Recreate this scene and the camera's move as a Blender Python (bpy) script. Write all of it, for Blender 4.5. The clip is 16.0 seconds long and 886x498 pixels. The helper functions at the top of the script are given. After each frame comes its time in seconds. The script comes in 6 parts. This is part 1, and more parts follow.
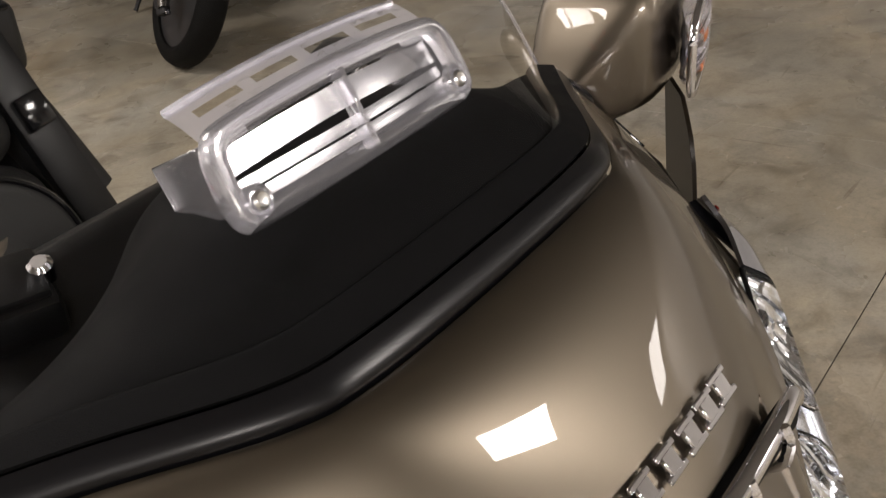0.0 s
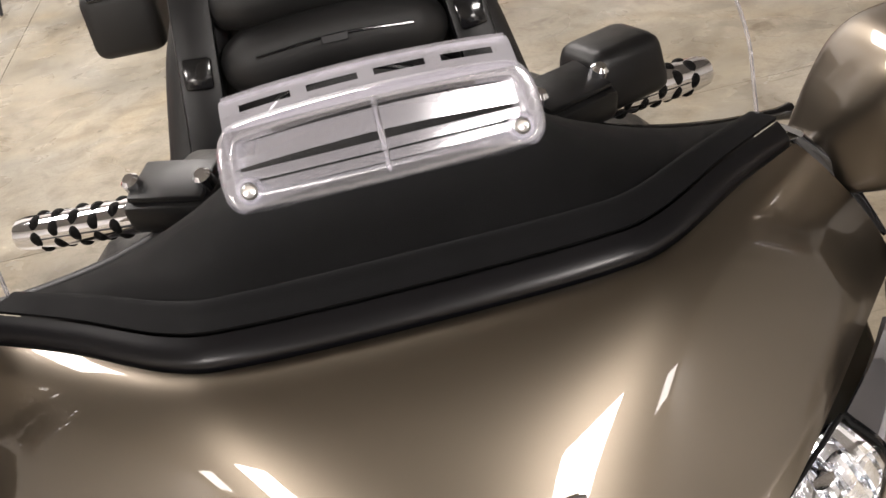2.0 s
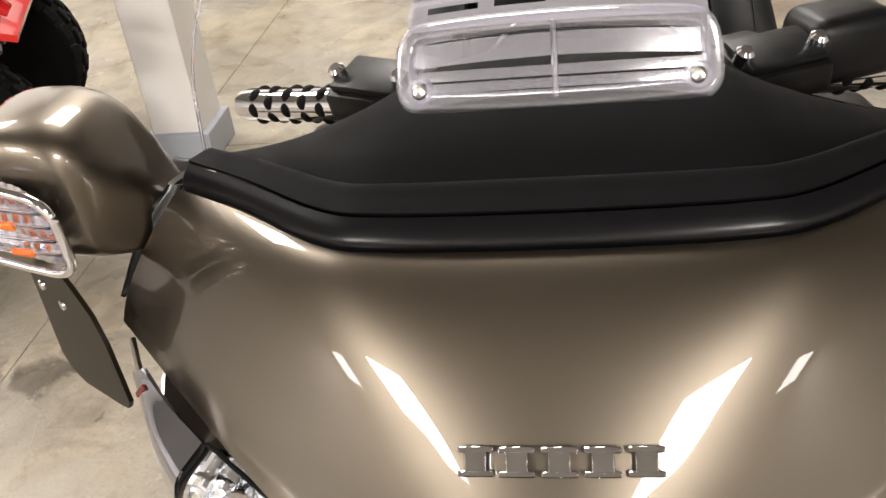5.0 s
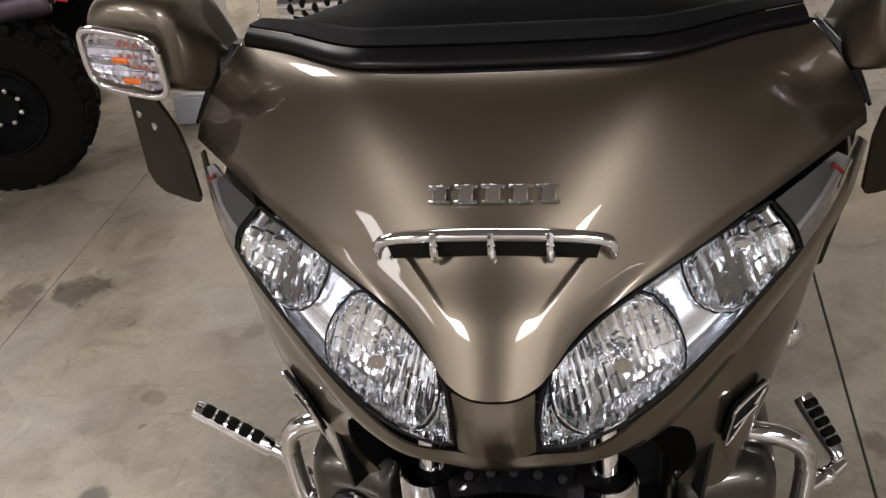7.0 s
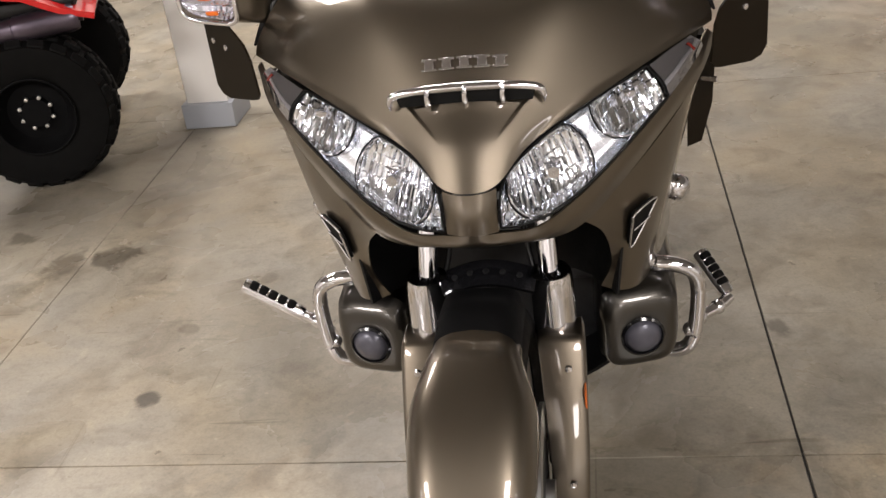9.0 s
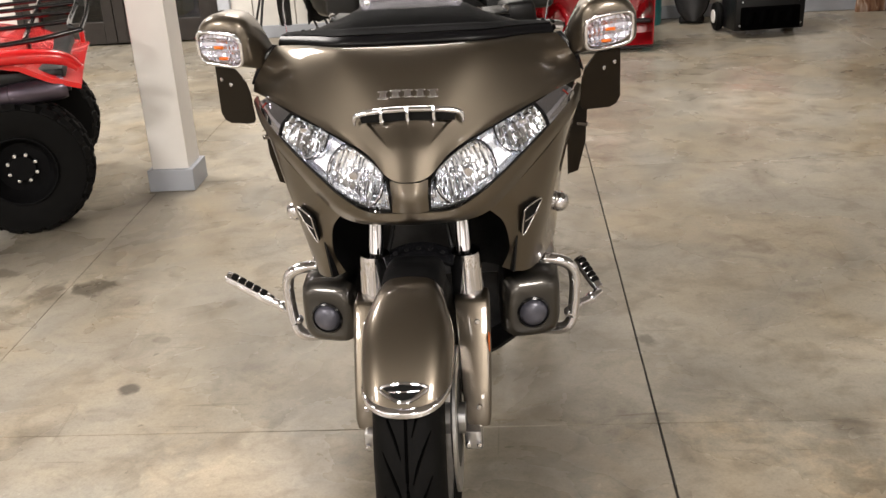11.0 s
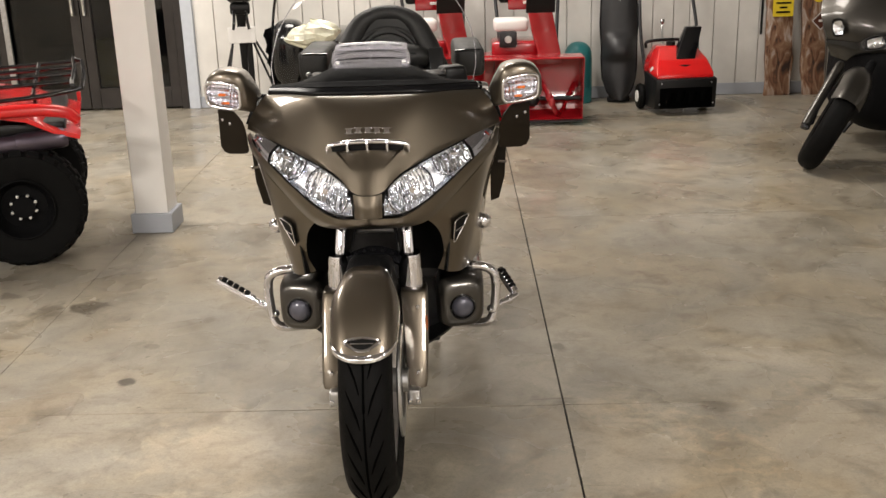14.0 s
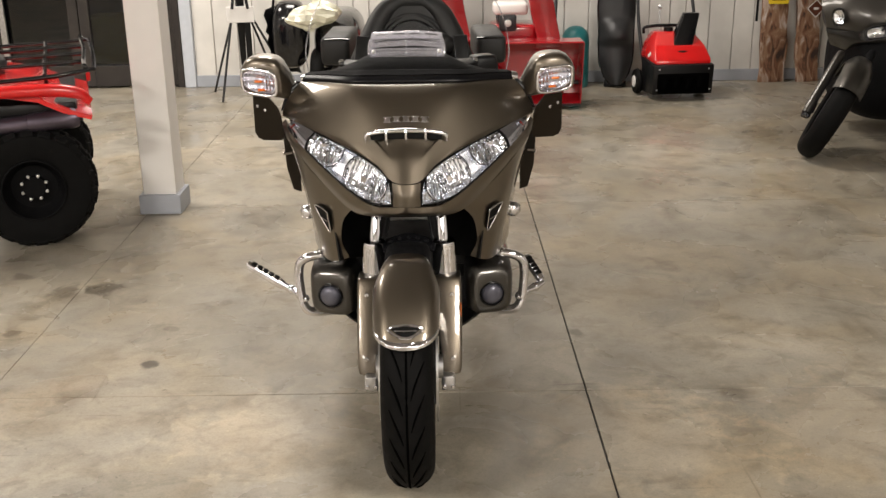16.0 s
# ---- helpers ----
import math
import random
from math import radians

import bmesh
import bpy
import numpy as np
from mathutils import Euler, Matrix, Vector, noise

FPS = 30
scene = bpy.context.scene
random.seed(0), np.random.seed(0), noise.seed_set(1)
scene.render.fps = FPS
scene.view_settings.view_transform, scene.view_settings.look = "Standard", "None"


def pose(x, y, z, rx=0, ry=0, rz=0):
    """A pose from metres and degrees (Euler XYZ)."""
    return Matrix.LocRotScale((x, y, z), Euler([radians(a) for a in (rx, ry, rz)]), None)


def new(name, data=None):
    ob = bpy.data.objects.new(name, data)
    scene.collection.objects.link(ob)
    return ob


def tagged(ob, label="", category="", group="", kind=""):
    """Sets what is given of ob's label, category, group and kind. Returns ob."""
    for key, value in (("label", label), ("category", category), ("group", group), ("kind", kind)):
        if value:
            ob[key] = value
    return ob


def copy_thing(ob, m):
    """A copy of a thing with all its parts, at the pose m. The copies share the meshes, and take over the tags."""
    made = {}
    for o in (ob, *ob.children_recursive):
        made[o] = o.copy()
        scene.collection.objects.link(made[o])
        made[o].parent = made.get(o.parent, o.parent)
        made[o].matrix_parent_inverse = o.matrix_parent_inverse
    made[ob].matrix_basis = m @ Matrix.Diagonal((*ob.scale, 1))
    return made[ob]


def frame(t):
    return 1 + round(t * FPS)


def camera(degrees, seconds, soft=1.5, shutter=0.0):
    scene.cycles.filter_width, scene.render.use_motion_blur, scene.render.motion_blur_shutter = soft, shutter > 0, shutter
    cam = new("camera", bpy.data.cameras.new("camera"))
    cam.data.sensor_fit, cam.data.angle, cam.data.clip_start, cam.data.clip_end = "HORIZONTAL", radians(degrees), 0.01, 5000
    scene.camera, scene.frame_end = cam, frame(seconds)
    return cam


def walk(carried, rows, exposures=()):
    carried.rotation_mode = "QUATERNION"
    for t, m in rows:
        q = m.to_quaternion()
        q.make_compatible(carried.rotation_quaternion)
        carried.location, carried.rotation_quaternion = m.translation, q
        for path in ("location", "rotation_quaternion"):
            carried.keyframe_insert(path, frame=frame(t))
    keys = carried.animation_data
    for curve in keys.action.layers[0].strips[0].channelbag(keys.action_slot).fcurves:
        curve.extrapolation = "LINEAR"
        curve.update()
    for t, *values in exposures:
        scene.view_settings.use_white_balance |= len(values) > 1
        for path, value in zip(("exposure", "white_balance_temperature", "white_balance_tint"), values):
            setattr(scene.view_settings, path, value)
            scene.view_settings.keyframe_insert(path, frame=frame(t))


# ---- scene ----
cam = camera(46.50, 16.0)
# seconds, eye x, y, z, tilt from straight down, yaw, roll
ROWS = [
    (0, -0.4137, -0.0071, 1.3337, 61.01, -50.93, -7.79),
    (0.5, -0.3481, -0.0849, 1.3552, 60.35, -40.87, -7.01),
    (1, -0.2753, -0.1160, 1.3730, 59.60, -31.42, -6.67),
    (1.5, -0.1685, -0.1516, 1.3959, 58.37, -19.77, -8.22),
    (2, -0.0297, -0.2364, 1.4001, 58.70, -5.04, -11.41),
    (2.5, 0.0512, -0.3064, 1.4009, 59.49, 3.68, -11.78),
    (3, 0.0716, -0.3071, 1.3921, 60.11, 8.26, -11.37),
    (5.5, 0.0393, -0.2578, 1.3813, 58.05, 12.46, -7.90),
    (6, 0.0674, -0.3733, 1.3865, 58.53, 12.65, -6.76),
    (6.5, 0.1174, -0.5281, 1.3896, 59.36, 12.61, -6.22),
    (7, 0.1190, -0.6331, 1.3952, 59.00, 11.90, -6.41),
    (7.5, 0.1017, -0.7522, 1.4072, 58.76, 10.53, -7.13),
    (8, 0.1085, -0.8881, 1.4170, 59.32, 10.18, -7.52),
    (8.5, 0.1444, -1.0334, 1.4065, 60.37, 10.33, -7.77),
    (11, 0.2025, -1.8205, 1.4411, 67.74, 4.35, -3.58),
    (11.5, 0.1689, -1.9859, 1.4499, 68.90, 2.49, -2.42),
    (12, 0.1279, -2.1658, 1.4769, 69.90, 0.51, -1.24),
    (12.5, 0.1649, -2.3006, 1.4918, 70.77, 0.17, -1.34),
    (13, 0.2169, -2.4128, 1.4927, 71.58, 0.41, -1.64),
    (13.5, 0.2333, -2.4576, 1.4937, 71.95, 0.55, -1.54),
    (14, 0.2394, -2.4948, 1.4878, 72.08, 1.09, -1.68),
    (14.5, 0.2017, -2.5576, 1.5073, 71.76, 1.03, -1.48),
    (15, 0.1578, -2.5836, 1.5252, 71.36, 0.51, -1.20),
    (15.5, 0.1060, -2.5493, 1.5242, 71.14, -0.09, -0.77),
    (16, 0.0809, -2.5225, 1.5252, 70.90, -0.28, -0.68),
]
# seconds, stops, kelvin, tint
EXPOSURES = [(0, -0.2, 6250, 13), (1, -0.12, 6000, 13), (1.5, -0.05, 6150, 14), (2, 0.48, 6150, 14), (2.5, 0.52, 6150, 13), (5.5, 0.4, 6150, 12), (6, 0.0, 6050, 12), (7, -0.3, 5950, 13), (8.5, -0.05, 6100, 14), (11, 0.3, 6250, 12), (12.5, 0.14, 6300, 11), (16, 0.1, 6350, 11)]
walk(cam, [(t, pose(x, y, z, 0, 0, yaw) @ pose(0, 0, 0, tilt) @ pose(0, 0, 0, 0, 0, roll)) for t, x, y, z, tilt, yaw, roll in ROWS], EXPOSURES)

# ---- world and lights ----
world = bpy.data.worlds.new("world")
scene.world = world
world.use_nodes = True
world.node_tree.nodes["Background"].inputs[0].default_value = (0.9, 0.85, 0.75, 1)
world.node_tree.nodes["Background"].inputs[1].default_value = 0.02
LAMP_POWER = 315.0
LAMP_COLOUR = (1.0, 0.92, 0.82)
# place and share of full power
LAMPS = [(-10.0, -5.6, 0.42), (-4.7, -4.8, 1.62), (2.8, -4.8, 1.36), (9.2, -6.4, 0.38), (-4.2, -10.4, 0.6), (2.6, -10.4, 0.6), (-4.2, 3.4, 0.72), (-0.7, 4.3, 0.60)]


# ---- helpers of this scene ----
def finish(bm, smooth=True):
    bmesh.ops.recalc_face_normals(bm, faces=bm.faces[:])
    if smooth:
        for f in bm.faces:
            f.smooth = True
        for e in bm.edges:
            if len(e.link_faces) == 2 and e.calc_face_angle(0) > 0.7:
                e.smooth = False
    return bm


def part(name, bm, material, parent=None, label="", smooth=True):
    finish(bm, smooth)
    me = bpy.data.meshes.new(name)
    bm.to_mesh(me)
    bm.free()
    me.materials.append(material)
    ob = new(name, me)
    if parent is not None:
        ob.parent = parent
    if label:
        ob["label"] = label
    return ob


def thing(name, label, category, m=None, group="", kind=""):
    ob = new(name)
    if m is not None:
        ob.matrix_world = m
    return tagged(ob, label, category, group, kind)


def rbox(sx, sy, sz, bevel=0.0, segs=2, at=(0, 0, 0), turn=(0, 0, 0), taper=1.0):
    bm = bmesh.new()
    bmesh.ops.create_cube(bm, size=1)
    for v in bm.verts:
        k = taper if v.co.z > 0 else 1.0
        v.co = Vector((v.co.x * sx * k, v.co.y * sy * k, v.co.z * sz))
    if bevel > 0:
        bmesh.ops.bevel(bm, geom=bm.edges[:], offset=bevel, segments=segs, profile=0.5, affect="EDGES")
    bm.transform(pose(*at, *turn))
    return bm


def spline(points, n=8, closed=False):
    """A smooth line through the points."""
    p = [Vector(q) for q in points]
    out, m = [], len(p)
    for i in range(m if closed else m - 1):
        a, b = p[i], p[(i + 1) % m]
        o = p[i - 1] if closed or i > 0 else a * 2 - b
        c = p[(i + 2) % m] if closed or i + 2 < m else b * 2 - a
        for k in range(n):
            t = k / n
            out.append(0.5 * ((2 * a) + (b - o) * t + (2 * o - 5 * a + 4 * b - c) * t * t + (3 * a - o - 3 * b + c) * t ** 3))
    if not closed:
        out.append(p[-1])
    return out


def tube(points, radius, segs=12, n=8, closed=False, smooth_line=True, flat=1.0):
    """A tube along a line; radius may be a list along the line."""
    line = spline(points, n, closed) if smooth_line else [Vector(q) for q in points]
    bm = bmesh.new()
    rings, m = [], len(line)
    up = Vector((0.03, 0.05, 1))
    for i, c in enumerate(line):
        a = line[i - 1] if closed or i > 0 else c
        b = line[(i + 1) % m] if closed or i + 1 < m else c
        d = (b - a).normalized()
        s = d.cross(up)
        if s.length < 0.15:
            s = d.cross(Vector((0, 1, 0.1)))
        s.normalize()
        t = s.cross(d).normalized()
        f = i / max(1, m - 1)
        if isinstance(radius, (list, tuple)):
            g = f * (len(radius) - 1)
            k = min(int(g), len(radius) - 2)
            r = radius[k] + (radius[k + 1] - radius[k]) * (g - k)
        else:
            r = radius
        rings.append([bm.verts.new(c + s * (r * math.cos(2 * math.pi * j / segs)) + t * (r * flat * math.sin(2 * math.pi * j / segs))) for j in range(segs)])
    for i in range(m if closed else m - 1):
        p, q = rings[i], rings[(i + 1) % m]
        for j in range(segs):
            bm.faces.new((p[j], p[(j + 1) % segs], q[(j + 1) % segs], q[j]))
    if not closed:
        bm.faces.new(rings[0])
        bm.faces.new(rings[-1][::-1])
    return bm


def lathe(profile, segs=32, m=None, closed=False):
    """Turns a profile of (radius, height) round z."""
    bm = bmesh.new()
    rings = []
    for r, z in profile:
        if r < 1e-6:
            rings.append([bm.verts.new((0, 0, z))])
        else:
            rings.append([bm.verts.new((r * math.cos(2 * math.pi * j / segs), r * math.sin(2 * math.pi * j / segs), z)) for j in range(segs)])
    pairs = list(zip(rings, rings[1:])) + ([(rings[-1], rings[0])] if closed else [])
    for p, q in pairs:
        for j in range(segs):
            k = (j + 1) % segs
            if len(p) == 1 and len(q) == 1:
                continue
            if len(p) == 1:
                bm.faces.new((p[0], q[k], q[j]))
            elif len(q) == 1:
                bm.faces.new((p[j], p[k], q[0]))
            else:
                bm.faces.new((p[j], p[k], q[k], q[j]))
    if m is not None:
        bm.transform(m)
    return bm


def sheet(fn, nu, nv, thick=0.0, u0=0.0, u1=1.0, v0=0.0, v1=1.0):
    """A surface from fn(u, v); thick gives it depth behind its face."""
    bm = bmesh.new()
    g = [[bm.verts.new(fn(u0 + (u1 - u0) * i / nu, v0 + (v1 - v0) * j / nv)) for j in range(nv + 1)] for i in range(nu + 1)]
    for i in range(nu):
        for j in range(nv):
            try:
                bm.faces.new((g[i][j], g[i + 1][j], g[i + 1][j + 1], g[i][j + 1]))
            except ValueError:
                pass
    bmesh.ops.remove_doubles(bm, verts=bm.verts[:], dist=1e-5)
    if thick:
        bmesh.ops.recalc_face_normals(bm, faces=bm.faces[:])
        bmesh.ops.solidify(bm, geom=bm.faces[:], thickness=thick)
    return bm


def loft(rings, cap=True, closed_ring=True):
    bm = bmesh.new()
    vs = [[bm.verts.new(p) for p in r] for r in rings]
    n = len(vs[0])
    for p, q in zip(vs, vs[1:]):
        for j in range(n if closed_ring else n - 1):
            bm.faces.new((p[j], p[(j + 1) % n], q[(j + 1) % n], q[j]))
    if cap and closed_ring:
        bm.faces.new(vs[0])
        bm.faces.new(vs[-1][::-1])
    return bm


def plate(outline, thick, bevel=0.0, m=None, segs=2):
    """A flat plate in the xz plane with its face towards -y, from an outline of (x, z)."""
    bm = bmesh.new()
    f = bm.faces.new([bm.verts.new((x, 0, z)) for x, z in outline])
    ex = bmesh.ops.extrude_face_region(bm, geom=[f])
    bmesh.ops.translate(bm, verts=[v for v in ex["geom"] if isinstance(v, bmesh.types.BMVert)], vec=(0, thick, 0))
    if bevel:
        bmesh.ops.recalc_face_normals(bm, faces=bm.faces[:])
        bmesh.ops.bevel(bm, geom=[e for e in bm.edges if e.calc_face_angle(0) > 0.5 and abs(e.verts[0].co.y - e.verts[1].co.y) < 1e-6], offset=bevel, segments=segs, profile=0.5, affect="EDGES")
    if m is not None:
        bm.transform(m)
    return bm


def join(*bms):
    out = bmesh.new()
    for b in bms:
        me = bpy.data.meshes.new("join")
        b.to_mesh(me)
        b.free()
        out.from_mesh(me)
        bpy.data.meshes.remove(me)
    return out


def mirrored(bm):
    """A copy turned over in x."""
    b = bm.copy()
    for v in b.verts:
        v.co.x = -v.co.x
    bmesh.ops.reverse_faces(b, faces=b.faces[:])
    return b


# ---- materials ----
def material(name, colour=(0.5, 0.5, 0.5), rough=0.5, metal=0.0, coat=0.0, coat_rough=0.03, vary=0.0, vary_scale=20.0, bump=0.0, bump_scale=200.0, glass=0.0, ior=1.45, rough_vary=0.0, emit=None, spread=0.0):
    m = bpy.data.materials.new(name)
    m.use_nodes = True
    nt = m.node_tree
    b = nt.nodes["Principled BSDF"]
    b.inputs["Base Color"].default_value = (*colour, 1)
    b.inputs["Roughness"].default_value = rough
    b.inputs["Metallic"].default_value = metal
    b.inputs["Coat Weight"].default_value = coat
    b.inputs["Coat Roughness"].default_value = coat_rough
    b.inputs["IOR"].default_value = ior
    if glass:
        b.inputs["Transmission Weight"].default_value = glass
    if emit:
        b.inputs["Emission Color"].default_value = (*emit[0], 1)
        b.inputs["Emission Strength"].default_value = emit[1]
    tc = nt.nodes.new("ShaderNodeTexCoord")
    if vary or rough_vary:
        big = nt.nodes.new("ShaderNodeTexNoise")
        big.inputs["Scale"].default_value = vary_scale
        big.inputs["Detail"].default_value = 6
        nt.links.new(tc.outputs["Object"], big.inputs["Vector"])
        if vary:
            ramp = nt.nodes.new("ShaderNodeValToRGB")
            ramp.color_ramp.elements[0].position, ramp.color_ramp.elements[1].position = 0.3, 0.7
            ramp.color_ramp.elements[0].color = (*[c * (1 - vary) for c in colour], 1)
            ramp.color_ramp.elements[1].color = (*[min(1, c * (1 + vary)) for c in colour], 1)
            nt.links.new(big.outputs["Fac"], ramp.inputs["Fac"])
            if spread:
                oi = nt.nodes.new("ShaderNodeObjectInfo")
                hs = nt.nodes.new("ShaderNodeHueSaturation")
                mr = nt.nodes.new("ShaderNodeMapRange")
                mr.inputs["To Min"].default_value, mr.inputs["To Max"].default_value = 1 - spread, 1 + spread
                nt.links.new(oi.outputs["Random"], mr.inputs["Value"])
                nt.links.new(mr.outputs["Result"], hs.inputs["Value"])
                nt.links.new(ramp.outputs["Color"], hs.inputs["Color"])
                nt.links.new(hs.outputs["Color"], b.inputs["Base Color"])
            else:
                nt.links.new(ramp.outputs["Color"], b.inputs["Base Color"])
        if rough_vary:
            rr = nt.nodes.new("ShaderNodeMapRange")
            rr.inputs["From Min"].default_value, rr.inputs["From Max"].default_value = 0.3, 0.7
            rr.inputs["To Min"].default_value, rr.inputs["To Max"].default_value = max(0, rough - rough_vary), min(1, rough + rough_vary)
            nt.links.new(big.outputs["Fac"], rr.inputs["Value"])
            nt.links.new(rr.outputs["Result"], b.inputs["Roughness"])
    if bump:
        fine = nt.nodes.new("ShaderNodeTexNoise")
        fine.inputs["Scale"].default_value = bump_scale
        fine.inputs["Detail"].default_value = 4
        bp = nt.nodes.new("ShaderNodeBump")
        bp.inputs["Strength"].default_value = bump
        bp.inputs["Distance"].default_value = 0.002
        nt.links.new(tc.outputs["Object"], fine.inputs["Vector"])
        nt.links.new(fine.outputs["Fac"], bp.inputs["Height"])
        nt.links.new(bp.outputs["Normal"], b.inputs["Normal"])
    return m


BRONZE = material("bronze_metallic_paint", (0.150, 0.127, 0.098), 0.39, 1.0, coat=1.0, coat_rough=0.02, bump=0.03, bump_scale=1500)
BLACK_PLASTIC = material("black_plastic", (0.004, 0.004, 0.0045), 0.38, ior=1.36, vary=0.15, vary_scale=60, bump=0.15, bump_scale=900, rough_vary=0.06)
BLACK_MATT = material("black_matt_plastic", (0.0040, 0.0040, 0.0044), 0.66, ior=1.18, vary=0.2, vary_scale=30, bump=0.25, bump_scale=1400, rough_vary=0.08)
BLACK_GLOSS = material("black_gloss", (0.006, 0.006, 0.007), 0.14, coat=0.3, rough_vary=0.04)
RUBBER = material("tyre_rubber", (0.0050, 0.0049, 0.0048), 0.62, ior=1.16, vary=0.3, vary_scale=25, bump=0.3, bump_scale=600, rough_vary=0.1)
CHROME = material("chrome", (0.82, 0.82, 0.87), 0.06, 1.0, rough_vary=0.02, vary_scale=40)
ALLOY = material("cast_alloy", (0.55, 0.55, 0.56), 0.3, 1.0, vary=0.12, vary_scale=40, bump=0.1)
DARK_METAL = material("dark_engine_metal", (0.03, 0.03, 0.032), 0.45, 0.4, vary=0.3, vary_scale=30)
CLEAR = material("clear_plastic", (0.93, 0.92, 0.97), 0.05, glass=0.93, ior=1.42)
LEATHER = material("black_vinyl", (0.009, 0.009, 0.0094), 0.50, vary=0.2, vary_scale=12, bump=0.35, bump_scale=700, rough_vary=0.08)
AMBER = material("amber_plastic", (0.75, 0.16, 0.015), 0.2, glass=0.3)
RED_PAINT = material("red_paint", (0.34, 0.007, 0.012), 0.25, coat=0.8, vary=0.08, vary_scale=8)
RED_PLASTIC = material("red_plastic", (0.62, 0.012, 0.012), 0.24, coat=0.6, vary=0.06, vary_scale=10)
WHITE_PAINT = material("white_paint", (0.78, 0.76, 0.73), 0.5, vary=0.05, vary_scale=3, bump=0.15, bump_scale=120)
GREY_PAINT = material("grey_paint", (0.36, 0.38, 0.42), 0.45, vary=0.06, vary_scale=8)

# ---- the large structure ----
# dark stains; the last four, above 1, paint the floor's bright lamp sheen
STAINS_AND_SHEEN = [(-1.44, 1.415, 0.075, 0.50), (-1.30, 1.435, 0.085, 0.46), (-1.68, 1.59, 0.055, 0.50), (-0.925, 0.712, 0.030, 0.34), (-0.92, 1.012, 0.035, 0.72), (0.575, 0.925, 0.040, 0.55), (1.03, 0.43, 0.045, 0.70), (-0.50, 1.04, 0.030, 0.66), (1.50, 2.98, 0.05, 0.75), (-1.50, 1.0, 0.04, 0.62), (-0.76, 1.27, 0.035, 0.75), (-0.45, 0.25, 0.30, 1.2), (1.32, 0.22, 0.36, 1.17), (0.66, 0.16, 0.34, 1.2), (-1.5, 0.05, 0.34, 1.15)]


def floor_material():
    m = material("concrete_floor", (0.30, 0.262, 0.212), 0.36)
    nt = m.node_tree
    b = nt.nodes["Principled BSDF"]
    tc = nt.nodes["Texture Coordinate"]

    def tex(scale, detail, dist=0.0):
        n = nt.nodes.new("ShaderNodeTexNoise")
        n.inputs["Scale"].default_value, n.inputs["Detail"].default_value, n.inputs["Distortion"].default_value = scale, detail, dist
        nt.links.new(tc.outputs["Object"], n.inputs["Vector"])
        return n

    def ramp(src, stops):
        r = nt.nodes.new("ShaderNodeValToRGB")
        while len(r.color_ramp.elements) < len(stops):
            r.color_ramp.elements.new(0.5)
        for el, (p, c) in zip(r.color_ramp.elements, stops):
            el.position, el.color = p, (*c, 1)
        nt.links.new(src, r.inputs["Fac"])
        return r.outputs["Color"]

    def times(a, c):
        x = nt.nodes.new("ShaderNodeMix")
        x.data_type, x.blend_type = "RGBA", "MULTIPLY"
        x.inputs["Factor"].default_value = 1.0
        nt.links.new(a, x.inputs["A"])
        nt.links.new(c, x.inputs["B"])
        return x.outputs["Result"]

    base = ramp(tex(0.9, 8, 0.6).outputs["Fac"], [(0.30, (0.222, 0.194, 0.148)), (0.50, (0.300, 0.266, 0.210)), (0.70, (0.385, 0.348, 0.285))])
    base = times(base, ramp(tex(7, 8, 1.2).outputs["Fac"], [(0.30, (0.72, 0.705, 0.68)), (0.5, (0.97, 0.97, 0.96)), (0.75, (1.0, 1.0, 1.0))]))
    base = times(base, ramp(tex(60, 4).outputs["Fac"], [(0.28, (0.86, 0.86, 0.86)), (0.5, (1, 1, 1))]))
    scuff = nt.nodes.new("ShaderNodeTexNoise")
    mp = nt.nodes.new("ShaderNodeMapping")
    mp.inputs["Scale"].default_value, mp.inputs["Rotation"].default_value = (5, 11, 1), (0, 0, 0.7)
    nt.links.new(tc.outputs["Object"], mp.inputs["Vector"])
    nt.links.new(mp.outputs["Vector"], scuff.inputs["Vector"])
    scuff.inputs["Scale"].default_value, scuff.inputs["Detail"].default_value = 1.0, 5
    base = times(base, ramp(scuff.outputs["Fac"], [(0.22, (0.74, 0.73, 0.71)), (0.36, (1, 1, 1))]))
    base = times(base, ramp(tex(19, 3, 0.3).outputs["Fac"], [(0.255, (0.62, 0.60, 0.57)), (0.285, (1, 1, 1))]))
    base = times(base, ramp(tex(31, 2).outputs["Fac"], [(0.70, (1, 1, 1)), (0.74, (1.22, 1.22, 1.2))]))
    base = times(base, ramp(tex(2.6, 9, 2.2).outputs["Fac"], [(0.30, (0.80, 0.785, 0.76)), (0.47, (1, 1, 1)), (0.64, (1.09, 1.09, 1.08))]))
    for turn, stretch, low in ((0.5, (2.2, 46, 1), 0.745), (-0.9, (38, 1.9, 1), 0.75), (2.0, (1.6, 30, 1), 0.76)):
        line, lm = nt.nodes.new("ShaderNodeTexNoise"), nt.nodes.new("ShaderNodeMapping")
        lm.inputs["Scale"].default_value, lm.inputs["Rotation"].default_value = stretch, (0, 0, turn)
        nt.links.new(tc.outputs["Object"], lm.inputs["Vector"])
        nt.links.new(lm.outputs["Vector"], line.inputs["Vector"])
        line.inputs["Scale"].default_value, line.inputs["Detail"].default_value, line.inputs["Distortion"].default_value = 1.0, 3, 0.5
        base = times(base, ramp(line.outputs["Fac"], [(low - 0.05, (1, 1, 1)), (low, (0.72, 0.70, 0.67))]))
    base = times(base, ramp(tex(150, 3).outputs["Fac"], [(0.30, (0.90, 0.90, 0.89)), (0.55, (1, 1, 1)), (0.75, (1.06, 1.06, 1.05))]))
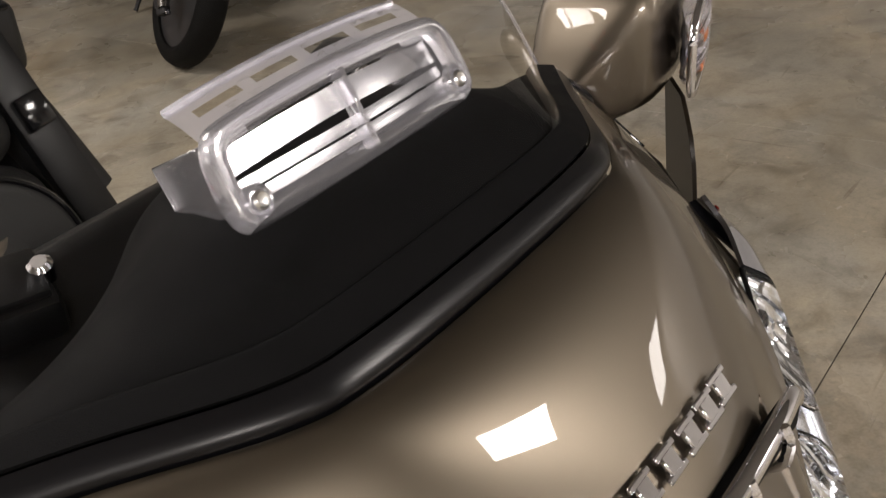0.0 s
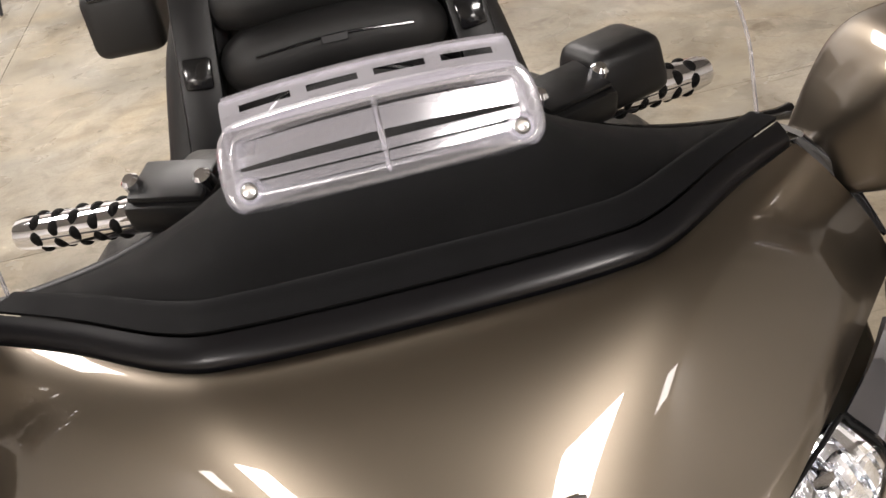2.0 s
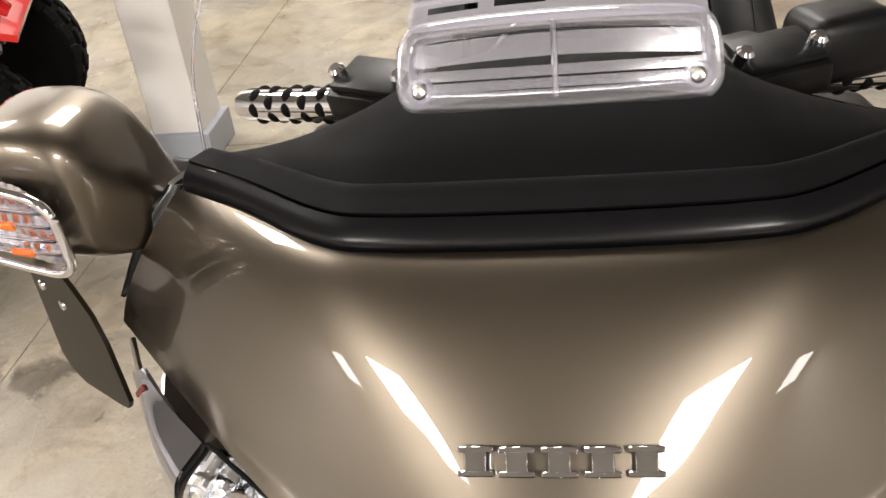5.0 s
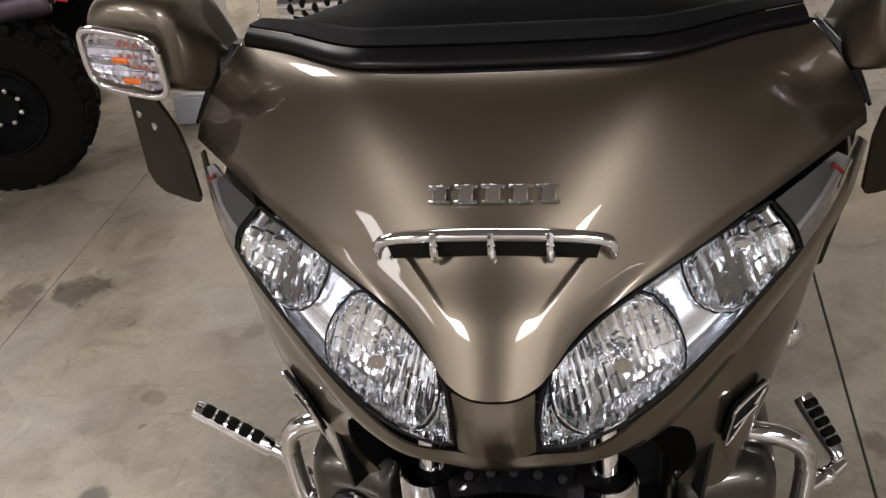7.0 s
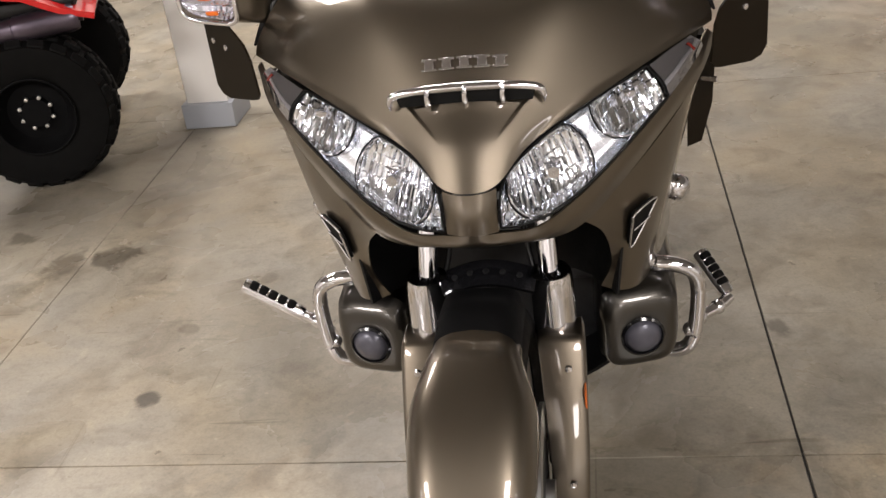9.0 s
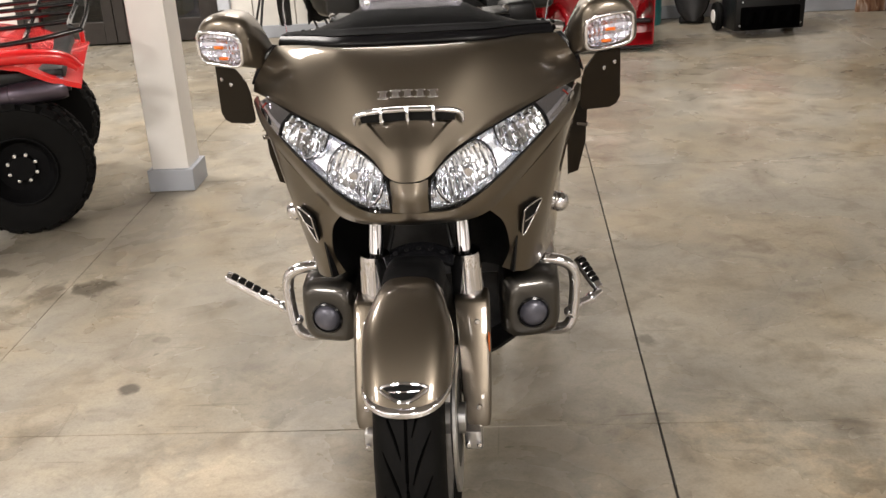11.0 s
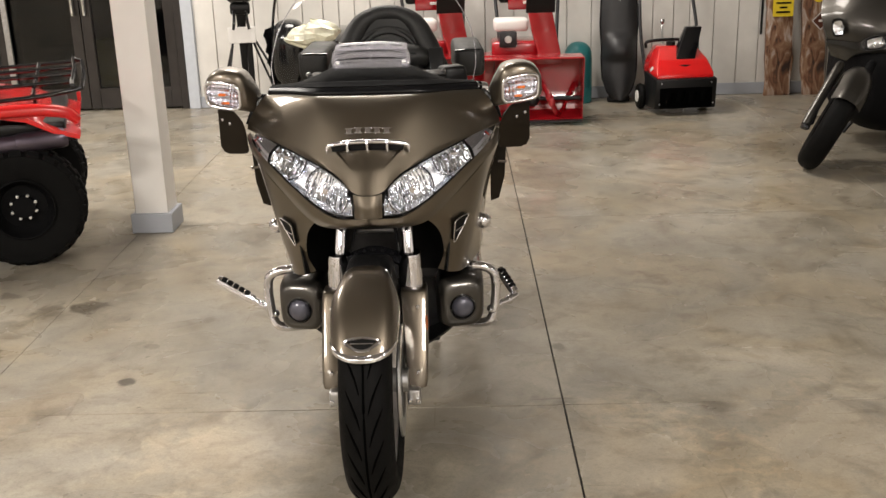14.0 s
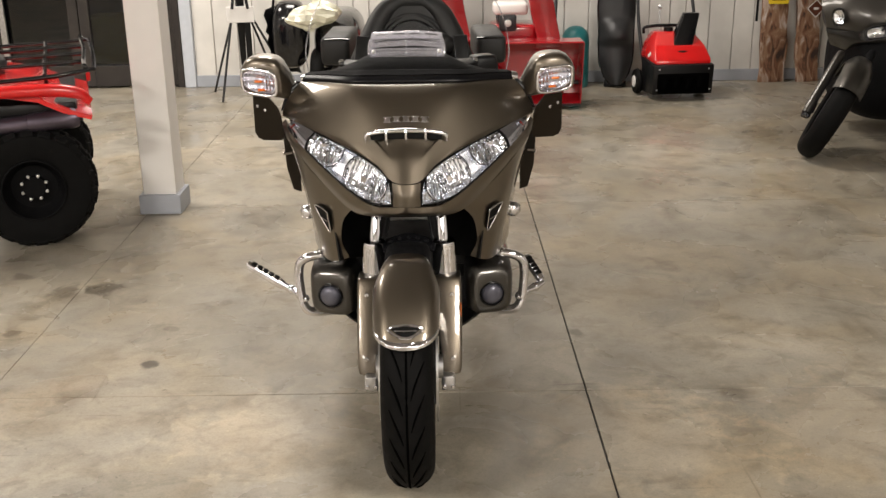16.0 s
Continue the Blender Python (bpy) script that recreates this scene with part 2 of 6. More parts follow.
    base = times(base, ramp(tex(1.7, 6, 1.0).outputs["Fac"], [(0.34, (0.93, 0.965, 1.03)), (0.52, (1, 1, 1)), (0.68, (1.06, 1.01, 0.93))]))
    base = times(base, ramp(tex(5.0, 10, 3.0).outputs["Fac"], [(0.56, (1, 1, 1)), (0.66, (1.09, 1.085, 1.07))]))
    wob = tex(14, 5, 0.8)
    for x, y, r, dark in STAINS_AND_SHEEN:
        d = nt.nodes.new("ShaderNodeVectorMath")
        d.operation = "DISTANCE"
        d.inputs[1].default_value = (x, y, 0)
        nt.links.new(tc.outputs["Object"], d.inputs[0])
        k = nt.nodes.new("ShaderNodeMath")
        k.operation = "MULTIPLY_ADD"
        nt.links.new(wob.outputs["Fac"], k.inputs[0])
        k.inputs[1].default_value = r * 2.6
        nt.links.new(d.outputs["Value"], k.inputs[2])
        g = nt.nodes.new("ShaderNodeMapRange")
        g.inputs["From Min"].default_value, g.inputs["From Max"].default_value = r * 1.9, r * 2.35
        nt.links.new(k.outputs[0], g.inputs["Value"])
        base = times(base, ramp(g.outputs["Result"], [(0.0, (dark, dark * 0.97, dark * 0.94)), (1.0, (1, 1, 1))]))
    nt.links.new(base, b.inputs["Base Color"])
    rr = nt.nodes.new("ShaderNodeMapRange")
    rr.inputs["From Min"].default_value, rr.inputs["From Max"].default_value = 0.3, 0.7
    rr.inputs["To Min"].default_value, rr.inputs["To Max"].default_value = 0.14, 0.46
    nt.links.new(tex(2.2, 7, 0.5).outputs["Fac"], rr.inputs["Value"])
    nt.links.new(rr.outputs["Result"], b.inputs["Roughness"])
    bp = nt.nodes.new("ShaderNodeBump")
    bp.inputs["Strength"].default_value, bp.inputs["Distance"].default_value = 0.12, 0.002
    nt.links.new(tex(45, 6).outputs["Fac"], bp.inputs["Height"])
    nt.links.new(bp.outputs["Normal"], b.inputs["Normal"])
    return m


CONCRETE = floor_material()
JOINT = material("joint_filler", (0.025, 0.022, 0.02), 0.8, vary=0.3)
PLANK = material("white_plank", (0.66, 0.64, 0.60), 0.55, vary=0.1, vary_scale=4, bump=0.2, bump_scale=60, spread=0.05)
CEILING = material("ceiling_paint", (0.27, 0.265, 0.26), 0.85, vary=0.05, vary_scale=2)
DOOR_FRAME = material("dark_bronze_aluminium", (0.045, 0.04, 0.037), 0.35, 0.5, vary=0.15, vary_scale=10)
STEEL = material("brushed_steel", (0.7, 0.7, 0.7), 0.3, 1.0, vary=0.1)

X0, X1, Y0, Y1, H = -11.6, 10.6, -12.0, 6.12, 4.6
floor = tagged(part("floor", rbox(X1 - X0 + 0.4, Y1 - Y0 + 0.4, 0.1, at=((X0 + X1) / 2, (Y0 + Y1) / 2, -0.056)), JOINT), "worn grey-brown concrete floor with saw-cut joints", "floor", kind="structure")
xs = [X0 - 0.1] + [x for x in (0.552 + 1.94 * k for k in range(-7, 7)) if X0 < x < X1] + [X1 + 0.1]
ys = [Y0 - 0.1] + [y for y in (0.470 + 2.125 * k for k in range(-7, 4)) if Y0 < y < Y1 - 0.3] + [Y1 + 0.1]
for a, b in zip(xs, xs[1:]):
    for c, d in zip(ys, ys[1:]):
        # the long joint beside the motorcycle is open, the others are hairlines
        ga, gb = (0.0026 if abs(x - 0.552) < 0.01 else 0.0009 for x in (a, b))
        part("slab", rbox(b - a - ga - gb, d - c - 0.0030, 0.006, 0.0012, 1, at=((a + ga + b - gb) / 2, (c + d) / 2, -0.003)), CONCRETE, floor)


def wall(name, sx, sy, sz, at, mat, label):
    return tagged(part(name, rbox(sx, sy, sz, at=at), mat, smooth=False), label, "wall", kind="structure")


DOOR_L, DOOR_R, DOOR_H = -3.62, -2.02, 2.15
wall("wall_north", X1 - DOOR_R, 0.12, H, ((X1 + DOOR_R) / 2, Y1 + 0.085, H / 2), WHITE_PAINT, "white wall clad in upright planks")
wall("wall_north_west", DOOR_L - X0, 0.12, H, ((X0 + DOOR_L) / 2, Y1 + 0.085, H / 2), WHITE_PAINT, "white painted wall beside the glass door")
wall("wall_over_door", DOOR_R - DOOR_L, 0.12, H - DOOR_H, ((DOOR_R + DOOR_L) / 2, Y1 + 0.085, (H + DOOR_H) / 2), WHITE_PAINT, "white painted wall above the glass door")
wall("wall_east", 0.12, Y1 - Y0 + 0.3, H, (X1 + 0.06, (Y0 + Y1) / 2, H / 2), WHITE_PAINT, "plain white side wall")
wall("wall_west", 0.12, Y1 - Y0 + 0.3, H, (X0 - 0.06, (Y0 + Y1) / 2, H / 2), WHITE_PAINT, "plain white side wall")
wall("wall_south", X1 - X0, 0.12, H, ((X0 + X1) / 2, Y0 - 0.06, H / 2), WHITE_PAINT, "plain white wall behind")
tagged(part("ceiling", rbox(X1 - X0 + 0.3, Y1 - Y0 + 0.3, 0.1, at=((X0 + X1) / 2, (Y0 + Y1) / 2, H + 0.05)), CEILING), "plain grey warehouse ceiling", "ceiling", kind="structure")

# ceiling lamps
lamp_body = material("lamp_housing", (0.7, 0.7, 0.7), 0.4)


def ceiling_light(x, y, power):
    t = thing("ceiling_light", "rectangular white ceiling light with bright tubes", "ceiling light", pose(x, y, H - 0.1), group="ceiling lights")
    part("housing", rbox(1.77, 1.72, 0.08, 0.01, 1, at=(0, 0, 0.045)), lamp_body, t)
    lamp = bpy.data.lights.new("ceiling_lamp", "AREA")
    lamp.shape, lamp.size, lamp.size_y, lamp.energy, lamp.color = "RECTANGLE", 1.7, 1.65, power, LAMP_COLOUR
    ob = new("ceiling_lamp", lamp)
    ob.matrix_world = pose(x, y, H - 0.11)


for lx, ly, share in LAMPS:
    ceiling_light(lx, ly, LAMP_POWER * share)

# plank cladding and skirting of the back wall
def cladding(x0, x1, z0, z1):
    rnd = random.Random(4)
    x = x0
    while x < x1 - 0.02:
        w = min(rnd.choice((0.13, 0.17, 0.2, 0.2, 0.235)), x1 - x)
        part("plank", rbox(w - 0.005, 0.018, z1 - z0, 0.003, 1, at=(x + w / 2, Y1 + 0.0135, (z0 + z1) / 2)), PLANK, bpy.data.objects["wall_north"])
        x += w


cladding(DOOR_R + 0.10, 4.4, 0.0, 2.75)
tagged(part("baseboard", rbox(4.4 - DOOR_R - 0.1, 0.014, 0.095, 0.003, 1, at=((4.4 + DOOR_R + 0.1) / 2, Y1 - 0.004, 0.049)), GREY_PAINT), "grey-blue painted baseboard along the plank wall", "baseboard", kind="structure")
tagged(part("trim", rbox(0.095, 0.05, DOOR_H + 0.1, 0.004, 1, at=(DOOR_R + 0.0525, Y1 + 0.0, (DOOR_H + 0.1) / 2)), material("blue_white_paint", (0.52, 0.55, 0.60), 0.5, vary=0.04)), "pale blue-grey upright trim beside the door", "trim", kind="structure")

# double glass door
PANE = material("tinted_pane", (0.30, 0.32, 0.34), 0.03, glass=1.0, ior=1.45)
door = tagged(thing("door_1", "closed double glass door in dark bronze frames", "door"), kind="structure")
mid = (DOOR_L + DOOR_R) / 2 - 0.03
for x in (DOOR_L + 0.03, DOOR_R - 0.03):
    part("jamb", rbox(0.06, 0.10, DOOR_H, 0.004, 1, at=(x, Y1 + 0.04, DOOR_H / 2)), DOOR_FRAME, door)
part("head", rbox(DOOR_R - DOOR_L - 0.12, 0.10, 0.06, 0.004, 1, at=((DOOR_L + DOOR_R) / 2, Y1 + 0.04, DOOR_H - 0.03)), DOOR_FRAME, door)
for a, b2, hs in ((DOOR_L + 0.06, mid - 0.003, 1), (mid + 0.003, DOOR_R - 0.06, -1)):
    w = b2 - a
    leaf = part("leaf", join(rbox(0.085, 0.05, DOOR_H - 0.08, 0.003, 1, at=(a + 0.0425, Y1 + 0.03, DOOR_H / 2 - 0.025)), rbox(0.085, 0.05, DOOR_H - 0.08, 0.003, 1, at=(b2 - 0.0425, Y1 + 0.03, DOOR_H / 2 - 0.025)), rbox(w - 0.17, 0.05, 0.17, 0.003, 1, at=((a + b2) / 2, Y1 + 0.03, 0.10)), rbox(w - 0.17, 0.05, 0.10, 0.003, 1, at=((a + b2) / 2, Y1 + 0.03, DOOR_H - 0.12))), DOOR_FRAME, door, "dark bronze door leaf")
    part("pane", rbox(w - 0.17, 0.008, DOOR_H - 0.35, at=((a + b2) / 2, Y1 + 0.03, DOOR_H / 2 + 0.01)), PANE, leaf, "tinted glass pane")
    hx = b2 - 0.045 if hs > 0 else a + 0.045
    part("pull_handle", rbox(0.022, 0.03, 0.42, 0.006, 2, at=(hx, Y1 - 0.03, 1.0)), STEEL, leaf, "bright upright pull handle")
# the vestibule's lack of light is put into one dark grey for all its sides
dark = material("vestibule_shade_grey", (0.12, 0.12, 0.125), 0.8, vary=0.2, vary_scale=3)
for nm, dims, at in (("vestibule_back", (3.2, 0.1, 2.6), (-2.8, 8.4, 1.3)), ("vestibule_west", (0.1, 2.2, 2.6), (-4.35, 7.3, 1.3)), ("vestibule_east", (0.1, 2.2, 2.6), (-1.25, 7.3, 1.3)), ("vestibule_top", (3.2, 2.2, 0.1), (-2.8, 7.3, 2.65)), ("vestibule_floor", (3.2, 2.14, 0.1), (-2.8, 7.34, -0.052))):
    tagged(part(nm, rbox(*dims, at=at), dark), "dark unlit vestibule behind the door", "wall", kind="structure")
tagged(part("door_post", rbox(0.05, 0.03, DOOR_H, 0.004, 1, at=(DOOR_L + 0.155, Y1 - 0.012, DOOR_H / 2)), ALLOY), "pale metal post against the glass door", "post", kind="structure")
tagged(part("crate", rbox(0.5, 0.35, 0.45, 0.01, 1, at=(-2.95, 7.6, 0.224)), material("yellowed_card", (0.25, 0.22, 0.06), 0.7, vary=0.2)), "dim yellowish crate behind the glass door", "crate")

# column
column = tagged(thing("column", "square white column on a grey painted plinth", "column"), kind="structure")
part("shaft", rbox(0.168, 0.168, H - 0.004, 0.004, 1, at=(-1.317, 2.578, H / 2)), WHITE_PAINT, column)
part("plinth", rbox(0.208, 0.208, 0.1, 0.003, 1, at=(-1.317, 2.577, 0.051)), GREY_PAINT, column, "grey painted plinth")

# ---- the motorcycle ----
bike = thing("motorcycle", "bronze touring motorcycle with chrome trim, front view", "motorcycle")


def both(name, bm, mat, parent=bike, label=""):
    """A part and its like on the other side."""
    b2 = mirrored(bm)
    return part(name, bm, mat, parent, label), part(name, b2, mat, parent, label)


def row(points, n):
    """A smooth line across the bike from points on one half, from the middle out."""
    full = [(-x, y, z) for x, y, z in points[:0:-1]] + list(points)
    return spline(full, n)


def patch(rows, nu=12, nv=8, full=True):
    """A smooth surface through rows of points."""
    lines = [row(r, nu) if full else spline(r, nu) for r in rows]
    cols = [spline([ln[i] for ln in lines], nv) for i in range(len(lines[0]))]
    return cols


def skin(cols, thick=0.003):
    bm = bmesh.new()
    vs = [[bm.verts.new(p) for p in c] for c in cols]
    for a, b in zip(vs, vs[1:]):
        for j in range(len(a) - 1):
            bm.faces.new((a[j], b[j], b[j + 1], a[j + 1]))
    bmesh.ops.remove_doubles(bm, verts=bm.verts[:], dist=1e-6)
    bmesh.ops.recalc_face_normals(bm, faces=bm.faces[:])
    if sum(f.normal.y * f.calc_area() for f in bm.faces) > 0:
        bmesh.ops.reverse_faces(bm, faces=bm.faces[:])
    if thick:
        bmesh.ops.solidify(bm, geom=bm.faces[:], thickness=thick)
    return bm


def smoothstep(a, b, x):
    t = max(0.0, min(1.0, (x - a) / (b - a)))
    return t * t * (3 - 2 * t)


# upper cowl
COWL = [
    [(0, 0.283, 1.033), (0.115, 0.287, 1.033), (0.165, 0.304, 1.031), (0.235, 0.360, 1.027), (0.305, 0.415, 1.018)],
    [(0, 0.222, 0.996), (0.100, 0.228, 0.993), (0.170, 0.255, 0.988), (0.260, 0.316, 0.980), (0.339, 0.395, 0.976)],
    [(0, 0.170, 0.943), (0.070, 0.175, 0.937), (0.150, 0.205, 0.931), (0.245, 0.265, 0.935), (0.352, 0.374, 0.948)],
    [(0, 0.112, 0.877), (0.055, 0.130, 0.885), (0.125, 0.168, 0.892), (0.225, 0.236, 0.914), (0.354, 0.3655, 0.9405)],
    [(0, 0.064, 0.809), (0.040, 0.078, 0.815), (0.090, 0.130, 0.853), (0.200, 0.205, 0.897), (0.353, 0.355, 0.934)],
]


def evened(cols, du, dv):
    """The smooth surface of low order that lies closest to a patch."""
    g = np.array([[tuple(p) for p in c] for c in cols])
    n, m = g.shape[:2]
    u, v = np.meshgrid(np.linspace(-1, 1, n), np.linspace(-1, 1, m), indexing="ij")
    lu, lv = (np.polynomial.legendre.legvander(q.ravel(), d) for q, d in ((u, du), (v, dv)))
    base = (lu[:, :, None] * lv[:, None, :]).reshape(n * m, -1)
    weight = (1 + 7 * np.exp(-(v + 1) / 0.03) + 3 * np.exp(-(1 - v) / 0.05) + 2 * np.exp(-(1 - abs(u)) / 0.02)).ravel()[:, None]
    stiff = np.diag([0.04 * (max(0, i - 2) ** 3 + 3 * max(0, j - 1) ** 3) for i in range(du + 1) for j in range(dv + 1)])
    fit = np.linalg.lstsq(np.vstack([base * weight, stiff]), np.vstack([g.reshape(-1, 3) * weight, np.zeros((stiff.shape[0], 3))]), rcond=None)[0]
    return [[Vector(p) for p in c] for c in (base @ fit).reshape(n, m, 3)]


exact = patch(COWL, 34, 26)
cols = evened(exact, 10, 5)
for c, e in zip(cols, exact):
    # the edges keep to the plan
    top = e[0] - c[0]
    for k in range(len(c)):
        c[k] = c[k].lerp(e[k], smoothstep(0.72, 0.93, k / (len(c) - 1))) + top * max(0.0, 1 - k / 40) ** 2
for i, c in enumerate(cols):
    # the surface rolls over towards its top edge
    ends = 0.35 + 0.65 * smoothstep(0, 0.36, 1 - abs(2 * i / (len(cols) - 1) - 1))
    for k in range(1, 48):
        rise = 0.0068 * ends * (1 - math.exp(-k / 6)) * (1 - smoothstep(-6, 48, k))
        c[k] = c[k] + Vector((0, -0.5 * rise, rise))
for c in cols:
    for p in c:
        # the dished scoop under the chrome bar
        half = 0.036 + 0.062 * (p.z - 0.862) / (0.916 - 0.862)
        if 0.862 < p.z < 0.9165:
            inside = smoothstep(0, 0.0030, half - abs(p.x))
            p.y += 0.0055 * inside * smoothstep(0.862, 0.905, p.z)
part("upper_cowl", skin(cols), BRONZE, bike, "bronze metallic upper cowl")

# dark liner behind the panels
LINER = [
    [(0, 0.34, 1.03), (0.16, 0.37, 1.025), (0.24, 0.42, 1.02), (0.29, 0.46, 1.01)],
    [(0, 0.22, 0.94), (0.15, 0.26, 0.93), (0.25, 0.33, 0.93), (0.345, 0.42, 0.94)],
    [(0, 0.165, 0.86), (0.10, 0.20, 0.86), (0.20, 0.27, 0.86), (0.325, 0.40, 0.86)],
    [(0, 0.17, 0.76), (0.10, 0.18, 0.76), (0.20, 0.25, 0.76), (0.30, 0.38, 0.76)],
]
part("fairing_liner", skin(patch(LINER, 5, 5), 0.004), BLACK_PLASTIC, bike, "black inner fairing liner")

# nose piece and lower band of the cowl
NOSE = [
    [(0, 0.064, 0.806), (0.020, 0.066, 0.807), (0.0375, 0.076, 0.809)],
    [(0, 0.054, 0.778), (0.020, 0.057, 0.778), (0.0365, 0.070, 0.778)],
    [(0, 0.056, 0.748), (0.020, 0.060, 0.747), (0.0360, 0.070, 0.746)],
]
nose_cols = patch(NOSE, 6, 6)
part("nose_piece", skin(nose_cols), BRONZE, bike, "bronze nose piece between the headlights")
BAND = [
    [(0, 0.056, 0.7475), (0.038, 0.069, 0.744), (0.090, 0.077, 0.747), (0.140, 0.107, 0.768), (0.190, 0.146, 0.799), (0.272, 0.219, 0.858), (0.315, 0.288, 0.893), (0.345, 0.345, 0.925)],
    [(0, 0.062, 0.728), (0.042, 0.071, 0.726), (0.096, 0.085, 0.727), (0.147, 0.115, 0.744), (0.197, 0.155, 0.777), (0.279, 0.229, 0.842), (0.325, 0.298, 0.880), (0.354, 0.355, 0.915)],
    [(0, 0.086, 0.712), (0.048, 0.094, 0.711), (0.102, 0.108, 0.710), (0.150, 0.134, 0.718), (0.200, 0.172, 0.752), (0.282, 0.243, 0.824), (0.333, 0.312, 0.866), (0.360, 0.370, 0.905)],
]
part("lower_cowl", skin(patch(BAND, 8, 6)), BRONZE, bike, "bronze band under the headlights")

# side cowls
SIDE = [
    [(0.150, 0.142, 0.720), (0.205, 0.178, 0.756), (0.285, 0.250, 0.822), (0.332, 0.330, 0.862), (0.362, 0.470, 0.870), (0.355, 0.680, 0.850)],
    [(0.180, 0.188, 0.672), (0.225, 0.208, 0.695), (0.279, 0.262, 0.735), (0.310, 0.345, 0.755), (0.330, 0.480, 0.760), (0.328, 0.680, 0.750)],
    [(0.190, 0.226, 0.600), (0.218, 0.236, 0.604), (0.260, 0.278, 0.625), (0.290, 0.365, 0.640), (0.312, 0.490, 0.650), (0.312, 0.680, 0.650)],
    [(0.172, 0.246, 0.546), (0.203, 0.252, 0.533), (0.236, 0.285, 0.525), (0.268, 0.372, 0.522), (0.300, 0.500, 0.530), (0.310, 0.680, 0.540)],
]
both("side_cowl", skin(patch(SIDE, 8, 8, full=False)), BRONZE, label="bronze side cowl")

SEAL = material("black_seal", (0.006, 0.006, 0.006), 0.6, ior=1.2)
# triangular side vents with chrome rims
tri = [(-0.028, 0.037), (-0.006, 0.036), (0.020, 0.026), (0.020, 0.010), (0.012, -0.036), (0.007, -0.041), (-0.002, -0.032), (-0.026, 0.020)]
vent_pose = pose(-0.229, 0.2165, 0.674, 16, 0, -49) @ pose(0, -0.0022, 0)
rim_line = [vent_pose @ Vector((x, -0.004, z)) for x, z in tri]
for flip in (False, True):
    b1 = tube(rim_line, 0.0019, 8, 6, closed=True)
    b2 = plate([(x * 0.98, z * 0.98) for x, z in tri], 0.006, 0, vent_pose @ pose(0, -0.0035, 0))
    b3 = tube([vent_pose @ Vector((-0.020, -0.006, 0.006)), vent_pose @ Vector((0.015, -0.006, -0.004))], 0.0018, 8, 3)
    bs = [mirrored(b) for b in (b1, b2, b3)] if flip else [b1, b2, b3]
    v = part("side_vent", bs[1], SEAL, bike, "black side vent in a chrome rim")
    part("rim", bs[0], CHROME, v, "chrome rim")
    part("fin", bs[2], CHROME, v, "chrome fin")

# headlights
LENS_U = [(0.0435, 0.079, 0.806), (0.058, 0.099, 0.8255), (0.098, 0.133, 0.851), (0.170, 0.184, 0.8825), (0.250, 0.238, 0.9085)]
LENS_M = [(0.0400, 0.067, 0.780), (0.066, 0.075, 0.790), (0.112, 0.103, 0.808), (0.184, 0.156, 0.843), (0.268, 0.222, 0.891)]
LENS_L = [(0.0395, 0.070, 0.7505), (0.072, 0.075, 0.7510), (0.125, 0.100, 0.7640), (0.195, 0.150, 0.8060), (0.277, 0.224, 0.8660)]
lens_cols = patch([LENS_U, LENS_M, LENS_L], 8, 8, full=False)
BOWL = material("bright_reflector", (0.92, 0.95, 1.0), 0.11, 1.0)
HAZE = material("hazy_reflector", (0.84, 0.87, 0.96), 0.27, 1.0, vary=0.08, vary_scale=30)
SMOKED = material("smoked_brown_plastic", (0.010, 0.007, 0.004), 0.32, ior=1.25, vary=0.1, vary_scale=9)
LENS = material("headlight_lens", (0.98, 0.98, 1.0), 0.01, glass=1.0, ior=1.2)
DIM_RED = material("dim_red_plastic", (0.16, 0.012, 0.008), 0.2)
SMOKE = material("smoked_chrome_lens", (0.42, 0.43, 0.49), 0.09, 0.95, coat=1.0)


def lens_at(u, v):
    """A place on the headlight's lens, u from the nose outward and v downward."""
    i, j = u * (len(lens_cols) - 1), v * (len(lens_cols[0]) - 1)
    a, b = min(int(i), len(lens_cols) - 2), min(int(j), len(lens_cols[0]) - 2)
    p = lens_cols[a][b].lerp(lens_cols[a + 1][b], i - a)
    q = lens_cols[a][b + 1].lerp(lens_cols[a + 1][b + 1], i - a)
    return p.lerp(q, j - b)


BOWLS = ((0.110, 0.806, 0.057, 0.034), (0.220, 0.882, 0.051, 0.028))
NU, NV = 108, 34
jit = random.Random(11)
JIT = [[jit.uniform(-1, 1) for _ in range(40)] for _ in range(60)]


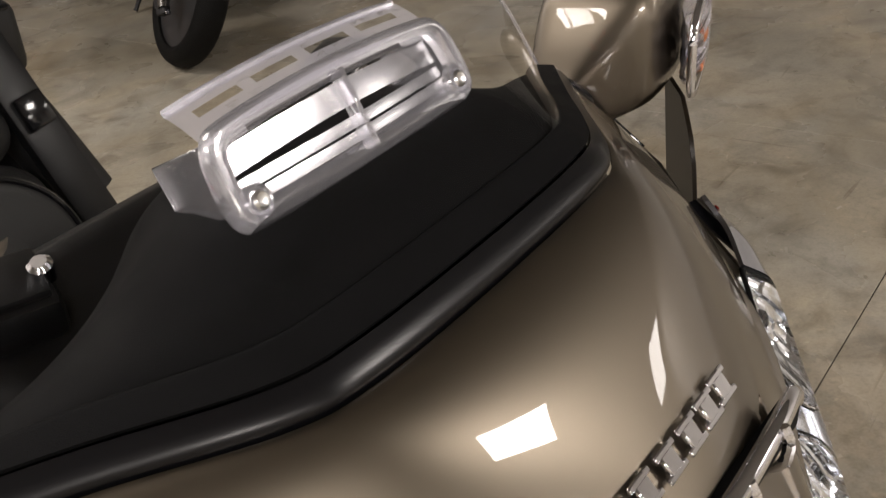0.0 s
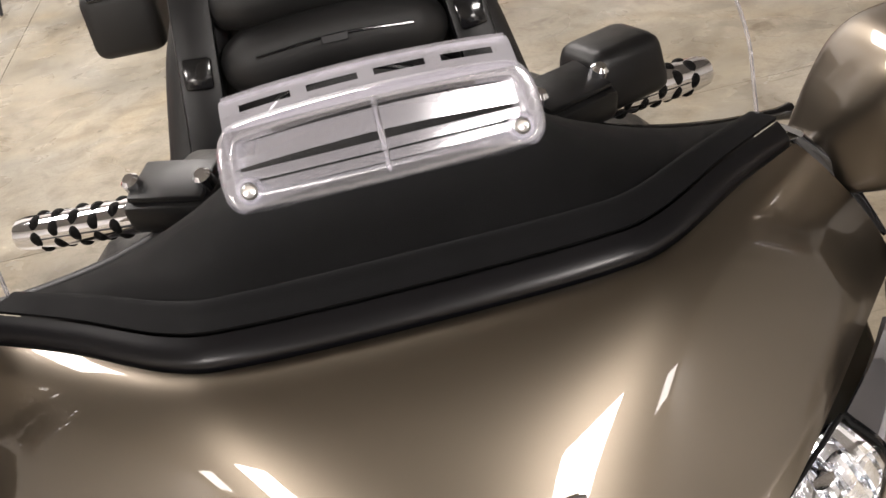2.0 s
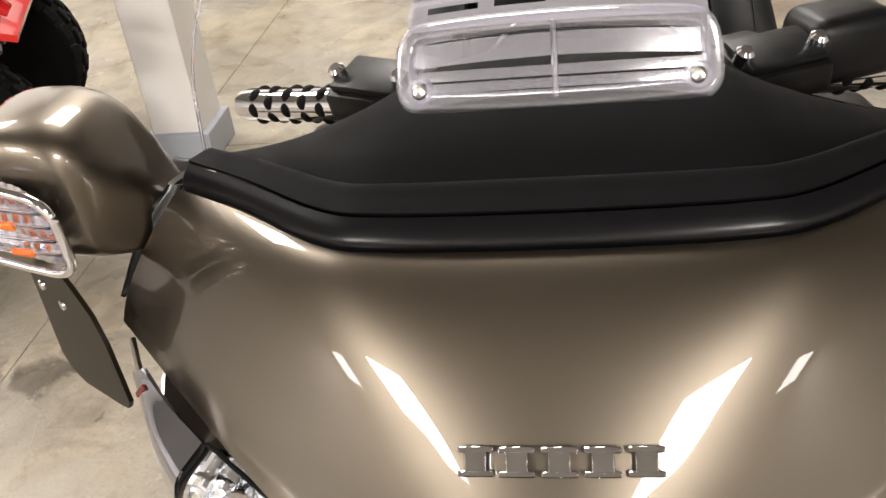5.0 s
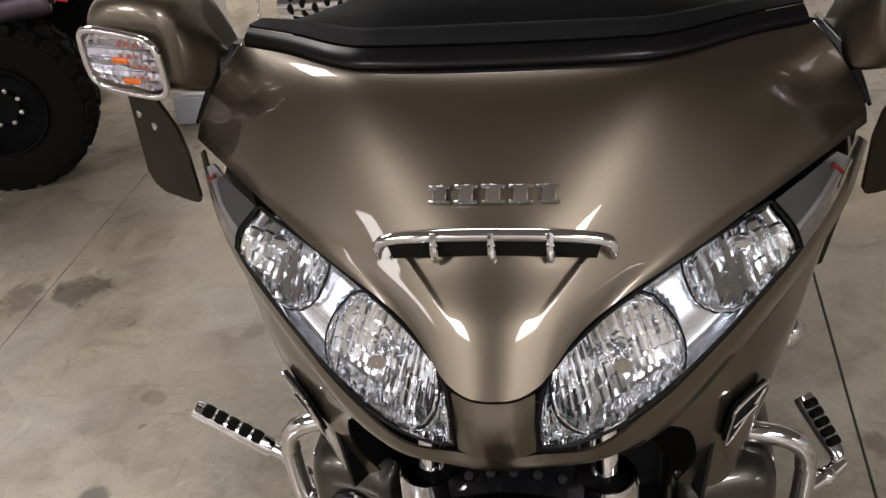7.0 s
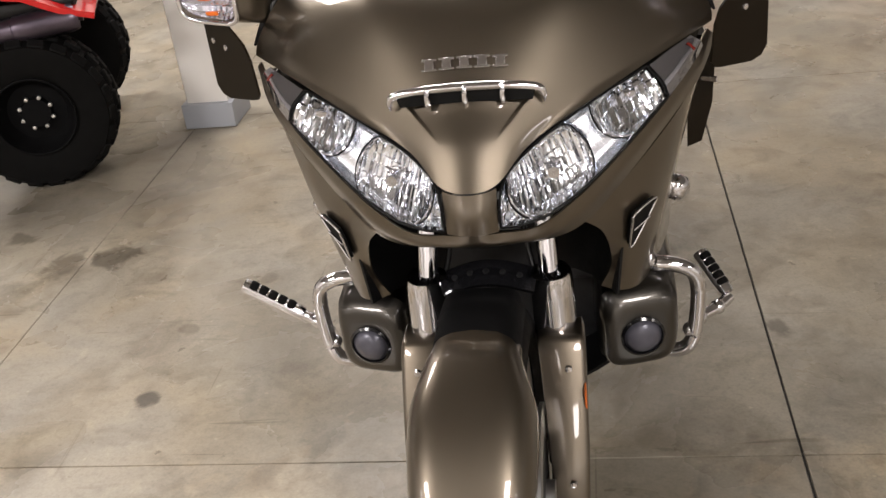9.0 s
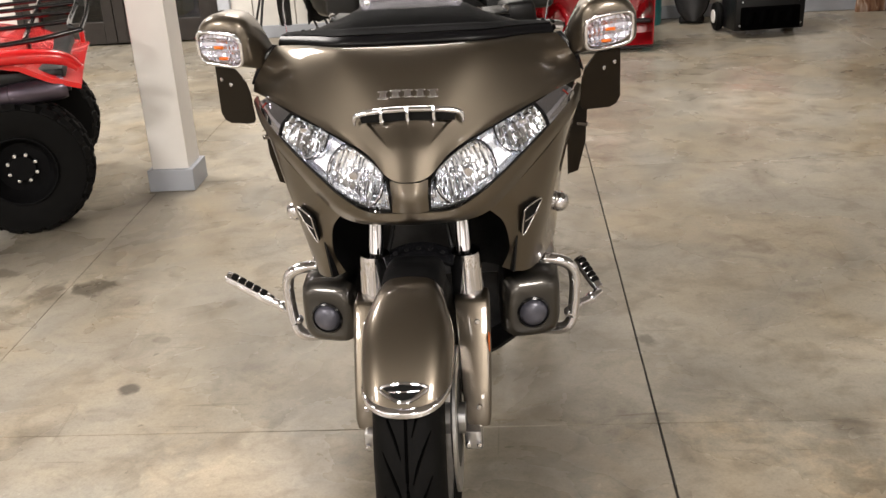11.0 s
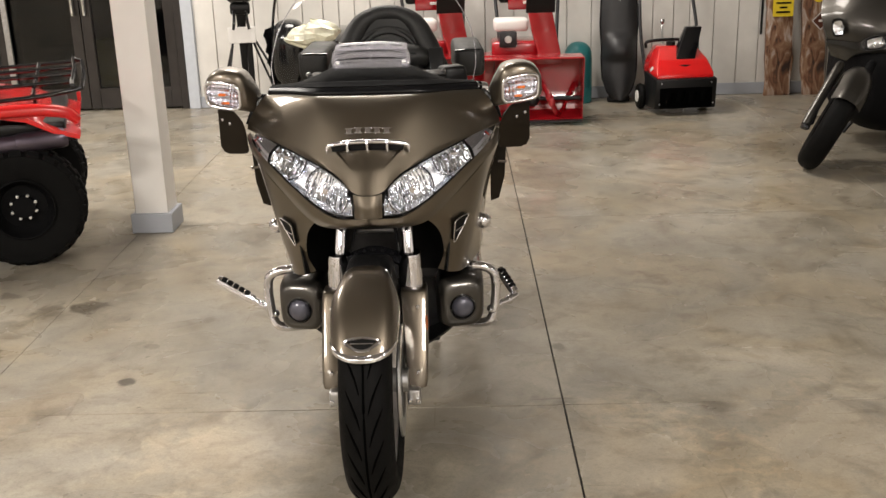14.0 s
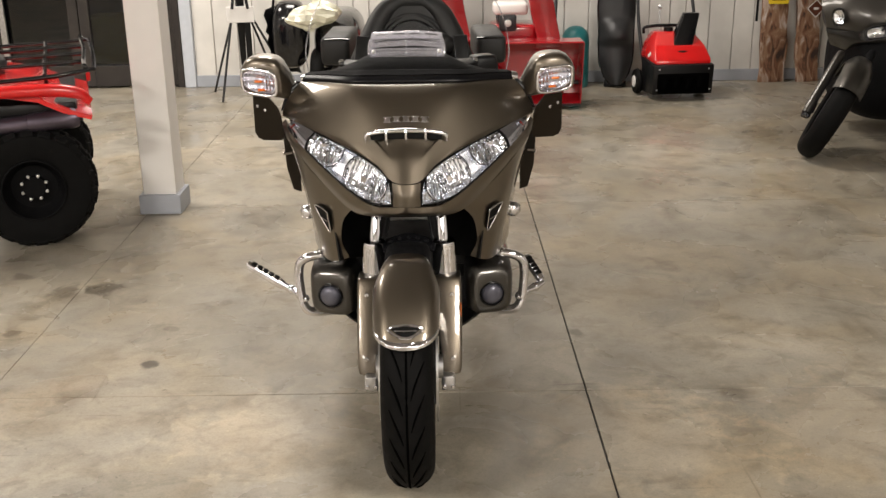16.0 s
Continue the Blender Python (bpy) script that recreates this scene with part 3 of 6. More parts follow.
def lamp_back(i, j):
    """Which reflector lies at a step of the lamp (0 low beam, 1 high beam, 2 ribbed corner, 3 hazy field, 4 outer end) and how deep it is."""
    u, v = i / NU, j / NV
    p = lens_at(0.012 + 0.976 * u, 0.025 + 0.95 * v)
    rim = min(1.0, 6 * min(u, v, 1 - u, 1 - v) + 0.25)
    for k, (cx, cz, rad, dep) in enumerate(BOWLS):
        r2 = ((p.x - cx) ** 2 + (p.z - cz) ** 2) / rad ** 2
        if r2 < 1:
            flute = (0.0, 0.0011, 0.0017, 0.0011)[i % 4] * (1 + 0.8 * JIT[i // 4][j // 17])
            zig = flute * smoothstep(0.95, 0.8, r2) + 0.0020 * JIT[i // 4][20 + j // 12]
            return k, p + Vector((0, rim * (0.012 + dep * (1 - r2)) + zig * (r2 > 0.03), 0))
    if u < 0.45:
        zig = (0.0, 0.0011, 0.0018)[i % 3] * (1 + JIT[i // 3][j // 8]) + 0.0012 * JIT[i // 3][20 + j // 6]
        return 2, p + Vector((0, rim * 0.014 + zig, 0))
    if u > 0.86:
        return 4, p + Vector((0, rim * 0.020, 0))
    fold = 0.006 * math.exp(-((v - 0.55) / 0.22) ** 2) * smoothstep(0.45, 0.6, u)
    return 3, p + Vector((0, rim * (0.020 + 0.012 * math.sin(math.pi * v)) - fold, 0))


def lamp_meshes():
    """The reflectors of one headlight."""
    pts = [[lamp_back(i, j) for j in range(NV + 1)] for i in range(NU + 1)]
    bms, seen = [bmesh.new() for _ in range(5)], [{}, {}, {}, {}, {}]
    for i in range(NU):
        for j in range(NV):
            q = [(i, j), (i + 1, j), (i + 1, j + 1), (i, j + 1)]
            k = min(pts[a][b][0] for a, b in q)
            vs = []
            for a, b in q:
                if (a, b) not in seen[k]:
                    seen[k][a, b] = bms[k].verts.new(pts[a][b][1])
                vs.append(seen[k][a, b])
            bms[k].faces.new(vs)
    return bms


def ring_runs(cx, cz, rad):
    """The stretches of a bowl's rim that lie behind the lens."""
    runs, run = [], []
    grid = [lens_at(0.02 + 0.96 * a / 60, 0.04 + 0.92 * b / 24) for a in range(61) for b in range(25)]
    for k in range(65):
        a = 2 * math.pi * k / 64 + 0.8
        x, z = cx + rad * math.cos(a), cz + rad * math.sin(a)
        best = min(grid, key=lambda g: (g.x - x) ** 2 + (g.z - z) ** 2)
        if (best.x - x) ** 2 + (best.z - z) ** 2 < 0.0035 ** 2:
            run.append(Vector((x, best.y + 0.009, z)))
        else:
            if len(run) > 3:
                runs.append(run)
            run = []
    if len(run) > 3:
        runs.append(run)
    return runs


for flip in (False, True):
    mk = (lambda b: b) if flip else mirrored
    lamp = part("headlight", mk(skin(lens_cols, 0.0)), LENS, bike, "clear headlight lens over bright faceted reflectors")
    lamp.visible_shadow = False
    back = lamp_meshes()
    part("hazy_reflector", mk(back[3]), HAZE, lamp, "smooth hazy reflector")
    part("outer_reflector", mk(back[4]), HAZE, lamp, "smooth outer end of the reflector")
    part("ribbed_corner", mk(back[2]), BOWL, lamp, "ribbed bright reflector", smooth=False)
    for k, name in enumerate(("low_beam_bowl", "high_beam_bowl")):
        bowl = part(name, mk(back[k]), BOWL, lamp, "round fluted reflector bowl", smooth=False)
        cx, cz, rad, dep = BOWLS[k]
        for run in ring_runs(cx, cz, rad):
            part("bowl_ring", mk(tube(run, 0.0016, 8, 2)), CHROME, bowl, "thin chrome ring")
            # black tube outside the ring draws the shade between bowl and field
            dark = [Vector((cx + (q.x - cx) * 1.055, q.y + 0.001, cz + (q.z - cz) * 1.055)) for q in run]
            part("bowl_gap", mk(tube(dark, 0.0012, 6, 2)), SEAL, bowl, "black line for the shade in the gap round the bowl")
        c = min((lens_at(a / 30, b / 12) for a in range(31) for b in range(13)), key=lambda g: (g.x - cx) ** 2 + (g.z - cz) ** 2)
        bulb = lathe([(0, 0.0), (0.007, 0.001), (0.0085, 0.006), (0.0085, 0.026), (0, 0.026)], 18, pose(cx, c.y + 0.045, cz, 90, 0, 8))
        part("bulb_cap", mk(bulb), CHROME, bowl, "bright bulb cap")
    # black seal round the lens
    edge = [c[0] for c in lens_cols] + lens_cols[-1][1:] + [c[-1] for c in lens_cols[::-1]][1:] + lens_cols[0][::-1][1:-1]
    seal = tube([p + Vector((0, 0.003, 0)) for p in edge[::2]], 0.0021, 6, 2, closed=True)
    part("seal", mk(seal), SEAL, lamp, "thin black rubber seal")
    # smoked side lamp
    tip = patch([
        [(0.254, 0.241, 0.9105), (0.285, 0.266, 0.923), (0.3165, 0.299, 0.9305)],
        [(0.272, 0.226, 0.8920), (0.300, 0.258, 0.908), (0.332, 0.310, 0.9180)],
        [(0.281, 0.227, 0.8680), (0.307, 0.262, 0.886), (0.338, 0.328, 0.9020)],
    ], 8, 8, full=False)
    side = part("side_lamp", mk(skin(tip, 0.004)), SMOKE, bike, "smoked grey side lamp beside the headlight")
    at = tip[13][6]
    across = (tip[14][6] - tip[12][6]).normalized()
    down = (tip[13][10] - tip[13][2]).normalized()
    out = down.cross(across).normalized()
    out = out if out.y < 0 else -out
    refl = rbox(0.006, 0.0016, 0.017, 0.0006, 1)
    refl.transform(Matrix.Translation(at - out * 0.0002) @ Matrix((across, -out, -down)).transposed().to_4x4())
    part("red_reflector", mk(refl), DIM_RED, side, "small dim red reflector")

# chrome scoop bar
bar_line = [(-0.1075, 0.1555, 0.898), (-0.1065, 0.153, 0.910), (-0.098, 0.152, 0.9195), (-0.06, 0.1475, 0.9265), (0, 0.1455, 0.929), (0.06, 0.1475, 0.9265), (0.098, 0.152, 0.9195), (0.1065, 0.153, 0.910), (0.1075, 0.1555, 0.898)]
bar = part("scoop_trim", tube([(x, y - 0.002, z + 0.004) for x, y, z in bar_line], [0.002, 0.0050, 0.0060, 0.0062, 0.0064, 0.0062, 0.0060, 0.0050, 0.002], 14, 8), CHROME, bike, "chrome scoop trim with three fins")
part("slot", plate([(-0.092, 0.9080), (-0.05, 0.9095), (0, 0.9105), (0.05, 0.9095), (0.092, 0.9080), (0.096, 0.922), (0, 0.931), (-0.096, 0.922)], 0.012, 0, pose(0, 0.1445, 0)), SEAL, bar, "black slot")
for fx in (-0.052, 0.0, 0.052):
    part("fin", tube([(fx, 0.140, 0.937), (fx, 0.1365, 0.926), (fx, 0.139, 0.910), (fx, 0.149, 0.900)], [0.0034, 0.0040, 0.0038, 0.002], 8, 5), CHROME, bar, "small chrome fin")

# name badge as five plain chrome bars
badge_pose = pose(0, 0.1735, 0.9575, -37)
logo = part("name_badge", rbox(0.001, 0.001, 0.001, at=(0, 0.19, 0.955)), CHROME, bike, "chrome name badge of five plain shapes")
for k in range(5):
    w = 0.0215
    cx = -0.0495 + 0.02475 * k
    lift = 0.0042 * (abs(cx) / 0.05) ** 2
    bm = join(
        rbox(w, 0.0030, 0.0040, 0.0008, 1, at=(cx, lift, 0.0070)),
        rbox(w, 0.0030, 0.0040, 0.0008, 1, at=(cx, lift, -0.0070)),
        rbox(w * 0.62, 0.0034, 0.0130, 0.0010, 1, at=(cx, lift, 0)),
    )
    bm.transform(badge_pose)
    part("badge_bar", bm, CHROME, logo)

# screen garnish and dash hood
GARNISH = [
    [(0, 0.2865, 1.0300), (0.115, 0.2905, 1.0300), (0.165, 0.3075, 1.0280), (0.235, 0.3635, 1.0240), (0.300, 0.4145, 1.0160)],
    [(0, 0.2845, 1.0370), (0.115, 0.2885, 1.0370), (0.165, 0.3060, 1.0350), (0.234, 0.3620, 1.0305), (0.299, 0.4130, 1.0230)],
    [(0, 0.2880, 1.0425), (0.114, 0.2920, 1.0425), (0.164, 0.3095, 1.0400), (0.232, 0.3650, 1.0355), (0.297, 0.4155, 1.0285)],
    [(0, 0.2950, 1.0455), (0.112, 0.2985, 1.0455), (0.161, 0.3155, 1.0425), (0.229, 0.3700, 1.0375), (0.294, 0.4200, 1.0305)],
]
STRIP = [
    [(0, 0.2955, 1.0462), (0.112, 0.2990, 1.0462), (0.161, 0.3160, 1.0432), (0.229, 0.3705, 1.0382), (0.294, 0.4205, 1.0312)],
    [(0, 0.3050, 1.0560), (0.108, 0.3080, 1.0555), (0.157, 0.3240, 1.0525), (0.223, 0.3765, 1.0465), (0.287, 0.4270, 1.0375)],
    [(0, 0.3180, 1.0655), (0.105, 0.3210, 1.0645), (0.152, 0.3355, 1.0610), (0.216, 0.3855, 1.0535), (0.279, 0.4355, 1.0425)],
    [(0, 0.3230, 1.0600), (0.104, 0.3260, 1.0590), (0.150, 0.3400, 1.0550), (0.213, 0.3895, 1.0475), (0.275, 0.4390, 1.0370)],
]
SATIN = material("satin_black_trim", (0.004, 0.004, 0.005), 0.30, ior=1.37)
for line, dy, dz in ((GARNISH[1], -0.001, 0.001), (GARNISH[2], 0.000, 0.0025), (GARNISH[3], 0.0015, 0.0060), (STRIP[0], 0.0022, 0.0078), (STRIP[1], 0.0025, 0.0035)):
    line[:] = [(x, y + dy, z + dz) for x, y, z in line]
part("screen_strip", skin(patch(STRIP, 10, 6), 0.003), BLACK_MATT, bike, "flat black strip holding the screen")
part("screen_garnish", skin(patch(GARNISH, 10, 6), 0.004), SATIN, bike, "black trim strip along the foot of the screen")
HOOD = [
    [(0, 0.322, 1.056), (0.105, 0.325, 1.055), (0.150, 0.340, 1.050), (0.215, 0.388, 1.042), (0.279, 0.438, 1.031)],
    [(0, 0.350, 1.078), (0.100, 0.352, 1.075), (0.150, 0.365, 1.064), (0.210, 0.402, 1.047), (0.272, 0.444, 1.029)],
    [(0, 0.388, 1.094), (0.095, 0.392, 1.090), (0.150, 0.402, 1.070), (0.208, 0.426, 1.046), (0.266, 0.454, 1.023)],
    [(0, 0.432, 1.099), (0.090, 0.434, 1.090), (0.143, 0.438, 1.064), (0.200, 0.448, 1.034), (0.256, 0.464, 1.008)],
    [(0, 0.480, 1.090), (0.083, 0.478, 1.075), (0.130, 0.474, 1.040), (0.184, 0.470, 1.005), (0.238, 0.474, 0.980)],
    [(0, 0.500, 1.040), (0.075, 0.498, 1.025), (0.120, 0.492, 0.995), (0.175, 0.485, 0.965), (0.228, 0.484, 0.945)],
]
part("dash_hood", skin(patch(HOOD, 8, 6), 0.004), BLACK_MATT, bike, "matt black dash hood under the screen")

# windscreen
SCREEN = [
    [(0, 0.316, 1.064), (0.105, 0.319, 1.063), (0.153, 0.333, 1.059), (0.218, 0.380, 1.050), (0.282, 0.430, 1.040)],
    [(0, 0.400, 1.128), (0.100, 0.405, 1.127), (0.155, 0.418, 1.123), (0.225, 0.448, 1.115), (0.293, 0.480, 1.105)],
    [(0, 0.500, 1.215), (0.100, 0.503, 1.214), (0.150, 0.512, 1.210), (0.210, 0.535, 1.202), (0.275, 0.565, 1.190)],
    [(0, 0.600, 1.310), (0.080, 0.602, 1.308), (0.130, 0.610, 1.302), (0.180, 0.625, 1.290), (0.225, 0.645, 1.270)],
    [(0, 0.640, 1.350), (0.060, 0.641, 1.348), (0.100, 0.646, 1.343), (0.140, 0.655, 1.333), (0.175, 0.665, 1.318)],
]
SCREEN_MAT = bpy.data.materials.new("clear_screen")
SCREEN_MAT.use_nodes = True
nt = SCREEN_MAT.node_tree
nt.nodes.clear()
so, sm, st, sg, sf = (nt.nodes.new(n) for n in ("ShaderNodeOutputMaterial", "ShaderNodeMixShader", "ShaderNodeBsdfTransparent", "ShaderNodeBsdfGlossy", "ShaderNodeFresnel"))
sf.inputs["IOR"].default_value = 1.22
st.inputs["Color"].default_value = (0.97, 0.975, 0.97, 1)
sg.inputs["Roughness"].default_value = 0.02
nt.links.new(sf.outputs[0], sm.inputs[0])
nt.links.new(st.outputs[0], sm.inputs[1])
nt.links.new(sg.outputs[0], sm.inputs[2])
nt.links.new(sm.outputs[0], so.inputs[0])
screen_cols = patch(SCREEN, 8, 8)
screen = part("windscreen", skin(screen_cols, 0.0), SCREEN_MAT, bike, "clear plastic windscreen")
screen.visible_shadow = False
for side_line in (screen_cols[0], screen_cols[-1]):
    part("screen_edge", tube(side_line[::3], 0.0015, 8, 3), CLEAR, screen, "polished edge of the screen").visible_shadow = False

# clear air vent on the screen
VENT = bpy.data.materials.new("clear_vent_plastic")
VENT.use_nodes = True
nt = VENT.node_tree
nt.nodes.clear()
vo, vm, vt, vg, vf, va, vd = (nt.nodes.new(n) for n in ("ShaderNodeOutputMaterial", "ShaderNodeMixShader", "ShaderNodeBsdfTransparent", "ShaderNodeBsdfGlossy", "ShaderNodeFresnel", "ShaderNodeMixShader", "ShaderNodeBsdfDiffuse"))
vf.inputs["IOR"].default_value = 2.3
vt.inputs["Color"].default_value = (0.86, 0.85, 0.90, 1)
vd.inputs["Color"].default_value = (0.92, 0.90, 0.97, 1)
vg.inputs["Roughness"].default_value = 0.15
va.inputs[0].default_value = 0.13
nt.links.new(vt.outputs[0], va.inputs[1])
nt.links.new(vd.outputs[0], va.inputs[2])
nt.links.new(vf.outputs[0], vm.inputs[0])
nt.links.new(va.outputs[0], vm.inputs[1])
nt.links.new(vg.outputs[0], vm.inputs[2])
nt.links.new(vm.outputs[0], vo.inputs[0])

# lit copy for the hood: lamp glare put in as extra white diffuse
VENT_HOOD = VENT.copy()
VENT_HOOD.name = "milky_vent_plastic"
VENT_HOOD.node_tree.nodes[va.name].inputs[0].default_value = 0.34


def ring_frame(line, wide, deep, m):
    """A closed frame with a rounded section; the line lies in the xz plane."""
    pts = spline([Vector((x, 0, z)) for x, z in line], 5, True)
    n = len(pts)
    bm = bmesh.new()
    rings = []
    for i, p in enumerate(pts):
        d = (pts[(i + 1) % n] - pts[i - 1]).normalized()
        side = Vector((d.z, 0, -d.x))
        sec = ((-1, 0.6), (-0.9, -0.3), (-0.55, -0.85), (0, -1), (0.55, -0.85), (0.9, -0.3), (1, 0.6), (0, 0.7))
        rings.append([bm.verts.new(m @ (p + side * (a * wide) + Vector((0, b * deep - 1.1 * 0.09 * p.x * p.x, 0)))) for a, b in sec])
    for i in range(n):
        a, b = rings[i], rings[(i + 1) % n]
        for j in range(8):
            bm.faces.new((a[j], a[(j + 1) % 8], b[(j + 1) % 8], b[j]))
    return bm


vp = pose(0, 0.3845, 1.1165, -24)


def blade(z0, z1, bow, y0, m=vp):
    """A louvre blade across the vent, bowed outward between its edges."""
    return sheet(lambda u, v: m @ Vector(((u - 0.5) * 0.190, y0 + 0.10 * (z1 - z0) * (v - 0.5) - bow * math.sin(math.pi * v) - 0.008 * math.sin(math.pi * u) + 0.0065, z0 + (z1 - z0) * v + 0.0035 * math.sin(math.pi * u) * (z0 + z1 > 0))), 24, 10, 0.002)


back = rbox(0.190, 0.002, 0.006, 0.0008, 1, at=(0, 0.012, -0.0205))
back.transform(vp)
vent = part("screen_vent", back, VENT, bike, "clear plastic air vent with slots and ribs")
frame_line = [(-0.090, -0.0225), (-0.099, -0.0205), (-0.1020, -0.012), (-0.1010, 0.008), (-0.0965, 0.020), (-0.086, 0.0245), (-0.045, 0.0275), (0, 0.0285), (0.045, 0.0275), (0.086, 0.0245), (0.0965, 0.020), (0.1010, 0.008), (0.1020, -0.012), (0.099, -0.0205), (0.090, -0.0225), (0.045, -0.0240), (0, -0.0245), (-0.045, -0.0240)]
part("vent_frame", ring_frame(frame_line, 0.0072, 0.0065, vp), VENT, vent, "rounded clear frame")
part("louvre", blade(0.001, 0.0165, 0.0001, 0.002), VENT, vent, "clear louvre blade")
part("louvre", blade(-0.0085, -0.0015, 0.0001, 0.001), VENT, vent, "clear louvre blade")
part("louvre", blade(-0.0165, -0.0100, 0.0001, 0.001), VENT, vent, "clear louvre blade")
# solid black strip draws the shade of the opening
part("dark_gap", blade(0.0180, 0.0215, 0.0, 0.0005), SEAL, vent, "black strip for the shade in the opening above the louvres")
b = rbox(0.0042, 0.012, 0.050, 0.0012, 1, at=(0, -0.006, 0.002))
b.transform(vp)
part("middle_rib", b, VENT, vent, "clear middle rib")
for sx in (-1, 1):
    b = lathe([(0, 0.0), (0.0050, 0.0), (0.0056, 0.003), (0.0040, 0.0046), (0.0020, 0.0038), (0, 0.0038)], 16, vp @ pose(0.0915 * sx, -0.0060, -0.0145, 90))
    part("vent_screw", b, STEEL, vent, "small steel screw")
    b = lathe([(0.0062, -0.004), (0.0095, -0.004), (0.0095, 0.001), (0.0080, 0.0025), (0.0062, 0.001)], 20, vp @ pose(0.0915 * sx, -0.0060, -0.0145, 90), closed=True)
    part("screw_boss", b, VENT, vent, "clear boss round the screw")
    b = rbox(0.002, 0.050, 0.040, 0.0008, 1, at=(0.1000 * sx, 0.030, 0.004))
    b.transform(vp)
    part("vent_cheek", b, VENT, vent, "clear cheek of the vent")
# hood with four slots, rising behind the frame
hp = pose(0, 0.4215, 1.1535, -64)
xs = [-0.100]
for c in (-0.0690, -0.0230, 0.0230, 0.0690):
    xs += [c - 0.0175, c - 0.009, c, c + 0.009, c + 0.0175]
xs.append(0.100)
zs = [-0.0275, -0.021, -0.0145, -0.0105, -0.0045, 0.000, 0.0045]
bm = bmesh.new()
g = [[bm.verts.new(hp @ Vector((x * (1 - 1.5 * max(0, z)), 0.30 * x * x + 3.0 * (z + 0.012) ** 2, z - 0.40 * x * x * (z > -0.011)))) for z in zs] for x in xs]
for i in range(len(xs) - 1):
    for j in range(len(zs) - 1):
        if not (j == 3 and i % 5 != 0):
            bm.faces.new((g[i][j], g[i + 1][j], g[i + 1][j + 1], g[i][j + 1]))
bmesh.ops.solidify(bm, geom=bm.faces[:], thickness=0.004)
part("slotted_hood", bm, VENT_HOOD, vent, "clear hood with four slots, whitened for its lamp glare")
part("hood_edge", tube([hp @ Vector((x * 0.975, 0.30 * x * x + 0.0015, 0.0045 - 0.40 * x * x)) for x in (-0.1, -0.06, 0, 0.06, 0.1)], 0.0030, 8, 5), VENT, vent, "thick clear edge")
for o in [vent, *vent.children]:
    o.visible_shadow = False


# mirrors with turn lamps
def superring(cx, cz, w, h, y, n=28, e=0.5, lean=0.0):
    out = []
    for k in range(n):
        a = 2 * math.pi * k / n
        ca, sa = math.cos(a), math.sin(a)
        x = w * math.copysign(abs(ca) ** e, ca)
        z = h * math.copysign(abs(sa) ** e, sa)
        out.append(Vector((cx + x, y + lean * x, cz + z)))
    return out


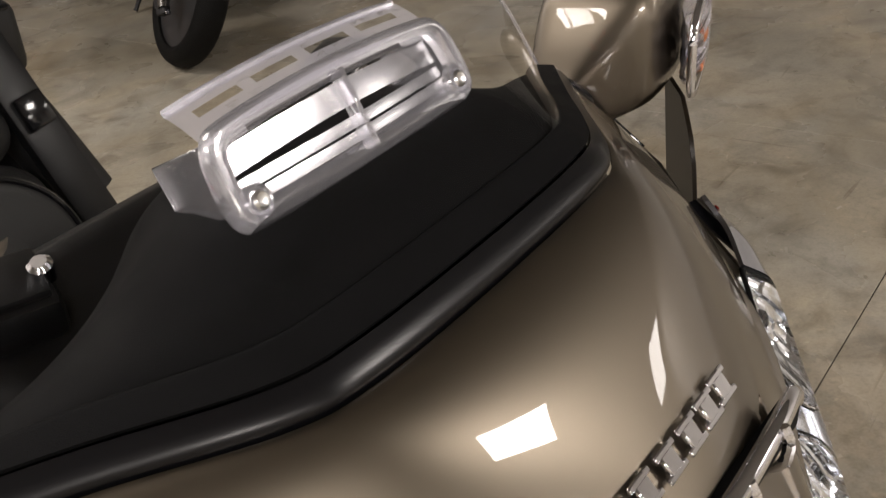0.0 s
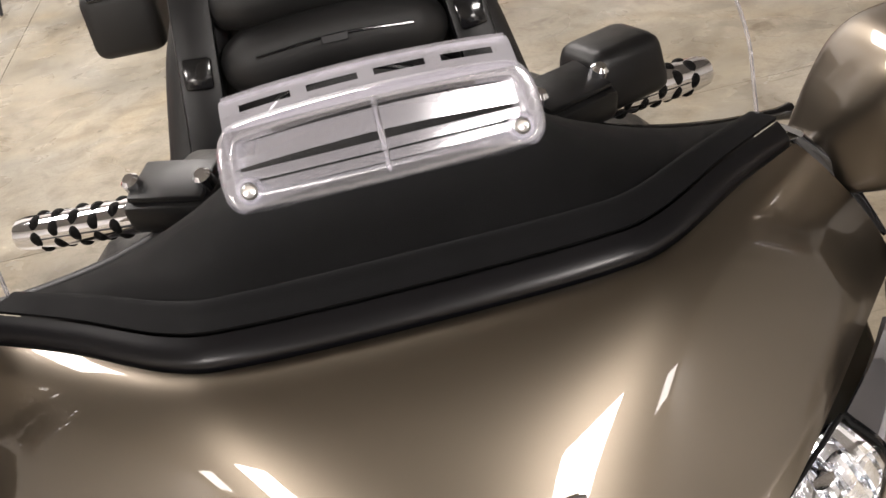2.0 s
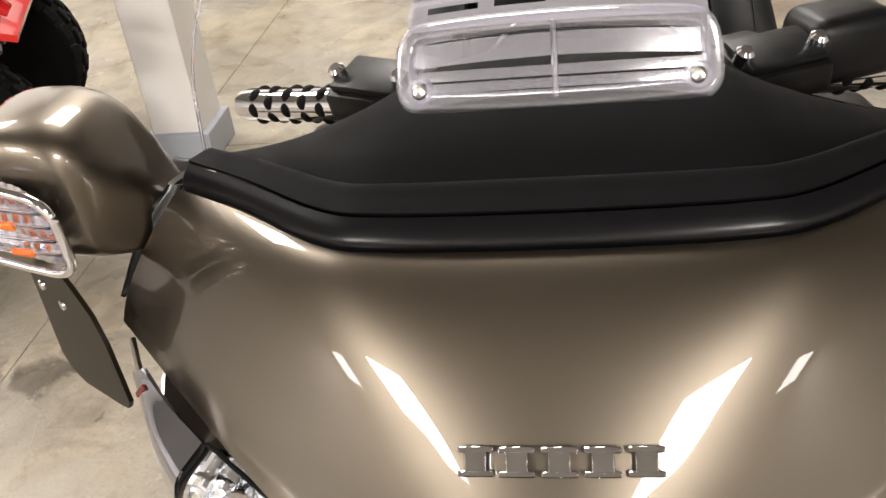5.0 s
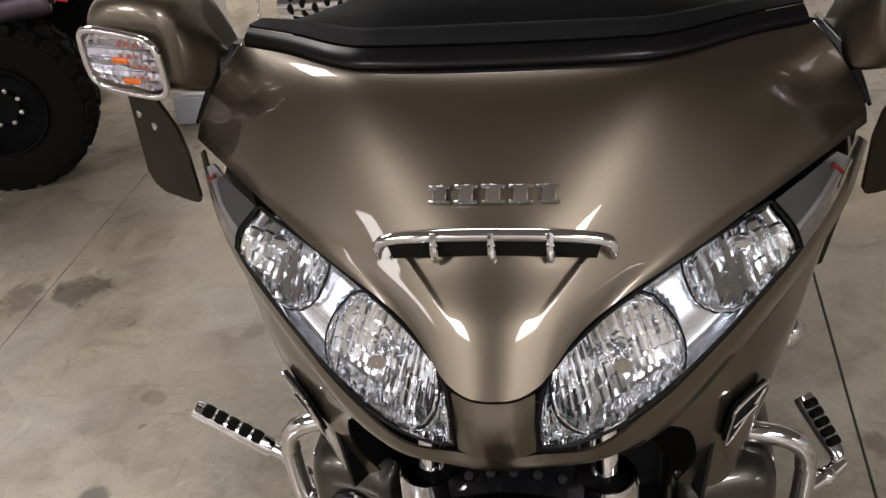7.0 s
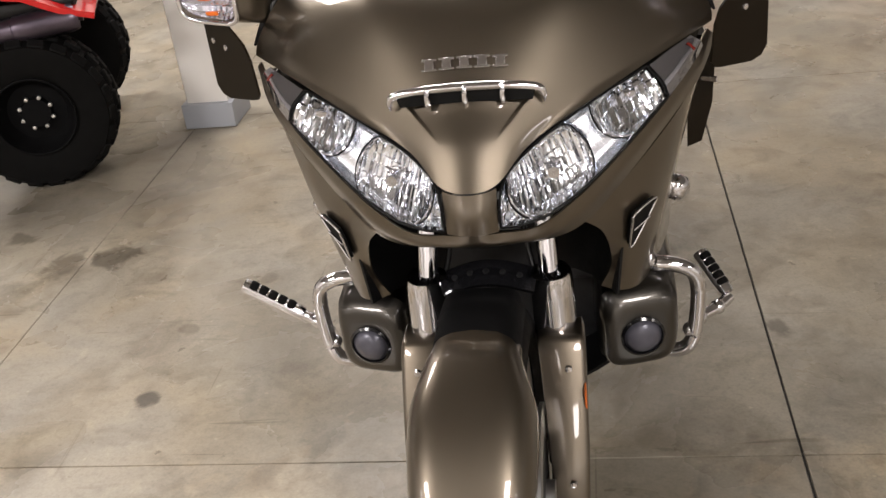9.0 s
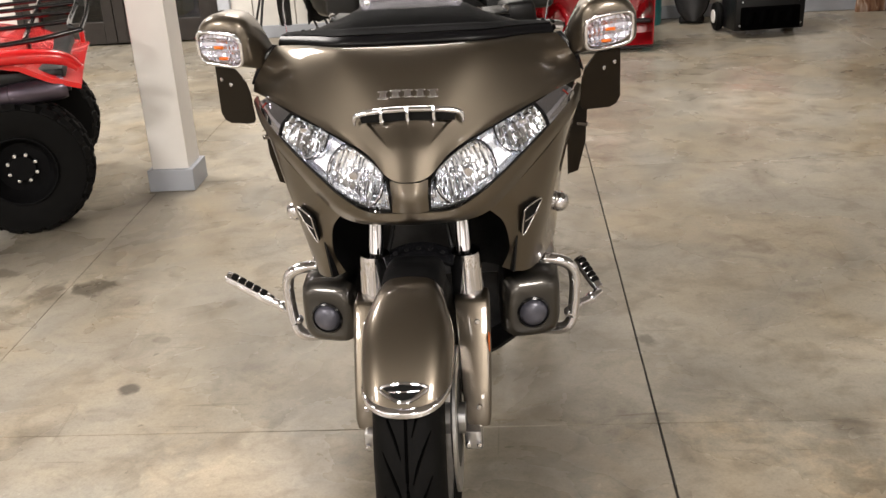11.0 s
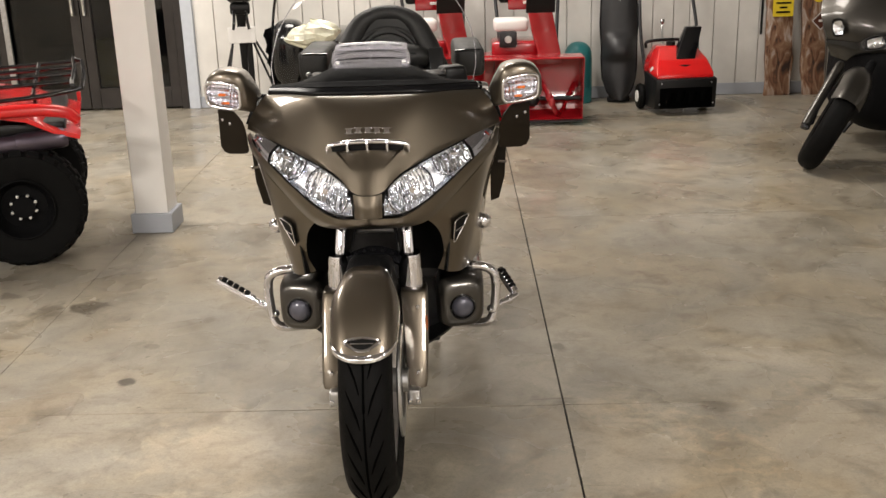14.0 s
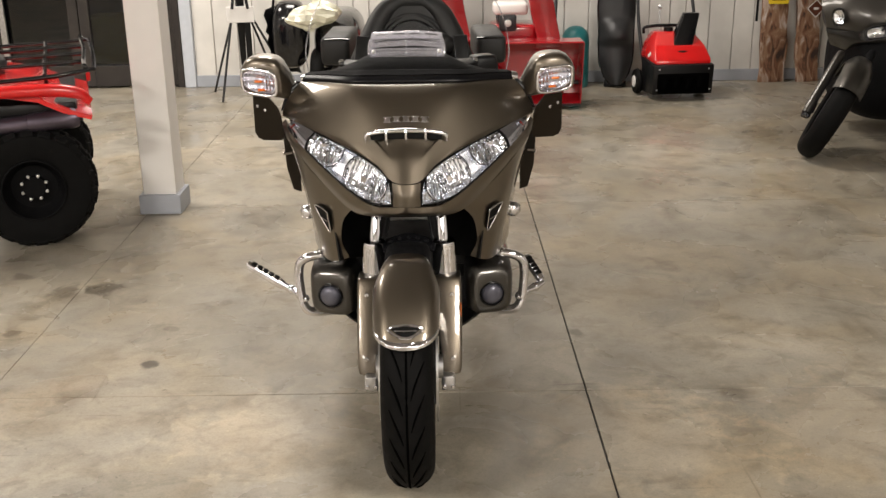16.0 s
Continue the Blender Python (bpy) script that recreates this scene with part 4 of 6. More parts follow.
LAMP_WHITE = material("bright_lamp_dish", (0.70, 0.70, 0.78), 0.16, 0.95)
LAMP_GLASS = material("clear_lamp_lens", (0.95, 0.96, 1.0), 0.02, glass=1.0, ior=1.2)
for flip in (False, True):
    mk = (lambda b: b) if flip else mirrored
    rings = []
    for x, y0, y1, z0, z1 in ((0.330, 0.420, 0.452, 0.960, 0.995), (0.340, 0.408, 0.458, 0.963, 1.015), (0.355, 0.382, 0.462, 0.968, 1.050), (0.374, 0.356, 0.464, 0.976, 1.082), (0.400, 0.351, 0.466, 0.980, 1.095), (0.440, 0.356, 0.466, 0.984, 1.096), (0.468, 0.366, 0.462, 0.988, 1.084), (0.484, 0.380, 0.455, 0.998, 1.062), (0.489, 0.395, 0.445, 1.006, 1.047)):
        cy, cz, hy, hz = (y0 + y1) / 2, (z0 + z1) / 2, (y1 - y0) / 2, (z1 - z0) / 2
        rg = []
        for k in range(32):
            a = 2 * math.pi * k / 32
            ca, sa = math.cos(a), math.sin(a)
            rg.append(Vector((x - 0.014, 0.010 + cy + hy * math.copysign(abs(ca) ** 0.46, ca), cz + hz * math.copysign(abs(sa) ** 0.46, sa))))
        rings.append(rg)
    lines = [spline([r[k] for r in rings], 4) for k in range(32)]
    bm = loft([[ln[i] for ln in lines] for i in range(len(lines[0]))])
    mirror = part("mirror", mk(bm), BRONZE, bike, "bronze mirror housing with a turn lamp in its front")
    # lamp in the front face
    lp = pose(0.4085, 0.3560, 1.0300, 3, 0, 16) @ pose(0, -0.012, 0)
    outline = superring(0, 0, 0.0485, 0.0325, 0, e=0.46)
    outline = [Vector((p.x, p.y, p.z + 0.10 * p.x)) for p in outline]
    bezel = tube([lp @ (p * 1.06) for p in outline], 0.0040, 10, 2, closed=True, flat=1.0)
    part("bezel", mk(bezel), CHROME, mirror, "chrome bezel")
    dish = sheet(lambda u, v: lp @ Vector(((u - 0.5) * 0.096 * (1 - 0.25 * (abs(v - 0.5) * 2) ** 4), 0.003 + 0.004 * abs((v * 3) % 1 - 0.5) + 0.010 * math.sin(math.pi * u) + 0.0022 * abs((u * 9) % 1 - 0.5), (v - 0.5) * 0.060 * (1 - 0.2 * (abs(u - 0.5) * 2) ** 4) + 0.010 * (u - 0.5))), 18, 24)
    part("lamp_dish", mk(dish), LAMP_WHITE, mirror, "bright lamp dish", smooth=False)
    glass = loft([[lp @ Vector((p.x * s, p.y - d, p.z * s)) for p in outline] for s, d in ((1.04, 0.0), (0.97, 0.003), (0.6, 0.006), (0.05, 0.007))], cap=False)
    g = part("turn_lens", mk(glass), LAMP_GLASS, mirror, "clear ribbed turn lens")
    g.visible_shadow = False
    for dz, dx, wdt in ((0.003, 0.002, 0.022), (-0.020, -0.006, 0.022)):
        bulb = rbox(wdt, 0.006, 0.007, 0.0025, 2, at=(dx, 0.002, dz))
        bulb.transform(lp)
        part("amber_bulb", mk(bulb), AMBER, mirror, "amber bulb")
    for dz in (-0.018, -0.006, 0.006, 0.018):
        rib = rbox(0.088, 0.0035, 0.0022, 0.0005, 1, at=(0, -0.0005, dz))
        rib.transform(lp)
        part("lens_rib", mk(rib), LAMP_GLASS, mirror).visible_shadow = False
    # black boot between mirror and cowl
    boot = patch([
        [(0.304, 0.419, 1.019), (0.325, 0.410, 0.996), (0.342, 0.399, 0.972), (0.3545, 0.377, 0.947)],
        [(0.317, 0.424, 1.019), (0.338, 0.412, 0.996), (0.353, 0.400, 0.970), (0.361, 0.377, 0.944)],
        [(0.316, 0.470, 1.010), (0.336, 0.460, 0.990), (0.350, 0.445, 0.966), (0.357, 0.420, 0.940)],
    ], 6, 6, full=False)
    part("mirror_boot", mk(skin(boot, 0.004)), BLACK_GLOSS, bike, "black boot between mirror and cowl")
    # wind deflector under the mirror
    out = [(0.352, 0.935), (0.347, 0.880), (0.352, 0.871), (0.362, 0.868), (0.412, 0.861), (0.428, 0.866), (0.437, 0.880), (0.437, 0.985), (0.385, 0.985), (0.372, 0.972), (0.360, 0.958)]
    bm = bmesh.new()
    f0 = bm.faces.new([bm.verts.new((x, 0.362 + (x - 0.400) * 0.75, z)) for x, z in out])
    bmesh.ops.recalc_face_normals(bm, faces=[f0])
    bmesh.ops.solidify(bm, geom=[f0], thickness=0.004)
    defl = part("wind_deflector", mk(bm), SMOKED, bike, "smoked brown wind deflector plate below the mirror")
    for bx, bz in ((0.400, 0.949), (0.424, 0.957)):
        b = lathe([(0, 0), (0.0055, 0), (0.0045, 0.004), (0, 0.005)], 12, pose(bx, 0.360 + (bx - 0.400) * 0.75, bz, 90, 0, 40))
        part("bolt", mk(b), CHROME, defl, "chrome bolt")
    low = plate([(-0.024, 0.112), (0.020, 0.106), (0.021, -0.01), (0.006, -0.078), (-0.020, -0.085), (-0.026, 0.0)], 0.004, 0.001, pose(0.355, 0.50, 0.755, 0, 4, 24))
    d2 = part("lower_deflector", mk(low), SMOKED, bike, "smoked brown lower wind deflector")
    arm = tube([(0.325, 0.52, 0.79), (0.378, 0.490, 0.79)], 0.005, 8, 2)
    part("stay", mk(arm), CHROME, d2, "chrome stay")
    pod = lathe([(0, -0.018), (0.016, -0.015), (0.023, -0.003), (0.022, 0.008), (0.012, 0.018), (0, 0.02)], 18, pose(0.306, 0.42, 0.630, 90, 20, 30))
    part("chrome_pod", mk(pod), CHROME, bike, "round chrome trim pod")

# front wheel
AX = Vector((0, 0, 0.319))
to_x = pose(0, 0, 0, 0, 90, 0)


def tyre(radius, width, rim_r, m, segs=72):
    prof = []
    for k in range(25):
        a = math.pi * (k / 24) - math.pi / 2
        prof.append((radius - width * 0.46 * (1 - math.cos(a)) ** 1.05, width / 2 * math.sin(a)))
    prof = [(rim_r, -width * 0.40), *[p for p in prof if p[0] > rim_r + 0.01], (rim_r, width * 0.40)]
    return lathe(prof, segs, m, closed=True)


wheel = part("front_wheel", tyre(0.319, 0.132, 0.235, Matrix.Translation(AX) @ to_x), RUBBER, bike, "black road tyre with swept grooves")
# near-black rubber with the shade of grooves and hollows put into its colour
GROOVE = material("groove_shade_rubber", (0.0012, 0.0012, 0.0012), 0.95, ior=1.05)


def on_tyre(ang, s):
    """A place on the tread: ang round the wheel from the front, s across."""
    a = s * math.pi / 2
    r = 0.319 - 0.132 * 0.46 * (1 - math.cos(a)) ** 1.05 + 0.0004
    return Vector((0.066 * math.sin(a), -r * math.cos(ang), AX.z + r * math.sin(ang)))


part("centre_groove", tube([on_tyre(math.radians(a), 0.0) for a in range(-120, 160, 8)], 0.0028, 6, 2), GROOVE, wheel)
for k in range(18):
    base = math.radians(-118 + 15.2 * k)
    for sgn in (-1, 1):
        pts = [on_tyre(base + (0.12 if sgn > 0 else 0) + 0.30 * t, sgn * (0.10 + 0.36 * t ** 1.3)) for t in (0, 0.33, 0.66, 1)]
        part("tread_groove", tube(pts, [0.0012, 0.0028, 0.0028, 0.0010], 6, 3), GROOVE, wheel)
rim = lathe([(0.236, -0.05), (0.225, -0.048), (0.215, -0.03), (0.212, 0), (0.215, 0.03), (0.225, 0.048), (0.236, 0.05), (0.232, 0), (0.236, -0.05)], 48, Matrix.Translation(AX) @ to_x)
part("rim", rim, ALLOY, wheel, "cast alloy rim")
for k in range(5):
    a = 2 * math.pi * k / 5 + 0.3
    pts = [AX + Vector((0, math.cos(a) * r, math.sin(a) * r)) for r in (0.03, 0.12, 0.218)]
    part("spoke", tube(pts, [0.02, 0.016, 0.02], 10, 4), ALLOY, wheel)
for sx in (-1, 1):
    disc = lathe([(0.10, -0.003), (0.148, -0.003), (0.148, 0.003), (0.10, 0.003)], 48, pose(0.074 * sx, 0, AX.z) @ to_x, closed=True)
    part("brake_disc", disc, STEEL, wheel, "steel brake disc")
    part("disc_carrier", lathe([(0.0, -0.006), (0.10, -0.006), (0.103, 0.0), (0.10, 0.006), (0.0, 0.006)], 24, pose(0.070 * sx, 0, AX.z) @ to_x), DARK_METAL, wheel)
part("hub", lathe([(0, -0.09), (0.032, -0.09), (0.032, 0.09), (0, 0.09)], 24, Matrix.Translation(AX) @ to_x), ALLOY, wheel)

# front fender
R1 = 0.321


def fender_at(u, v):
    """u across from -1 to 1, v from the front tip to the back."""
    s = abs(u)
    ang = math.radians(32 + 15 * s ** 2.2 * (1 - v) + 54 * v)
    w = 0.080 + 0.004 * math.sin(math.pi * min(1, v * 1.4)) - 0.018 * smoothstep(0.5, 1.0, v)
    over = max(0, s - 0.25) / 0.75
    drop = 0.070 * over ** 2.3
    crown = 0.014 * (1 - s * s)
    r = R1 + 0.008 - drop + crown + 0.006 * math.sin(math.pi * v) - 0.008 * smoothstep(0.75, 1.0, v)
    x = w * math.sin(math.pi / 2 * min(1, s * 1.12)) * (1 if u > 0 else -1)
    return Vector((x, -r * math.cos(ang), AX.z + r * math.sin(ang)))


fender = part("front_fender", sheet(lambda u, v: fender_at(u * 2 - 1, v), 48, 40, 0.003), BRONZE, bike, "bronze front fender with a chrome lip")


def lip_at(u, v):
    p = fender_at(u * 2 - 1, 0.055 * v - 0.008)
    out = Vector((p.x * 0.6, p.y, p.z - AX.z)).normalized()
    return p + out * (0.0015 + 0.0055 * math.sin(math.pi * v) * (0.75 + 0.25 * math.cos((u - 0.5) * 28)))


part("chrome_lip", sheet(lip_at, 48, 8, 0.003), CHROME, fender, "chrome lip")
# the crown's dark reflection under the cowl is put in as a black sheet
part("fender_back", sheet(lambda u, v: Vector((0.060 * math.sin(math.pi * (u - 0.5)), -0.334 * math.cos(math.radians(83 + 24 * v)), AX.z + (0.336 - 0.05 * (2 * u - 1) ** 4) * math.sin(math.radians(83 + 24 * v)))), 20, 12, 0.003), BLACK_MATT, fender, "rear crown of the fender, black in place of its shade")
bp = pose(0, -0.2680, 0.5370, -39)
emb = join(
    tube([bp @ Vector((x * 1.36, y - 0.002, z * 1.15)) for x, y, z in ((-0.030, 0.004, 0.008), (0, -0.003, 0.013), (0.030, 0.004, 0.008), (0.022, 0.002, -0.004), (0.007, -0.002, -0.014), (-0.007, -0.002, -0.014), (-0.022, 0.002, -0.004))], 0.0036, 8, 5, closed=True),
    tube([bp @ Vector(p) for p in ((-0.027, -0.001, 0.002), (0, -0.005, 0.0), (0.027, -0.001, 0.002))], 0.0016, 8, 5),
)
part("fender_emblem", emb, CHROME, fender, "plain chrome emblem")
part("emblem_field", plate([(-0.037, 0.008), (0, 0.013), (0.037, 0.008), (0.009, -0.015), (-0.009, -0.015)], 0.006, 0, bp @ pose(0, -0.0005, 0)), SEAL, fender, "black emblem field")

# fork covers, forks, axle holders
for sx in (-1, 1):
    mk = (lambda b: b) if sx > 0 else mirrored
    rings = []
    for z, yo, wo, wi in ((0.284, 0.020, 0.132, 0.100), (0.290, 0.012, 0.138, 0.093), (0.306, 0.014, 0.141, 0.088), (0.36, 0.044, 0.143, 0.083), (0.44, 0.090, 0.144, 0.077), (0.500, 0.126, 0.144, 0.072), (0.514, 0.135, 0.143, 0.070), (0.519, 0.140, 0.141, 0.071), (0.521, 0.146, 0.139, 0.073)):
        rings.append([Vector(p) for p in ((wi, yo + 0.006, z), (wi + 0.0015, yo + 0.0015, z), (wi + 0.004, yo, z), ((wi + wo) / 2, yo - 0.0015, z), (wo - 0.008, yo, z), (wo - 0.003, yo + 0.0025, z), (wo, yo + 0.008, z), (wo, yo + 0.050, z), (wi, yo + 0.050, z))])
    cover = part("fork_cover", mk(loft(rings)), BRONZE, bike, "bronze fork cover")
    for z, y in ((0.482, 0.113), (0.330, 0.025)):
        b = lathe([(0, 0), (0.006, 0), (0.005, 0.004), (0, 0.005)], 12, pose(0.117, y - 0.001, z, 90))
        part("bolt", mk(b), CHROME, cover, "chrome bolt")
    part("fork_leg", mk(tube([(0.101, 0.085, 0.27), (0.103, 0.188, 0.52)], 0.021, 16, 2)), DARK_METAL, bike, "dark lower fork leg")
    part("fork_tube", mk(tube([(0.096, 0.184, 0.52), (0.094, 0.190, 0.60), (0.090, 0.260, 0.80)], 0.0165, 24, 4)), CHROME, bike, "chrome fork tube")
    cov = tube([(0.099, 0.186, 0.500), (0.099, 0.186, 0.506), (0.096, 0.185, 0.604), (0.096, 0.185, 0.612)], [0.030, 0.0335, 0.0335, 0.028], 32, 3)
    cv = part("fork_sleeve", mk(cov), CHROME, bike, "chrome fork sleeve")
    hold = join(rbox(0.036, 0.050, 0.044, 0.006, 2, at=(0.104, 0.010, 0.272)), rbox(0.026, 0.03, 0.09, 0.006, 2, at=(0.098, 0.060, 0.32)))
    hd = part("axle_holder", mk(hold), ALLOY, bike, "alloy axle holder")
    for bx, bz in ((0.093, 0.266), (0.115, 0.266)):
        part("bolt", mk(lathe([(0, 0), (0.006, 0), (0.005, 0.006), (0, 0.007)], 12, pose(bx, -0.016, bz, 90))), CHROME, hd, "chrome bolt")
    cal = rbox(0.036, 0.10, 0.085, 0.01, 2, at=(0.098, 0.115, 0.35), turn=(-30, 0, 0))
    part("brake_caliper", mk(cal), DARK_METAL, bike, "dark brake caliper")
part("amber_reflector", rbox(0.004, 0.03, 0.06, 0.003, 2, at=(0.141, 0.10, 0.43)), AMBER, bike, "amber side reflector")
part("fork_bridge", sheet(lambda u, v: Vector(((u - 0.5) * 0.145, 0.165 + 0.045 * v - 0.014 * math.sin(math.pi * u), 0.588 + 0.026 * math.sin(math.pi * u) + 0.030 * v - 0.012 * v * v)), 18, 8, 0.008), BLACK_GLOSS, bike, "black fork bridge with five bolts")
for k in range(5):
    x = -0.050 + 0.025 * k
    c = math.cos(math.pi * x / 0.145)
    part("bridge_bolt", lathe([(0, 0), (0.005, 0), (0.0045, 0.002), (0.002, 0.0024), (0, 0.002)], 12, pose(x, 0.177 - 0.014 * c, 0.6045 + 0.026 * c, 40)), BLACK_PLASTIC, bike)

# dark engine bay behind the forks
part("radiator", rbox(0.40, 0.05, 0.30, 0.01, 2, at=(0, 0.47, 0.60), turn=(-10, 0, 0)), DARK_METAL, bike, "dark radiator between the side cowls")
for k in range(12):
    part("radiator_fin", rbox(0.38, 0.006, 0.004, at=(0, 0.438 + 0.004 * k, 0.48 + 0.022 * k)), BLACK_PLASTIC, bike)
part("bay_shroud", sheet(lambda u, v: Vector(((u - 0.5) * 2 * (0.20 + 0.02 * v), 0.46 - 0.24 * (abs(u - 0.5) * 2) ** 3, 0.46 + 0.085 * (abs(u - 0.5) * 2) ** 2 * (1 - v) + 0.28 * v)), 20, 6, 0.004), BLACK_PLASTIC, bike, "black shroud round the radiator")
part("bay_roof", rbox(0.36, 0.30, 0.02, 0.004, 1, at=(0, 0.32, 0.735)), BLACK_PLASTIC, bike, "black roof of the engine bay")
part("steering_stem", rbox(0.17, 0.06, 0.035, 0.01, 2, at=(0, 0.24, 0.69), turn=(-28, 0, 0)), BLACK_PLASTIC, bike, "dark fork clamp")
part("stem_bar", tube([(-0.06, 0.26, 0.655), (0, 0.25, 0.66), (0.06, 0.26, 0.655)], 0.006, 8, 4), ALLOY, bike, "thin alloy bar")
for sx in (-1, 1):
    part("brake_hose", tube([(0.05 * sx, 0.26, 0.70), (0.065 * sx, 0.22, 0.62), (0.085 * sx, 0.18, 0.55)], 0.005, 8, 5), BLACK_PLASTIC, bike)
part("engine_block", rbox(0.42, 0.42, 0.26, 0.03, 3, at=(0, 0.75, 0.36)), DARK_METAL, bike, "dark engine block")
part("belly_pan", sheet(lambda u, v: Vector(((u - 0.5) * 0.56, 0.42 + 0.5 * v, 0.215 + 0.17 * (abs(u - 0.5) * 2) ** 2.2)), 18, 6, 0.006), BLACK_PLASTIC, bike, "black belly pan")

# engine covers with fog lamps, guards and highway pegs
ENGINE_PAINT = material("dark_engine_paint", (0.062, 0.058, 0.052), 0.36, 1.0, coat=1.0, coat_rough=0.04, bump=0.03, bump_scale=1500)
FOG = material("fog_lens", (0.10, 0.10, 0.125), 0.34, 0.3, coat=0.2, vary=0.2, vary_scale=40)
for sx in (-1, 1):
    mk = (lambda b: b) if sx > 0 else mirrored
    rings = []
    for y, w, h, cz, cx in ((0.3175, 0.040, 0.042, 0.400, 0.238), (0.3185, 0.051, 0.056, 0.402, 0.238), (0.324, 0.061, 0.067, 0.405, 0.236), (0.345, 0.070, 0.079, 0.411, 0.232), (0.45, 0.074, 0.082, 0.412, 0.230), (0.70, 0.072, 0.082, 0.412, 0.230), (0.80, 0.05, 0.06, 0.41, 0.22)):
        rings.append(superring(cx, cz, w, h, y, 40, 0.50, 0.25))
    cover = part("engine_cover", mk(loft(rings)), ENGINE_PAINT, bike, "dark bronze engine cover with a round fog lamp")
    fogc = pose(0.239, 0.3160, 0.400, 90, 0, 10) @ Matrix.Scale(0.94, 4)
    part("fog_lamp", mk(lathe([(0.034, -0.006), (0.0335, 0.002), (0.026, 0.010), (0.013, 0.0145), (0, 0.0155)], 32, fogc)), FOG, cover, "round grey fog lamp")
    part("fog_ring", mk(lathe([(0.034, -0.004), (0.040, -0.003), (0.041, 0.003), (0.0365, 0.006), (0.034, 0.002)], 32, fogc, closed=True)), BLACK_GLOSS, cover, "black ring")
    guard_line = [(0.20, 0.43, 0.505), (0.255, 0.385, 0.507), (0.300, 0.378, 0.503), (0.329, 0.380, 0.485), (0.338, 0.383, 0.450), (0.336, 0.383, 0.395), (0.327, 0.381, 0.345), (0.305, 0.384, 0.324), (0.255, 0.40, 0.318), (0.19, 0.44, 0.31)]
    part("engine_guard", mk(tube(guard_line, 0.0138, 16, 7)), CHROME, bike, "chrome engine guard tube")
# pegs: the one stands out, the other is folded up
def peg(name, pts, grip):
    arm = part(name, tube(pts, [0.011, 0.010, 0.012, 0.010], 12, 5), CHROME, bike, "chrome highway peg with black rubber ribs")
    for q in pts[:3]:
        b = bmesh.new()
        bmesh.ops.create_uvsphere(b, u_segments=14, v_segments=10, radius=0.0145)
        b.transform(Matrix.Translation(q))
        part("knuckle", b, CHROME, arm, "chrome clamp knuckle")
    a, c = Vector(grip[0]), Vector(grip[1])
    part("grip_bar", tube([a, a.lerp(c, 0.04), a.lerp(c, 0.96), c], [0.011, 0.0148, 0.0148, 0.010], 16, 4), CHROME, arm, "chrome peg bar")
    for k in range(5):
        m0, m1 = a.lerp(c, 0.10 + 0.165 * k), a.lerp(c, 0.10 + 0.165 * k + 0.135)
        n = Vector((0, -0.0015, 0.0085))
        part("rubber_rib", tube([m0 + n, m0.lerp(m1, 0.5) + n, m1 + n], [0.0105, 0.0118, 0.0105], 14, 3), RUBBER, arm, "black rubber rib")


peg("highway_peg", [(-0.325, 0.385, 0.365), (-0.345, 0.42, 0.366), (-0.372, 0.450, 0.370), (-0.402, 0.452, 0.387)], [(-0.402, 0.452, 0.387), (-0.502, 0.456, 0.452)])
peg("highway_peg", [(0.325, 0.385, 0.365), (0.345, 0.42, 0.366), (0.380, 0.450, 0.369), (0.404, 0.470, 0.377)], [(0.398, 0.475, 0.384), (0.357, 0.53, 0.437)])

